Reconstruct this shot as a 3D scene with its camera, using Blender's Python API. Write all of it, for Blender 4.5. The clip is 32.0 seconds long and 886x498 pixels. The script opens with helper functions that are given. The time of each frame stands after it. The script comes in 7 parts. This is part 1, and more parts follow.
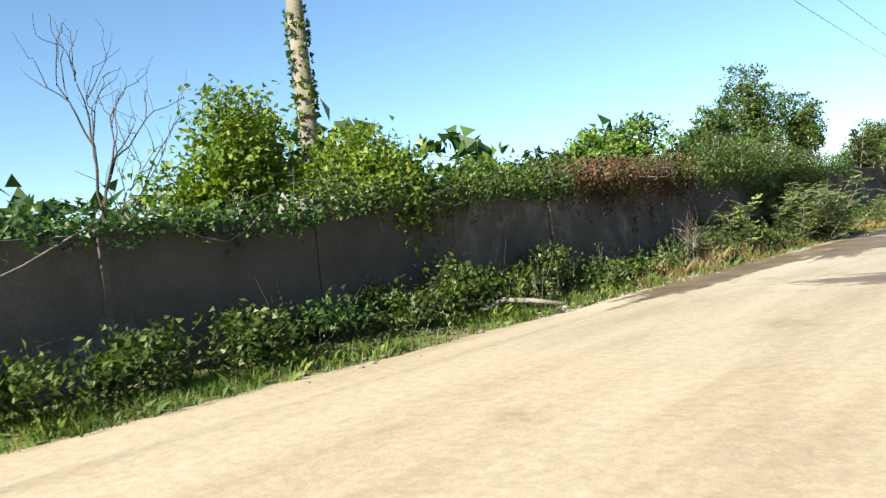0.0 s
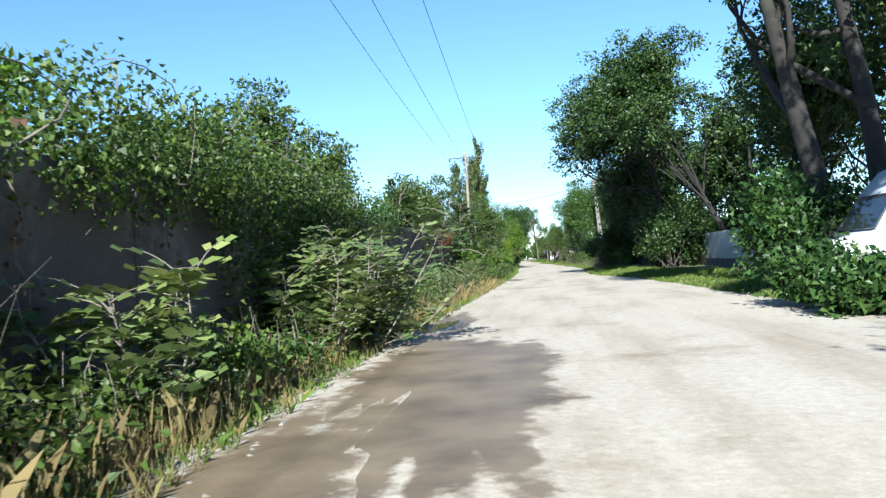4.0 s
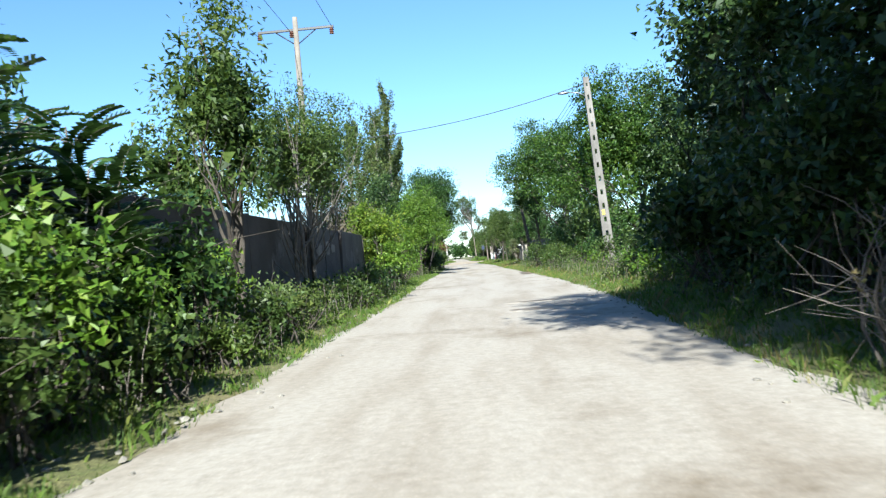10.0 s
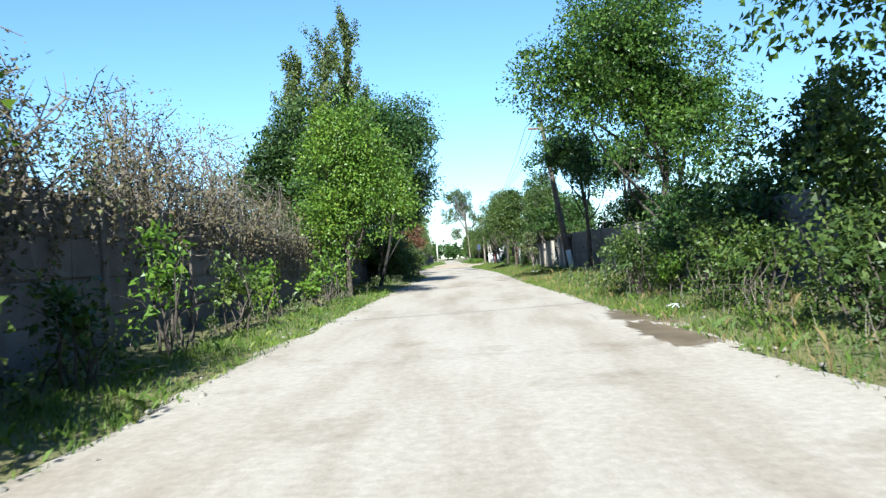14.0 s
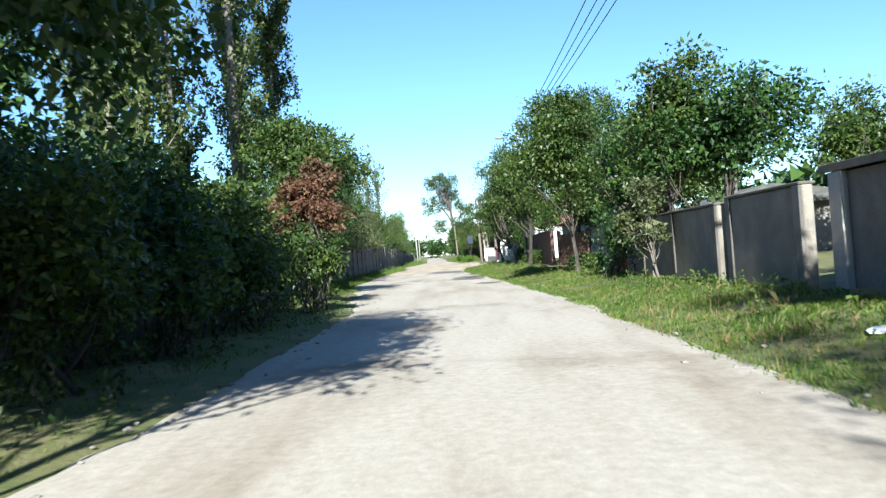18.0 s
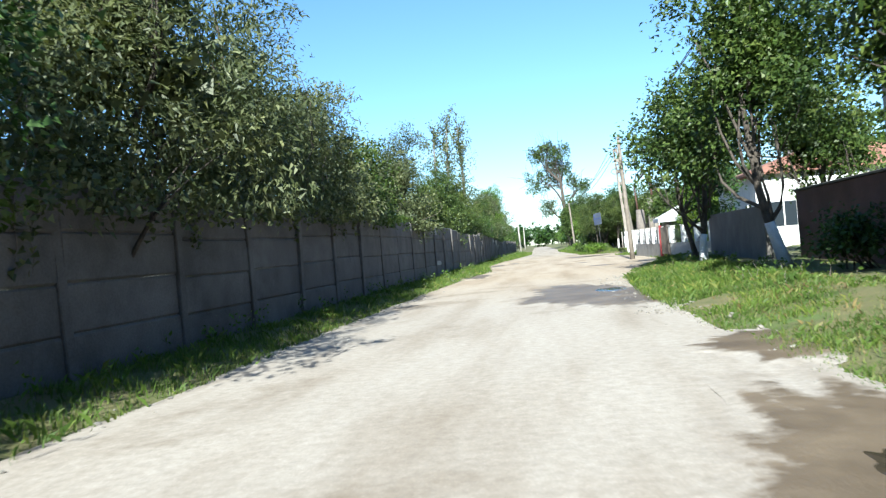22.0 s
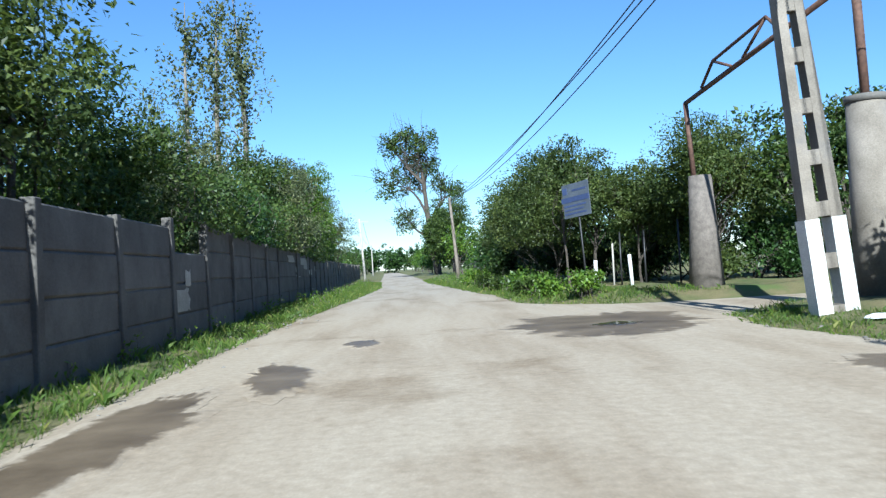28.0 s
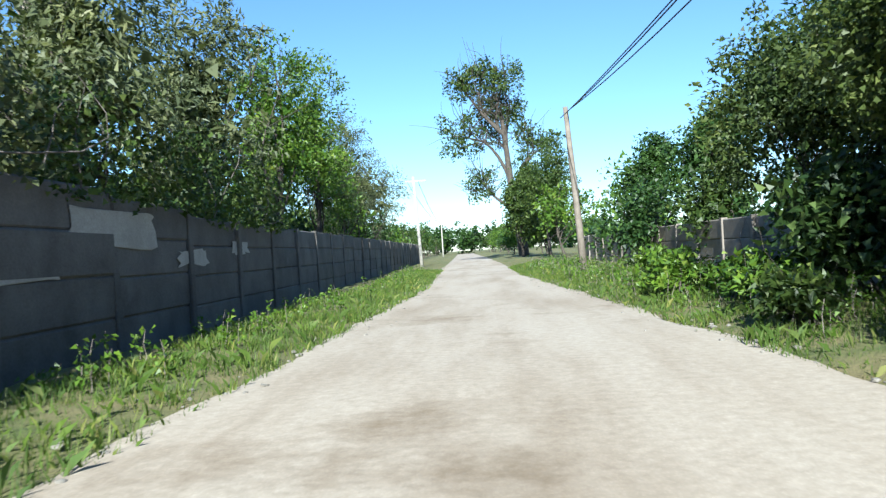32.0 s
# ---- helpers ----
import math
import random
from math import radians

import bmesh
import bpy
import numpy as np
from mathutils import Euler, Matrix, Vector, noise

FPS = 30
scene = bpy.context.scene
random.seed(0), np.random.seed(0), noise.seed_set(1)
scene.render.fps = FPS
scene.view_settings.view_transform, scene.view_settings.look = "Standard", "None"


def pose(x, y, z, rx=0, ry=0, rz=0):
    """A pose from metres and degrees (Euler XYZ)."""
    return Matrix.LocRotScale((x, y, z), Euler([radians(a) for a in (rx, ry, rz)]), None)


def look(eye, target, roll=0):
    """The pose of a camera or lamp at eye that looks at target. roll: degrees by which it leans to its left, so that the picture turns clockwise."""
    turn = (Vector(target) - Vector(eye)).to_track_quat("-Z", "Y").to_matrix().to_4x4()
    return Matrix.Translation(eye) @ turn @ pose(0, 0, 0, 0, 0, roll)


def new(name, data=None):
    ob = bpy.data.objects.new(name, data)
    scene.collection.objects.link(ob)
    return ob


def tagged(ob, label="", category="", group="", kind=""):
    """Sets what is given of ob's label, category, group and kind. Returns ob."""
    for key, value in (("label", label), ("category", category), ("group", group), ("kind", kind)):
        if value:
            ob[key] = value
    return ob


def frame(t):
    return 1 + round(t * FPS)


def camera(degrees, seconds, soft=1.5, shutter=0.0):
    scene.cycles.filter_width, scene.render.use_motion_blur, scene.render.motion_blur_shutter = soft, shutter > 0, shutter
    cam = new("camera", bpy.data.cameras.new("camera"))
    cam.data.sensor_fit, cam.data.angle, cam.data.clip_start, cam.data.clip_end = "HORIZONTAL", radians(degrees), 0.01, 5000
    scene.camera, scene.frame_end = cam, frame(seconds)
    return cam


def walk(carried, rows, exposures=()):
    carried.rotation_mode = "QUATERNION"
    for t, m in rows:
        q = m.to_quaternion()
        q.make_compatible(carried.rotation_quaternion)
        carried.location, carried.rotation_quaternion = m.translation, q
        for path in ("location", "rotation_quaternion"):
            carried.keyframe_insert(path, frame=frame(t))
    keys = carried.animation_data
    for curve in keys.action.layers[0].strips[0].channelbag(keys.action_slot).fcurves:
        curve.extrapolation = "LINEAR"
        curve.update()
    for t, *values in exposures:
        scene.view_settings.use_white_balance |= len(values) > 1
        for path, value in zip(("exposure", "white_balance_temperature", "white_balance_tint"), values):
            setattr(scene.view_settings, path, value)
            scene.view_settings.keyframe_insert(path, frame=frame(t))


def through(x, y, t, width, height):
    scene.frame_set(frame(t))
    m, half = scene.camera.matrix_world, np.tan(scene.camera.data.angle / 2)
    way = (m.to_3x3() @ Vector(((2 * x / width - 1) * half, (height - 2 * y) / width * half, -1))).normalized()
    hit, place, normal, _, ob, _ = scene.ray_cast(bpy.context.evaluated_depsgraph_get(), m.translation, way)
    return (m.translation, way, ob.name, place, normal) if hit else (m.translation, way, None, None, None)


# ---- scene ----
cam = camera(59.5, 32.0, soft=1.3, shutter=0.12)

# seconds, x, y, z, pitch, roll, yaw
PATH = [
    (0.0, 3.903, 0.000, 1.309, -0.51, 6.16, 41.00),
    (0.5, 2.906, 1.604, 1.310, 0.25, 6.25, 37.63),
    (1.0, 2.006, 3.429, 1.308, 0.40, 6.73, 33.37),
    (1.5, 1.223, 5.389, 1.301, 0.28, 6.44, 29.20),
    (2.0, 0.575, 7.283, 1.291, 0.48, 5.55, 25.07),
    (2.5, 0.107, 9.202, 1.279, 0.39, 4.82, 20.03),
    (3.0, -0.188, 10.905, 1.277, 0.95, 4.09, 15.36),
    (3.5, -0.364, 12.640, 1.286, 1.54, 3.70, 11.12),
    (4.0, -0.478, 14.568, 1.296, 1.14, 3.83, 7.11),
    (4.5, -0.543, 16.760, 1.305, 0.83, 3.93, 3.73),
    (5.0, -0.512, 19.390, 1.306, 0.71, 3.80, 1.32),
    (5.5, -0.413, 22.455, 1.305, 0.73, 3.59, -0.06),
    (6.0, -0.274, 25.948, 1.303, 0.83, 3.40, -0.50),
    (6.5, -0.127, 29.863, 1.302, 0.99, 3.30, -0.28),
    (7.0, -0.007, 34.194, 1.302, 1.17, 3.38, 0.09),
    (7.5, 0.066, 38.897, 1.302, 1.12, 3.50, 0.25),
    (8.0, 0.106, 43.898, 1.303, 1.00, 3.73, 0.54),
    (8.5, 0.127, 49.039, 1.303, 1.08, 4.03, 0.87),
    (9.0, 0.148, 54.208, 1.302, 1.01, 4.17, 1.30),
    (9.5, 0.179, 59.131, 1.301, 0.81, 4.55, 1.96),
    (10.0, 0.159, 63.906, 1.299, 0.70, 4.74, 2.74),
    (10.5, 0.120, 68.487, 1.296, 0.97, 4.39, 3.65),
    (11.0, 0.040, 72.902, 1.293, 0.80, 3.88, 3.93),
    (11.5, 0.004, 77.100, 1.290, 0.85, 3.50, 2.89),
    (12.0, 0.005, 81.191, 1.290, 0.95, 3.11, 1.84),
    (12.5, 0.014, 85.137, 1.294, 0.81, 3.26, 1.09),
    (13.0, -0.007, 89.188, 1.300, 1.07, 3.70, 1.12),
    (13.5, 0.029, 93.342, 1.303, 0.80, 3.47, 1.66),
    (14.0, 0.007, 97.631, 1.303, 0.71, 3.19, 2.29),
    (14.5, -0.059, 101.981, 1.302, 0.44, 3.08, 2.49),
    (15.0, -0.180, 106.482, 1.301, 0.34, 3.06, 2.67),
    (15.5, -0.324, 111.132, 1.301, 0.35, 3.11, 2.69),
    (16.0, -0.466, 115.928, 1.302, 0.39, 3.21, 2.50),
    (16.5, -0.584, 120.868, 1.303, 0.45, 3.34, 2.16),
    (17.0, -0.655, 125.947, 1.303, 0.51, 3.49, 1.90),
    (17.5, -0.682, 131.109, 1.302, 0.51, 3.80, 1.57),
    (18.0, -0.641, 136.291, 1.300, 0.44, 4.14, 1.19),
    (18.5, -0.562, 141.366, 1.296, 0.60, 4.34, 0.97),
    (19.0, -0.539, 146.359, 1.295, 0.59, 4.09, 1.06),
    (19.5, -0.497, 151.084, 1.299, 0.60, 3.73, 1.24),
    (20.0, -0.535, 155.673, 1.303, 0.43, 3.44, 1.40),
    (20.5, -0.640, 160.125, 1.305, 0.46, 3.52, 1.94),
    (21.0, -0.890, 164.558, 1.306, 0.48, 3.73, 3.77),
    (21.5, -1.305, 168.937, 1.305, 0.19, 4.37, 6.36),
    (22.0, -1.852, 173.213, 1.302, 0.26, 4.89, 9.11),
    (22.5, -2.447, 177.386, 1.301, 0.29, 4.58, 10.25),
    (23.0, -3.036, 181.472, 1.298, 0.24, 3.80, 10.30),
    (23.5, -3.529, 185.500, 1.293, 0.47, 3.15, 8.63),
    (24.0, -3.875, 189.553, 1.288, 0.55, 3.42, 6.06),
    (24.5, -4.065, 193.518, 1.283, 0.24, 4.08, 4.04),
    (25.0, -4.164, 197.444, 1.282, 0.37, 4.72, 2.52),
    (25.5, -4.246, 201.183, 1.285, 0.37, 5.32, 1.79),
    (26.0, -4.298, 205.057, 1.291, 0.40, 5.09, 1.34),
    (26.5, -4.310, 208.995, 1.298, 0.46, 4.47, 0.76),
    (27.0, -4.270, 212.931, 1.303, 0.59, 3.80, -0.09),
    (27.5, -4.174, 216.797, 1.308, 0.85, 3.37, -1.14),
    (28.0, -4.022, 220.529, 1.311, 1.31, 3.45, -2.03),
    (28.5, -3.813, 224.053, 1.310, 0.90, 3.56, -2.50),
    (29.0, -3.637, 227.580, 1.307, 0.47, 3.61, -2.61),
    (29.5, -3.554, 231.033, 1.302, 0.51, 3.68, -0.81),
    (30.0, -3.639, 234.627, 1.296, 0.63, 3.69, 1.71),
    (30.5, -3.804, 238.224, 1.290, 0.42, 3.90, 4.05),
    (31.0, -3.994, 241.866, 1.288, 0.43, 3.65, 5.34),
    (31.5, -4.154, 245.531, 1.286, 0.39, 3.49, 4.84),
    (32.0, -4.282, 249.181, 1.283, 0.19, 3.55, 3.59),
]
walk(cam, [(t, pose(x, y, z, 90 + p, r, w)) for t, x, y, z, p, r, w in PATH],
     exposures=[(0.0, 1.85, 6100, 2), (1.5, 1.85, 5700, 2), (3.0, 1.85, 5250, 2), (23.0, 1.85, 5200, 2), (24.5, 1.70, 5150, 2), (25.5, 1.65, 5100, 2), (27.5, 1.37, 4850, 2), (29.5, 1.37, 4850, 2), (31.0, 1.70, 5100, 2), (32.0, 1.70, 5100, 2)])

# ---------------------------------------------------------------- light
SUN_EL, SUN_AZ = radians(30), radians(181.5)      # azimuth from +y, clockwise
to_sun = Vector((math.sin(SUN_AZ) * math.cos(SUN_EL), math.cos(SUN_AZ) * math.cos(SUN_EL), math.sin(SUN_EL)))
world = bpy.data.worlds.new("world")
scene.world = world
world.use_nodes = True
wn, wl = world.node_tree.nodes, world.node_tree.links
sky = wn.new("ShaderNodeTexSky")
sky.sky_type = "NISHITA"
sky.sun_disc = False
sky.sun_elevation, sky.sun_rotation = SUN_EL, SUN_AZ
sky.air_density, sky.dust_density, sky.ozone_density = 1.0, 0.1, 3.0
wn["Background"].inputs[1].default_value = 0.055
wl.new(sky.outputs[0], wn["Background"].inputs[0])
sun_data = bpy.data.lights.new("sun", "SUN")
sun_data.energy, sun_data.angle, sun_data.color = 5.0, radians(0.55), (1.0, 0.87, 0.69)
sun = new("sun", sun_data)
sun.matrix_world = look(to_sun * 50, (0, 0, 0))


# ---------------------------------------------------------------- materials
def material(name, build):
    m = bpy.data.materials.new(name)
    m.use_nodes = True
    nt = m.node_tree
    build(nt, nt.nodes, nt.links, nt.nodes["Principled BSDF"])
    return m


def noise_tex(nodes, links, coords, scale, detail=5.0, rough=0.6):
    n = nodes.new("ShaderNodeTexNoise")
    n.inputs["Scale"].default_value, n.inputs["Detail"].default_value, n.inputs["Roughness"].default_value = scale, detail, rough
    links.new(coords, n.inputs["Vector"])
    return n.outputs["Fac"]


def ramp(nodes, links, fac, *stops):
    r = nodes.new("ShaderNodeValToRGB")
    e = r.color_ramp.elements
    while len(e) < len(stops):
        e.new(0.5)
    for k, (p, c) in zip(e, stops):
        k.position, k.color = p, (*c, 1)
    links.new(fac, r.inputs[0])
    return r.outputs[0]


def mix(nodes, links, fac, a, b, kind="MIX"):
    n = nodes.new("ShaderNodeMix")
    n.data_type, n.blend_type = "RGBA", kind
    for value, slot in ((fac, 0), (a, 6), (b, 7)):
        if isinstance(value, (int, float)):
            n.inputs[slot].default_value = value
        elif isinstance(value, tuple):
            n.inputs[slot].default_value = (*value, 1)
        else:
            links.new(value, n.inputs[slot])
    return n.outputs[2]


def bump(nodes, links, bsdf, height, strength=0.4, distance=0.02):
    b = nodes.new("ShaderNodeBump")
    b.inputs["Strength"].default_value, b.inputs["Distance"].default_value = strength, distance
    links.new(height, b.inputs["Height"])
    links.new(b.outputs[0], bsdf.inputs["Normal"])


def rough_surface(name, dark, light, scale=3.0, fine=40.0, rough=0.9, bump_by=0.4, stain=None, metal=0.0, depth=0.02):
    """A mottled surface: large blotches, fine grain, and stains on top."""
    def build(nt, n, l, b):
        co = n.new("ShaderNodeNewGeometry").outputs["Position"]
        big, small = noise_tex(n, l, co, scale), noise_tex(n, l, co, fine, 3)
        col = ramp(n, l, big, (0.3, dark), (0.7, light))
        grain = ramp(n, l, small, (0.25, (0.62, 0.62, 0.62)), (0.75, (1.15, 1.15, 1.15)))
        col = mix(n, l, 0.7, col, grain, "MULTIPLY")
        if stain:
            spots = ramp(n, l, noise_tex(n, l, co, scale * 0.37, 6, 0.7), (0.55, (0, 0, 0)), (0.66, (1, 1, 1)))
            col = mix(n, l, spots, col, stain)
        info = n.new("ShaderNodeObjectInfo")
        vary = ramp(n, l, info.outputs["Random"], (0.0, (0.82, 0.82, 0.82)), (1.0, (1.1, 1.1, 1.1)))
        col = mix(n, l, 0.8, col, vary, "MULTIPLY")
        l.new(col, b.inputs["Base Color"])
        b.inputs["Roughness"].default_value, b.inputs["Metallic"].default_value = rough, metal
        bump(n, l, b, small, bump_by, depth)
    return material(name, build)


def leaf_material(name, dark, light, back, rough=0.5, through=0.35):
    def build(nt, n, l, b):
        geo = n.new("ShaderNodeNewGeometry")
        per = geo.outputs["Random Per Island"]
        col = ramp(n, l, per, (0.0, dark), (0.75, light), (1.0, back))
        patch = noise_tex(n, l, geo.outputs["Position"], 0.7, 3)
        col = mix(n, l, 0.8, col, ramp(n, l, patch, (0.3, (0.58, 0.66, 0.72)), (0.7, (1.35, 1.22, 0.9))), "MULTIPLY")
        l.new(col, b.inputs["Base Color"])
        b.inputs["Roughness"].default_value = rough
        b.inputs["Specular IOR Level"].default_value = 0.35
        t = n.new("ShaderNodeBsdfTranslucent")
        tint = mix(n, l, 1.0, col, (1.15, 1.2, 0.6), "MULTIPLY")
        l.new(tint, t.inputs[0])
        m = n.new("ShaderNodeMixShader")
        m.inputs[0].default_value = through
        l.new(b.outputs[0], m.inputs[1])
        l.new(t.outputs[0], m.inputs[2])
        l.new(m.outputs[0], n["Material Output"].inputs[0])
    return material(name, build)


def plain(name, colour, rough=0.5, metal=0.0, fine=25.0):
    return rough_surface(name, tuple(c * 0.85 for c in colour), colour, 4.0, fine, rough, 0.12, None, metal, 0.004)


def road_colour(n, l, co):
    stretch = n.new("ShaderNodeMapping")
    stretch.inputs["Scale"].default_value = (1.0, 0.16, 1.0)
    l.new(co, stretch.inputs["Vector"])
    tracks = noise_tex(n, l, stretch.outputs[0], 0.9, 5)
    col = ramp(n, l, tracks, (0.3, (0.285, 0.245, 0.198)), (0.52, (0.375, 0.338, 0.292)), (0.8, (0.42, 0.388, 0.345)))
    damp = ramp(n, l, noise_tex(n, l, co, 0.32, 6, 0.65), (0.56, (1, 1, 1)), (0.72, (0.60, 0.55, 0.48)))
    col = mix(n, l, 1.0, col, damp, "MULTIPLY")
    axis = n.new("ShaderNodeSeparateXYZ")
    l.new(co, axis.inputs[0])
    along = n.new("ShaderNodeMath")
    along.operation = "DIVIDE"
    along.inputs[1].default_value = 300.0
    l.new(axis.outputs["Y"], along.inputs[0])
    sand = ramp(n, l, along.outputs[0], (0.02, (1.02, 0.95, 0.80)), (0.07, (1, 1, 1)), (0.63, (1, 1, 1)), (0.68, (1.06, 0.98, 0.85)), (0.80, (1.06, 0.99, 0.87)), (0.87, (1, 0.98, 0.94)))
    col = mix(n, l, 1.0, col, sand, "MULTIPLY")
    stones = n.new("ShaderNodeTexVoronoi")
    stones.inputs["Scale"].default_value = 34.0
    l.new(co, stones.inputs["Vector"])
    pebble = ramp(n, l, stones.outputs["Distance"], (0.0, (1.15, 1.15, 1.15)), (0.5, (0.80, 0.79, 0.77)))
    col = mix(n, l, 0.4, col, pebble, "MULTIPLY")
    col = mix(n, l, 0.6, col, ramp(n, l, noise_tex(n, l, co, 9.0, 6, 0.7), (0.3, (0.66, 0.64, 0.60)), (0.7, (1.14, 1.14, 1.14))), "MULTIPLY")
    hh = mix(n, l, 0.15, noise_tex(n, l, co, 5.0, 8, 0.7), stones.outputs["Distance"])
    return col, hh


def road_build(nt, n, l, b):
    co = n.new("ShaderNodeNewGeometry").outputs["Position"]
    col, hh = road_colour(n, l, co)
    l.new(col, b.inputs["Base Color"])
    b.inputs["Roughness"].default_value = 0.95
    b.inputs["Specular IOR Level"].default_value = 0.2
    bump(n, l, b, hh, 0.35, 0.02)


def mud_build(nt, n, l, b):
    """Road dirt that turns to damp mud where the mesh's wetness is high."""
    co = n.new("ShaderNodeNewGeometry").outputs["Position"]
    col, hh = road_colour(n, l, co)
    att = n.new("ShaderNodeAttribute")
    att.attribute_name = "wet"
    add = n.new("ShaderNodeMath")
    add.operation = "ADD"
    l.new(att.outputs["Fac"], add.inputs[0])
    l.new(noise_tex(n, l, co, 2.3, 7, 0.7), add.inputs[1])
    fac = ramp(n, l, add.outputs[0], (0.78, (0, 0, 0)), (0.95, (1, 1, 1)))
    mud = ramp(n, l, noise_tex(n, l, co, 1.1, 6), (0.3, (0.085, 0.062, 0.038)), (0.7, (0.185, 0.142, 0.092)))
    l.new(mix(n, l, fac, col, mud), b.inputs["Base Color"])
    l.new(ramp(n, l, fac, (0.0, (0.95, 0.95, 0.95)), (1.0, (0.5, 0.5, 0.5))), b.inputs["Roughness"])
    b.inputs["Specular IOR Level"].default_value = 0.3
    bump(n, l, b, hh, 0.4, 0.025)


M_ROAD = material("packed_dirt", road_build)
M_GROUND = rough_surface("grassy_soil", (0.066, 0.094, 0.016), (0.19, 0.155, 0.068), 0.9, 22.0, 0.95, 0.7, (0.085, 0.13, 0.022), 0, 0.05)
M_WET = material("damp_mud", mud_build)
M_STONE = rough_surface("rubble", (0.17, 0.155, 0.13), (0.29, 0.27, 0.235), 5.0, 40.0)
M_WALL = rough_surface("weathered_concrete", (0.072, 0.066, 0.060), (0.138, 0.128, 0.117), 1.3, 30.0, 0.9, 0.35, (0.13, 0.125, 0.115))
M_WALL_DARK = rough_surface("dark_concrete", (0.055, 0.047, 0.040), (0.098, 0.084, 0.072), 1.1, 26.0, 0.9, 0.35, (0.17, 0.16, 0.15))
M_LIGHT_CONC = rough_surface("pale_concrete", (0.30, 0.28, 0.245), (0.43, 0.41, 0.37), 1.6, 35.0, 0.85, 0.3, (0.30, 0.28, 0.25))
M_STAINED = rough_surface("stained_concrete", (0.15, 0.13, 0.105), (0.25, 0.22, 0.185), 1.6, 35.0, 0.9, 0.3, (0.14, 0.13, 0.12))
M_WHITE = rough_surface("whitewash", (0.52, 0.52, 0.505), (0.66, 0.66, 0.645), 3.0, 40.0, 0.8, 0.2)
M_PLASTER = rough_surface("stained_plaster", (0.095, 0.088, 0.08), (0.19, 0.175, 0.16), 0.9, 30.0, 0.9, 0.3, (0.09, 0.083, 0.075))
M_REDWALL = rough_surface("red_brown_plaster", (0.10, 0.055, 0.045), (0.17, 0.09, 0.07), 1.2, 30.0, 0.9, 0.3)
M_REDDOOR = plain("red_painted_steel", (0.22, 0.03, 0.03), 0.5, 0.0)
M_BARK = rough_surface("bark", (0.04, 0.033, 0.026), (0.10, 0.083, 0.065), 6.0, 45.0, 0.95, 0.9, None, 0, 0.04)
# Bark taken down to near black, so trunks look shaded even in sun.
M_SHADEBARK = rough_surface("shaded_bark", (0.010, 0.0085, 0.008), (0.027, 0.023, 0.020), 4.0, 30.0, 0.95, 0.8, (0.024, 0.026, 0.018), 0, 0.03)
M_PALEBARK = rough_surface("pale_bark", (0.13, 0.112, 0.09), (0.23, 0.205, 0.17), 5.0, 40.0, 0.9, 0.8, None, 0, 0.03)
M_DEADWOOD = rough_surface("grey_dead_wood", (0.095, 0.08, 0.068), (0.175, 0.15, 0.128), 6.0, 40.0, 0.9, 0.6)
M_WOOD = rough_surface("weathered_pole_wood", (0.12, 0.10, 0.078), (0.22, 0.19, 0.155), 4.0, 60.0, 0.9, 0.6)
M_DARKWOOD = rough_surface("tarred_wood", (0.05, 0.042, 0.034), (0.12, 0.10, 0.08), 4.0, 60.0, 0.85, 0.5)
M_STEEL = plain("grey_steel", (0.30, 0.31, 0.32), 0.45, 0.8)
M_BLACK = plain("black_iron", (0.03, 0.03, 0.032), 0.5, 0.3)
M_RUST = rough_surface("rusty_iron", (0.06, 0.032, 0.022), (0.14, 0.075, 0.05), 8.0, 60.0, 0.8, 0.4)
M_CERAMIC = plain("brown_ceramic", (0.10, 0.045, 0.03), 0.2)
M_ROOF = rough_surface("terracotta_tile", (0.17, 0.085, 0.06), (0.29, 0.14, 0.095), 3.0, 30.0, 0.85, 0.4)
M_FELT = rough_surface("mossy_roof_felt", (0.05, 0.05, 0.045), (0.13, 0.12, 0.10), 2.0, 20.0, 0.95, 0.6)
M_CANVAS = plain("white_canvas", (0.62, 0.62, 0.62), 0.7)
M_VAN = plain("white_van_paint", (0.60, 0.61, 0.63), 0.25)
M_RUBBER = plain("black_rubber", (0.02, 0.02, 0.02), 0.8)
M_PLASTIC = plain("dark_plastic", (0.035, 0.035, 0.04), 0.5)
M_SHEET = rough_surface("white_sheet_metal", (0.34, 0.35, 0.36), (0.45, 0.46, 0.47), 1.5, 30.0, 0.5, 0.15, (0.24, 0.24, 0.23), 0.1)
# Faded blue-white paint, darkened to stand for the tree shade over the sign.
M_SIGN = rough_surface("faded_shaded_sign_paint", (0.055, 0.068, 0.09), (0.10, 0.115, 0.145), 2.0, 30.0, 0.6, 0.1, (0.07, 0.085, 0.11))
M_BLUE = plain("dark_blue_paint", (0.05, 0.07, 0.16), 0.5)
M_LITTER = plain("white_litter", (0.75, 0.76, 0.8), 0.5)
M_YELLOW = plain("yellow_tag", (0.7, 0.5, 0.05), 0.5)


def glass_build(nt, n, l, b):
    b.inputs["Base Color"].default_value = (0.02, 0.025, 0.03, 1)
    b.inputs["Roughness"].default_value = 0.05
    b.inputs["Specular IOR Level"].default_value = 0.8


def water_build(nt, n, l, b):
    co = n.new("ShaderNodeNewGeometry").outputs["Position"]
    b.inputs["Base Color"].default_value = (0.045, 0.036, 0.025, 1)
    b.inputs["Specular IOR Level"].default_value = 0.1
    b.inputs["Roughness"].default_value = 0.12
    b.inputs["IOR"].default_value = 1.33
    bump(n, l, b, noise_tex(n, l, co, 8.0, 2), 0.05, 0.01)


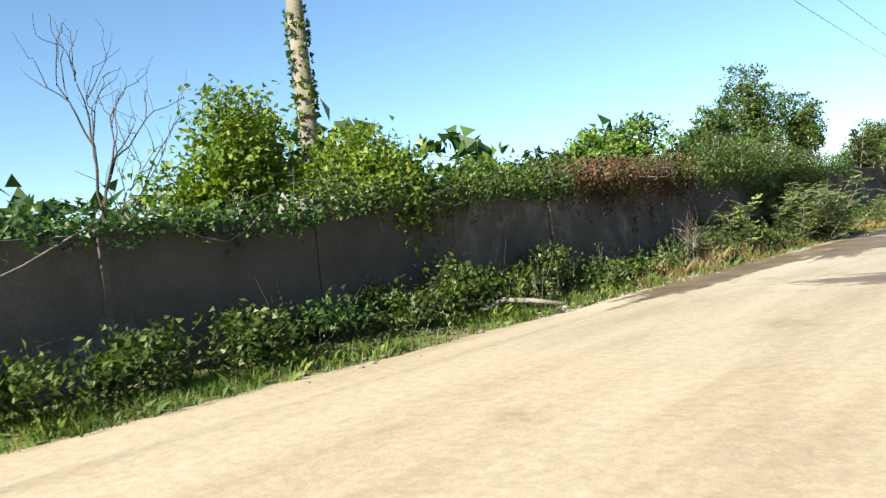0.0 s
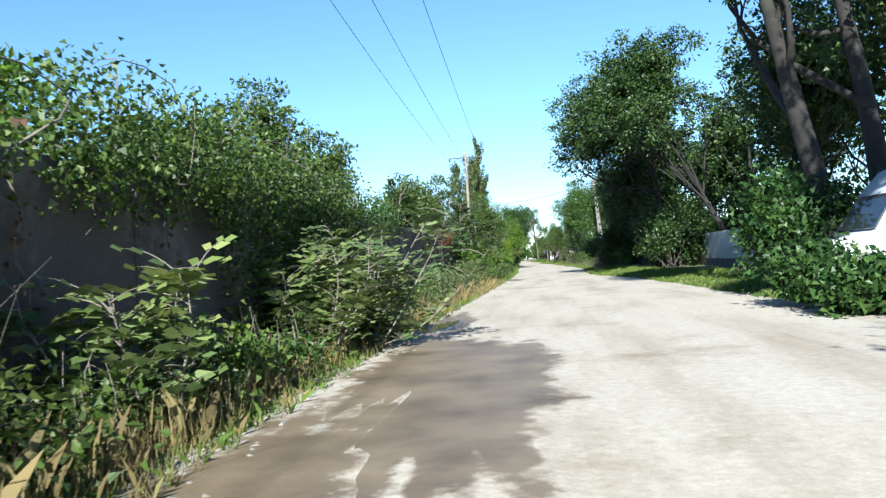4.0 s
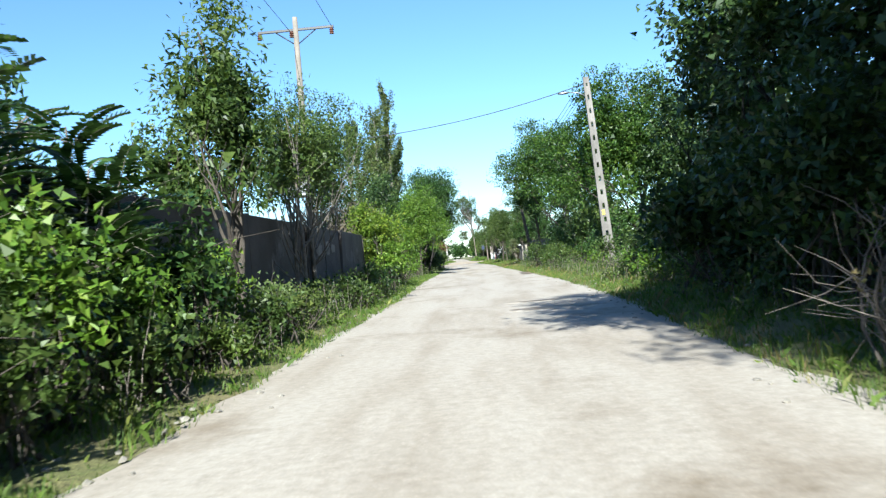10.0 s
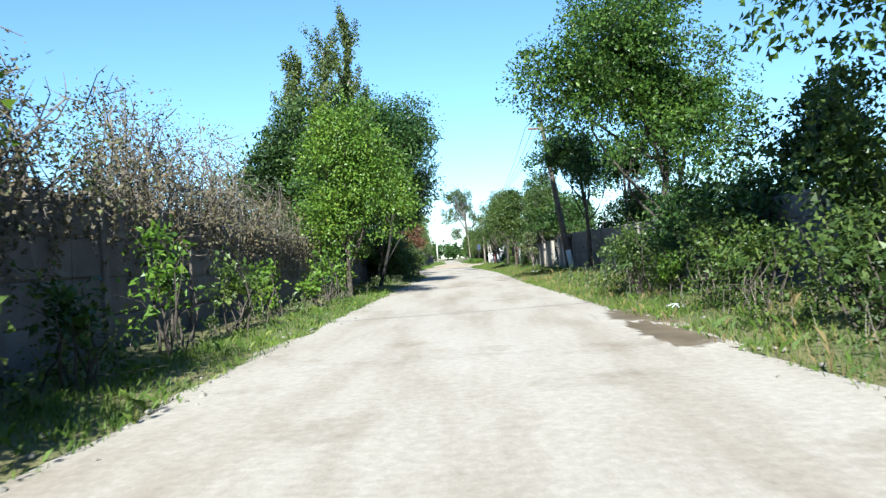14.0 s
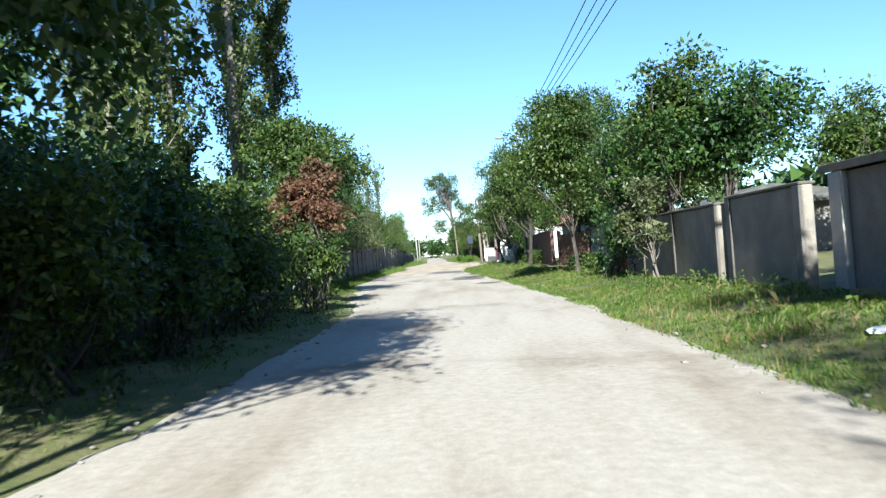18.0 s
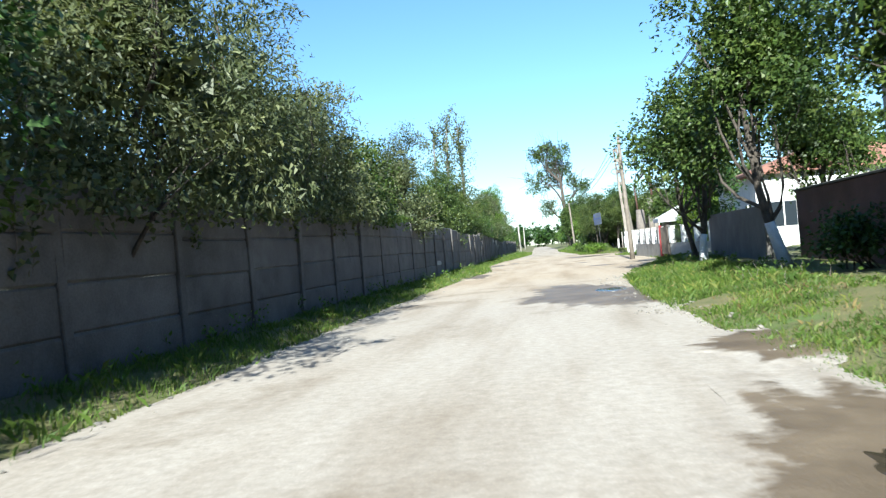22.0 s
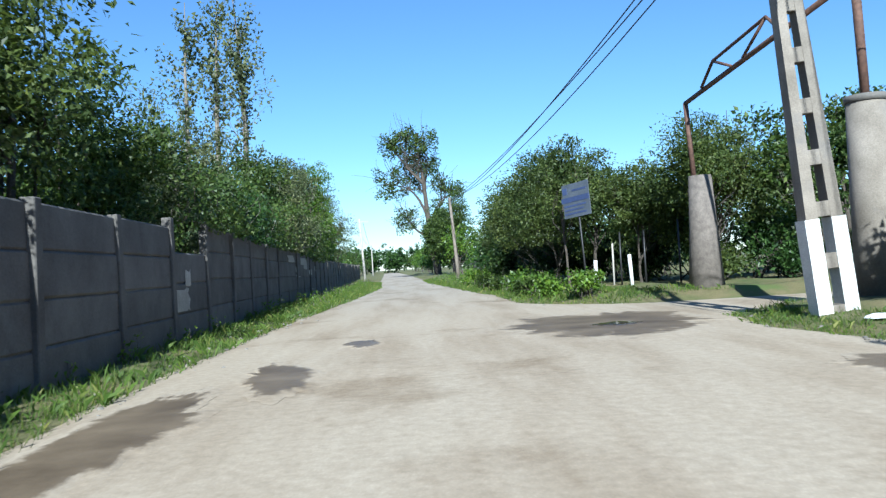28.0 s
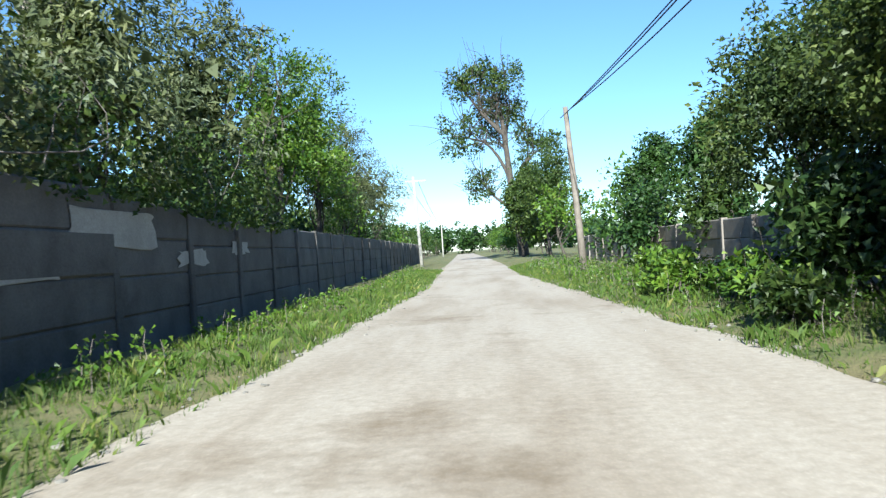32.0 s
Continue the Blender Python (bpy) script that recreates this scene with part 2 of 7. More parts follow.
M_GLASS = material("dark_window_glass", glass_build)
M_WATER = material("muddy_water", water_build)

L_GREEN = leaf_material("leaf_green", (0.022, 0.043, 0.009), (0.075, 0.118, 0.027), (0.129, 0.168, 0.051), 0.45, 0.4)
L_ELDER = leaf_material("leaf_pale_elder", (0.062, 0.096, 0.034), (0.124, 0.171, 0.065), (0.180, 0.217, 0.099), 0.5, 0.35)
L_WALNUT = leaf_material("leaf_walnut", (0.018, 0.043, 0.008), (0.058, 0.112, 0.018), (0.122, 0.188, 0.036), 0.4, 0.4)
L_BRIGHT = leaf_material("leaf_bright", (0.039, 0.084, 0.007), (0.095, 0.168, 0.017), (0.151, 0.207, 0.034), 0.45, 0.28)
L_DARK = leaf_material("leaf_dark", (0.014, 0.035, 0.008), (0.041, 0.084, 0.018), (0.076, 0.133, 0.038), 0.45, 0.3)
# Darker copy of the green leaf, with shade put into its colour.
L_SHADE = leaf_material("leaf_shaded_green", (0.013, 0.030, 0.009), (0.038, 0.070, 0.018), (0.085, 0.13, 0.035), 0.45, 0.3)
L_POPLAR = leaf_material("leaf_poplar", (0.030, 0.051, 0.012), (0.085, 0.114, 0.036), (0.139, 0.165, 0.061))
L_OLIVE = leaf_material("leaf_olive", (0.029, 0.048, 0.011), (0.083, 0.117, 0.032), (0.135, 0.165, 0.049), 0.5, 0.4)
L_GREY = leaf_material("leaf_grey_green", (0.045, 0.060, 0.025), (0.111, 0.132, 0.063), (0.180, 0.198, 0.108))
L_YELLOW = leaf_material("leaf_yellow_green", (0.058, 0.105, 0.009), (0.125, 0.192, 0.019), (0.21, 0.25, 0.032), 0.5, 0.4)
L_BROWN = leaf_material("leaf_brown_dead", (0.056, 0.026, 0.016), (0.118, 0.059, 0.036), (0.174, 0.118, 0.068), 0.7, 0.25)
L_THICKET = leaf_material("leaf_grey_brown", (0.051, 0.045, 0.030), (0.120, 0.099, 0.069), (0.102, 0.120, 0.054), 0.7, 0.25)
L_PURPLE = leaf_material("leaf_purple", (0.021, 0.015, 0.017), (0.052, 0.035, 0.038), (0.070, 0.063, 0.042))
L_CONIFER = leaf_material("needle_dark", (0.010, 0.022, 0.008), (0.025, 0.045, 0.015), (0.042, 0.063, 0.025), 0.6, 0.15)
L_THUJA = leaf_material("thuja_green", (0.045, 0.090, 0.008), (0.106, 0.174, 0.017), (0.146, 0.202, 0.028), 0.6, 0.3)
L_GRASS = leaf_material("grass_green", (0.054, 0.098, 0.013), (0.105, 0.165, 0.027), (0.20, 0.21, 0.066), 0.6, 0.4)
L_DRY = leaf_material("grass_dry", (0.132, 0.102, 0.048), (0.228, 0.180, 0.090), (0.180, 0.168, 0.072), 0.7, 0.35)


# ---------------------------------------------------------------- mesh helpers
def fast_mesh(name, verts, faces, mat, smooth=False):
    """A mesh from arrays of verts (n, 3) and faces (m, 3 or 4)."""
    verts, faces = np.asarray(verts, np.float32), np.asarray(faces, np.int32)
    k = faces.shape[1]
    me = bpy.data.meshes.new(name)
    me.vertices.add(len(verts))
    me.vertices.foreach_set("co", verts.ravel())
    me.loops.add(faces.size)
    me.loops.foreach_set("vertex_index", faces.ravel())
    me.polygons.add(len(faces))
    me.polygons.foreach_set("loop_start", np.arange(0, faces.size, k, dtype=np.int32))
    me.polygons.foreach_set("use_smooth", np.full(len(faces), smooth))
    me.update(calc_edges=True)
    me.materials.append(mat)
    return me


def mesh_of(name, bm, mat, smooth=False):
    me = bpy.data.meshes.new(name)
    bm.normal_update()
    if smooth:
        for f in bm.faces:
            f.smooth = True
    bm.to_mesh(me)
    bm.free()
    me.materials.append(mat)
    return me


def part(name, data, parent, label="", at=None, material=None):
    """One mesh object under a thing or a part. data: a mesh, or a bmesh with its material."""
    if isinstance(data, bmesh.types.BMesh):
        data = mesh_of(name, data, material)
    ob = new(name, data)
    ob.parent = parent
    if at is not None:
        ob.matrix_basis = at
    return tagged(ob, label)


def thing(name, m, label, category, group="", kind=""):
    ob = new(name)
    ob.matrix_basis = m
    ob.empty_display_size = 0.2
    return tagged(ob, label, category, group, kind)


def box(bm, lo, hi, bevel=0.0):
    r = bmesh.ops.create_cube(bm, size=1.0, matrix=Matrix.LocRotScale(
        [(a + b) / 2 for a, b in zip(lo, hi)], None, [b - a for a, b in zip(lo, hi)]))
    if bevel:
        edges = list({e for v in r["verts"] for e in v.link_edges})
        bmesh.ops.bevel(bm, geom=edges, offset=bevel, segments=1, affect="EDGES", profile=0.5)


def box_bm(lo, hi, bevel=0.0):
    bm = bmesh.new()
    box(bm, lo, hi, bevel)
    return bm


def tube_arrays(points, radii, sides=7):
    """Verts and quads of a tapered tube along points."""
    pts = np.asarray(points, float)
    d = np.gradient(pts, axis=0)
    d /= np.linalg.norm(d, axis=1, keepdims=True) + 1e-9
    ref = np.where(np.abs(d[:, 2:3]) > 0.9, [[1.0, 0, 0]], [[0, 0, 1.0]])
    u = np.cross(d, ref)
    u /= np.linalg.norm(u, axis=1, keepdims=True) + 1e-9
    v = np.cross(d, u)
    a = np.linspace(0, 2 * np.pi, sides, endpoint=False)
    ring = pts[:, None] + (u[:, None] * np.cos(a)[None, :, None] + v[:, None] * np.sin(a)[None, :, None]) * np.asarray(radii)[:, None, None]
    n = len(pts)
    i, j = np.meshgrid(np.arange(n - 1), np.arange(sides), indexing="ij")
    k = (j + 1) % sides
    quads = np.stack([i * sides + j, i * sides + k, (i + 1) * sides + k, (i + 1) * sides + j], -1).reshape(-1, 4)
    return ring.reshape(-1, 3), quads


def joined(pieces):
    vs, fs, base = [], [], 0
    for v, f in pieces:
        vs.append(v)
        fs.append(np.asarray(f) + base)
        base += len(v)
    return np.concatenate(vs), np.concatenate(fs)


def tube_mesh(name, points, radii, mat, sides=8):
    if not hasattr(radii, "__len__"):
        radii = [radii] * len(points)
    pts = [points[0], *points, points[-1]]
    rr = [0.0005, *radii, 0.0005]
    pts[0] = tuple(np.asarray(points[0]) - (np.asarray(points[1]) - np.asarray(points[0])) * 1e-3)
    pts[-1] = tuple(np.asarray(points[-1]) + (np.asarray(points[-1]) - np.asarray(points[-2])) * 1e-3)
    v, f = tube_arrays(pts, rr, sides)
    return fast_mesh(name, v, f, mat, True)


# ---------------------------------------------------------------- plants
def leaf_arrays(rng, at, size, droop=0.2, narrow=0.5, out=None, up=0.18, simple=0.8):
    """Folded pointed leaves at the points; out: directions that they lean to."""
    n = len(at)
    d = rng.normal(size=(n, 3))
    if out is not None:
        d += out * 1.2
    d[:, 2] -= droop
    d /= np.linalg.norm(d, axis=1, keepdims=True) + 1e-9
    nrm = rng.normal(size=(n, 3)) * 0.75
    nrm[:, 2] += up * 3.5
    if out is not None:
        nrm += out * 0.9
    side = np.cross(d, nrm)
    side /= np.linalg.norm(side, axis=1, keepdims=True) + 1e-9
    nn = np.cross(side, d)
    s = (size * rng.uniform(0.6, 1.3, n))[:, None]
    base = at - d * s * 0.5
    k = n - int(n * simple)
    wide = side * s * narrow * 0.5
    v = np.stack([base, base + d * s * 0.45 + wide + nn * s * 0.08, base + d * s, base + d * s * 0.45 - wide + nn * s * 0.08], 1)[:k].reshape(-1, 3)
    w = np.stack([base + d * s * 0.2 + wide, base + d * s, base + d * s * 0.3 - wide], 1)[k:].reshape(-1, 3)
    b = np.arange(k)[:, None] * 4
    f = np.concatenate([b + [0, 1, 2], b + [0, 2, 3]], 1).reshape(-1, 3)
    return np.concatenate([v, w]), np.concatenate([f, k * 4 + np.arange(len(w)).reshape(-1, 3)])


def clump_points(rng, n_clumps, n_each, radius, clump, centre=(0, 0, 0), shell=0.55, lobes=16, bottom=-1.0):
    """Leaf places: clumps on the skins of many boughs, which together fill an uneven ellipsoid."""
    radius = np.asarray(radius, float)
    b = rng.normal(size=(lobes, 3))
    b /= np.linalg.norm(b, axis=1, keepdims=True)
    b[:, 2] = np.where(b[:, 2] < bottom, -b[:, 2], b[:, 2])
    bough = b * (rng.uniform(0, 1, lobes) ** 0.45 * 0.75)[:, None] * radius
    reach = rng.uniform(0.25, 0.46, lobes)
    pick = rng.choice(lobes, n_clumps, p=reach ** 2 / (reach ** 2).sum())
    d = rng.normal(size=(n_clumps, 3))
    d[:, 2] += 0.25
    d /= np.linalg.norm(d, axis=1, keepdims=True)
    c = bough[pick] + d * (reach[pick] * rng.uniform(0.15, 1, n_clumps) ** shell)[:, None] * radius + np.asarray(centre)
    off = np.clip(rng.normal(size=(n_clumps, n_each, 3)), -1.7, 1.7) * clump * np.array([1, 1, 0.65]) * rng.uniform(0.5, 1.3, (n_clumps, 1, 1))
    return c, (c[:, None] + off).reshape(-1, 3), np.repeat(d, n_each, axis=0)


def inner_leaves(rng, pts, out, centre, size, share=0.07):
    """Large leaves further in, which close the crown."""
    k = rng.choice(len(pts), max(1, int(len(pts) * share)), replace=False)
    return leaf_arrays(rng, centre + (pts[k] - centre) * rng.uniform(0.3, 0.68, (len(k), 1)), min(size * 1.9, 0.4), 0.2, 0.75, out[k], simple=1.0)


def limb_path(rng, a, b, bend=0.15, n=5):
    t = np.linspace(0, 1, n)[:, None]
    p = np.asarray(a) * (1 - t) + np.asarray(b) * t
    w = rng.normal(size=3) * np.linalg.norm(np.asarray(b) - np.asarray(a)) * bend
    return p + np.sin(t * np.pi) * w + rng.normal(size=p.shape) * 0.02


def tree(x, y, h, r, seed, leaf=L_GREEN, bark=M_BARK, label="", z=0.0, trunk=None, bole=0.35, n=260, each=26, size=0.2, clump=0.34,
         lean=(0, 0), white=0.0, narrow=0.55, droop=0.25, limbs=9, flat=1.0, ry=None, name="tree", category="tree", group="", shell=0.5, fork=1, bottom=-0.75, fine=1.0, simple=0.84):
    size, each, clump = size * fine, int(each / fine ** 1.7), clump * 0.76
    rng = np.random.default_rng(seed)
    root = thing(name, pose(x, y, z), label, category, group)
    trunk = trunk or 0.011 * h + 0.04
    cz = h * (bole + (1 - bole) * 0.5)
    top = np.array([lean[0], lean[1], 0.0])
    rad = (r, ry or r, h * (1 - bole) * 0.5 * flat)
    c, pts, out = clump_points(rng, n, each, rad, clump, (top[0], top[1], cz), shell, bottom=bottom)
    pieces = []
    for k in range(fork):
        foot = np.array([0.0, 0.0, -0.1]) + (rng.normal(size=3) * [0.18, 0.18, 0] if fork > 1 else 0)
        up = np.array([top[0] * 0.9, top[1] * 0.9, h * 0.86]) + rng.normal(size=3) * [0.1 * r, 0.1 * r, 0] * (1 + 2 * (fork > 1))
        p = limb_path(rng, foot, up, 0.05, 9)
        rr = trunk * (1.0 - 0.85 * np.linspace(0, 1, 9)) / (1 if fork == 1 else 1.5)
        rr[0] *= 1.25
        pieces.append(tube_arrays(p, rr, 9))
        for q in c[rng.choice(len(c), min(limbs, len(c)), replace=False)]:
            t = np.clip((q[2] - h * 0.18) / h * rng.uniform(0.55, 0.9), bole * 0.75, 0.85)
            i = t * 8
            a = p[int(i)] * (1 - i % 1) + p[min(int(i) + 1, 8)] * (i % 1)
            w = trunk * (1 - 0.85 * t) * 0.55 / (1 if fork == 1 else 1.5)
            lp = limb_path(rng, a, q, 0.12, 6)
            pieces.append(tube_arrays(lp, w * (1 - 0.88 * np.linspace(0, 1, 6)), 5))
            for q2 in c[np.argsort(((c - q) ** 2).sum(1))[1:4]]:
                pieces.append(tube_arrays(limb_path(rng, lp[3], q2, 0.15, 4), w * np.linspace(0.4, 0.08, 4), 3))
    v, f = joined(pieces)
    part("trunk", fast_mesh("trunk", v, f, bark, True), root)
    if white:
        k = np.linspace(0, white, 4)
        mid = pieces[0][0].reshape(9, 9, 3).mean(1)
        pp = np.stack([np.interp(k, mid[:, 2], mid[:, i]) for i in range(3)], 1)
        wide = np.interp(k, mid[:, 2], np.linalg.norm(pieces[0][0].reshape(9, 9, 3) - mid[:, None], axis=2).max(1)) + 0.012
        part("painted_band", tube_mesh("painted_band", [tuple(q) for q in pp], list(wide), M_WHITE, 12), root, "whitewashed foot of the trunk")
    v, f = joined([leaf_arrays(rng, pts, size * 0.92, droop, narrow, out, simple=simple), inner_leaves(rng, pts, out, np.array([top[0], top[1], cz]), size)])
    part("crown", fast_mesh("crown", v, f, leaf), root)
    return root


def bush(x, y, h, r, seed, leaf=L_GREEN, label="", z=0.0, n=90, each=26, size=0.13, clump=0.22, ry=None, narrow=0.55, droop=0.2, group="", name="bush", bare=False, stems=10):
    """Many stems from the ground under a crown that reaches down to it."""
    rng = np.random.default_rng(seed)
    root = thing(name, pose(x, y, z), label, name.replace("_", " "), group)
    c, pts, out = clump_points(rng, n, each, (r, ry or r, h * 0.52), clump, (0, 0, h * 0.5), 0.45, 9, -0.9)
    pts[:, 2] = np.abs(pts[:, 2]) + 0.02
    pieces = []
    for q in c[rng.choice(len(c), min(stems * (4 if bare else 1), len(c)), replace=False)]:
        foot = np.array([rng.normal() * r * 0.25, rng.normal() * (ry or r) * 0.25, -0.05])
        q = np.array([q[0], q[1], abs(q[2])])
        lp = limb_path(rng, foot, q, 0.1, 6)
        w = 0.012 + 0.008 * h
        pieces.append(tube_arrays(lp, w * np.linspace(1, 0.15, 6), 5))
        for _ in range(7 if bare else 1):
            i = rng.integers(2, 6)
            tip = lp[i] + rng.normal(size=3) * 0.35 + [0, 0, 0.2]
            pieces.append(tube_arrays(limb_path(rng, lp[i], tip, 0.1, 3), w * np.linspace(0.35, 0.1, 3), 3))
    v, f = joined(pieces)
    part("woody_frame", fast_mesh("woody_frame", v, f, M_DEADWOOD if bare else M_BARK, True), root)
    v, f = leaf_arrays(rng, pts, size, droop, narrow, out)
    if not bare:
        v, f = joined([(v, f), inner_leaves(rng, pts, out, np.array([0, 0, h * 0.45]), size)])
    part("foliage", fast_mesh("foliage", v, f, leaf), root)
    return root


def fronds(x, y, h, r, seed, label, z=0.0, n=26, leaf=L_GREEN, length=0.85, leaflet=0.19, spread=1.0, stems=5, name="sapling", group="", pairs=11, wide=0.2, low=0.35, flare=0.3, stem=0.035):
    """A young tree with long feathered leaves in tiers."""
    rng = np.random.default_rng(seed)
    root = thing(name, pose(x, y, z), label, name.replace("_", " "), group)
    pieces, vs = [], []
    for s in range(stems):
        foot = np.array([rng.normal() * r * 0.4, rng.normal() * r * 0.4, -0.05])
        hh = h * rng.uniform(0.6, 1.0) if s else h
        head = np.array([foot[0] + rng.normal() * r * flare, foot[1] + rng.normal() * r * flare, hh])
        p = limb_path(rng, foot, head, 0.06, 7)
        pieces.append(tube_arrays(p, np.linspace(stem, stem / 3, 7), 6))
        for k in range(n):
            t = rng.uniform(low, 1.0)
            a = p[min(int(t * 6), 5)] * (1 - (t * 6) % 1) + p[min(int(t * 6) + 1, 6)] * ((t * 6) % 1)
            ang = rng.uniform(0, 2 * np.pi)
            d = np.array([math.cos(ang), math.sin(ang), rng.uniform(0.25, 1.2)])
            L = length * rng.uniform(0.6, 1.15)
            u = np.linspace(0, 1, 7)[:, None]
            rib = a + d * L * u * spread + np.array([0, 0, -0.45 * L]) * u ** 2
            pieces.append(tube_arrays(rib, np.linspace(0.008, 0.002, 7), 3))
            m = pairs
            uu = np.repeat(np.linspace(0.18, 1.0, m), 2)[:, None]
            at = a + d * L * uu * spread + np.array([0, 0, -0.45 * L]) * uu ** 2
            side = np.cross(d, [0, 0, 1.0])
            side /= np.linalg.norm(side)
            sg = np.tile([1, -1], m)[:, None]
            tipdir = side * sg + d * 0.35 + np.array([0, 0, -0.25])
            tipdir /= np.linalg.norm(tipdir, axis=1, keepdims=True)
            w = d / np.linalg.norm(d) * leaflet * wide
            ll = leaflet * (1.15 - 0.5 * uu)
            vs.append(np.stack([at, at + tipdir * ll * 0.4 + w, at + tipdir * ll, at + tipdir * ll * 0.4 - w], 1).reshape(-1, 3))
    v, f = joined(pieces)
    part("woody_frame", fast_mesh("woody_frame", v, f, M_PALEBARK, True), root)
    v = np.concatenate(vs)
    b = np.arange(len(v) // 4)[:, None] * 4
    part("foliage", fast_mesh("foliage", v, np.concatenate([b + [0, 1, 2], b + [0, 2, 3]], 1).reshape(-1, 3), leaf), root)
    return root


def poplar(x, y, h, r, seed, label, sparse=1.0, leaf=L_GREEN, group="row of tall poplars"):
    rng = np.random.default_rng(seed)
    root = thing("poplar", pose(x, y, 0), label, "poplar tree", group)
    pieces, pts, outs = [], [], []
    p = limb_path(rng, (0, 0, -0.1), (rng.normal() * 0.2, 0, h), 0.01, 10)
    pieces.append(tube_arrays(p, (0.016 * h) * np.linspace(1, 0.06, 10), 9))
    for k in range(int(46)):
        t = rng.uniform(0.10, 0.93)
        a = np.array([np.interp(t, np.linspace(0, 1, 10), p[:, i]) for i in range(3)])
        ang = rng.uniform(0, 2 * np.pi)
        rr = r * (0.45 + 0.75 * math.sin(min(1, t * 1.25) * math.pi * 0.8)) * rng.uniform(0.7, 1.1)
        L = h * rng.uniform(0.10, 0.2) * (1.1 - 0.5 * t)
        b = a + [math.cos(ang) * rr, math.sin(ang) * rr, L]
        lp = limb_path(rng, a, b, 0.08, 6)
        lp[:, :2] = a[:2] + (lp[:, :2] - a[:2]) * (np.linspace(0, 1, 6)[:, None] ** 0.6)
        pieces.append(tube_arrays(lp, 0.0034 * h * (1.1 - t) * np.linspace(1, 0.12, 6), 5))
        m = int(110 * sparse)
        u = rng.uniform(0.15, 1.05, m)
        q = np.stack([np.interp(u, np.linspace(0, 1, 6), lp[:, i]) for i in range(3)], 1) + rng.normal(size=(m, 3)) * [0.17, 0.17, 0.35]
        pts.append(q)
        outs.append(np.tile([math.cos(ang) * 0.4, math.sin(ang) * 0.4, 0.7], (m, 1)))
    v, f = joined(pieces)
    part("trunk", fast_mesh("trunk", v, f, M_PALEBARK, True), root)
    v, f = leaf_arrays(rng, np.concatenate(pts), 0.28, -0.2, 0.7, np.concatenate(outs), simple=0.8)
    part("crown", fast_mesh("crown", v, f, leaf), root)
    return root


def conifer(x, y, h, r, seed, leaf, label, z=0.0, column=False):
    rng = np.random.default_rng(seed)
    root = thing("conifer", pose(x, y, z), label, "conifer tree")
    pieces = [tube_arrays(limb_path(rng, (0, 0, -0.1), (0, 0, h), 0.005, 8), 0.02 * h * np.linspace(1, 0.05, 8), 8)]
    pts, outs = [], []
    for k in range(420 if column else 150):
        t = rng.uniform(0.03, 0.98)
        ang = rng.uniform(0, 2 * np.pi)
        rr = r * ((1 - t) ** (0.55 if column else 0.8)) * (min(1, 0.55 + t * 2.5) if column else 1) * rng.uniform(0.75, 1.1) + 0.05
        a = np.array([0, 0, t * h])
        b = a + [math.cos(ang) * rr, math.sin(ang) * rr, rr * (0.45 if column else -0.15)]
        pieces.append(tube_arrays(limb_path(rng, a, b, 0.05, 4), 0.02 * np.linspace(1, 0.2, 4), 4))
        m = 120 if column else 100
        u = rng.uniform(0.35, 1.05, m)[:, None] ** 0.6
        pts.append(a + (b - a) * u + rng.normal(size=(m, 3)) * (0.07 if column else 0.1))
        outs.append(np.tile((b - a) / np.linalg.norm(b - a), (m, 1)))
    v, f = joined(pieces)
    part("trunk", fast_mesh("trunk", v, f, M_BARK, True), root)
    v, f = leaf_arrays(rng, np.concatenate(pts), 0.15 if column else 0.17, -0.1, 0.26, np.concatenate(outs), simple=0.8)
    part("crown", fast_mesh("crown", v, f, leaf), root)
    return root


def bare_tree(x, y, h, seed, label, spread=2.5):
    rng = np.random.default_rng(seed)
    root = thing("bare_tree", pose(x, y, 0), label, "tree")
    pieces = []

    def grow(a, d, L, w, level):
        b = a + d * L
        lp = limb_path(rng, a, b, 0.08, 5)
        pieces.append(tube_arrays(lp, w * np.linspace(1, 0.55, 5), 6 if level < 2 else 4))
        if level == 4:
            return
        for k in range(3 if level < 3 else 2):
            e = d + rng.normal(size=3) * 0.5 + [0, 0, 0.15]
            e /= np.linalg.norm(e)
            s = lp[-1] if k == 0 else lp[rng.integers(2, 5)]
            grow(s, e, L * rng.uniform(0.55, 0.85), w * 0.55, level + 1)
    grow(np.array([0, 0, -0.1]), np.array([0.03, 0, 1.0]), h * 0.34, 0.09, 0)
    v, f = joined(pieces)
    part("branch_frame", fast_mesh("branch_frame", v, f, M_BARK, True), root)
    return root


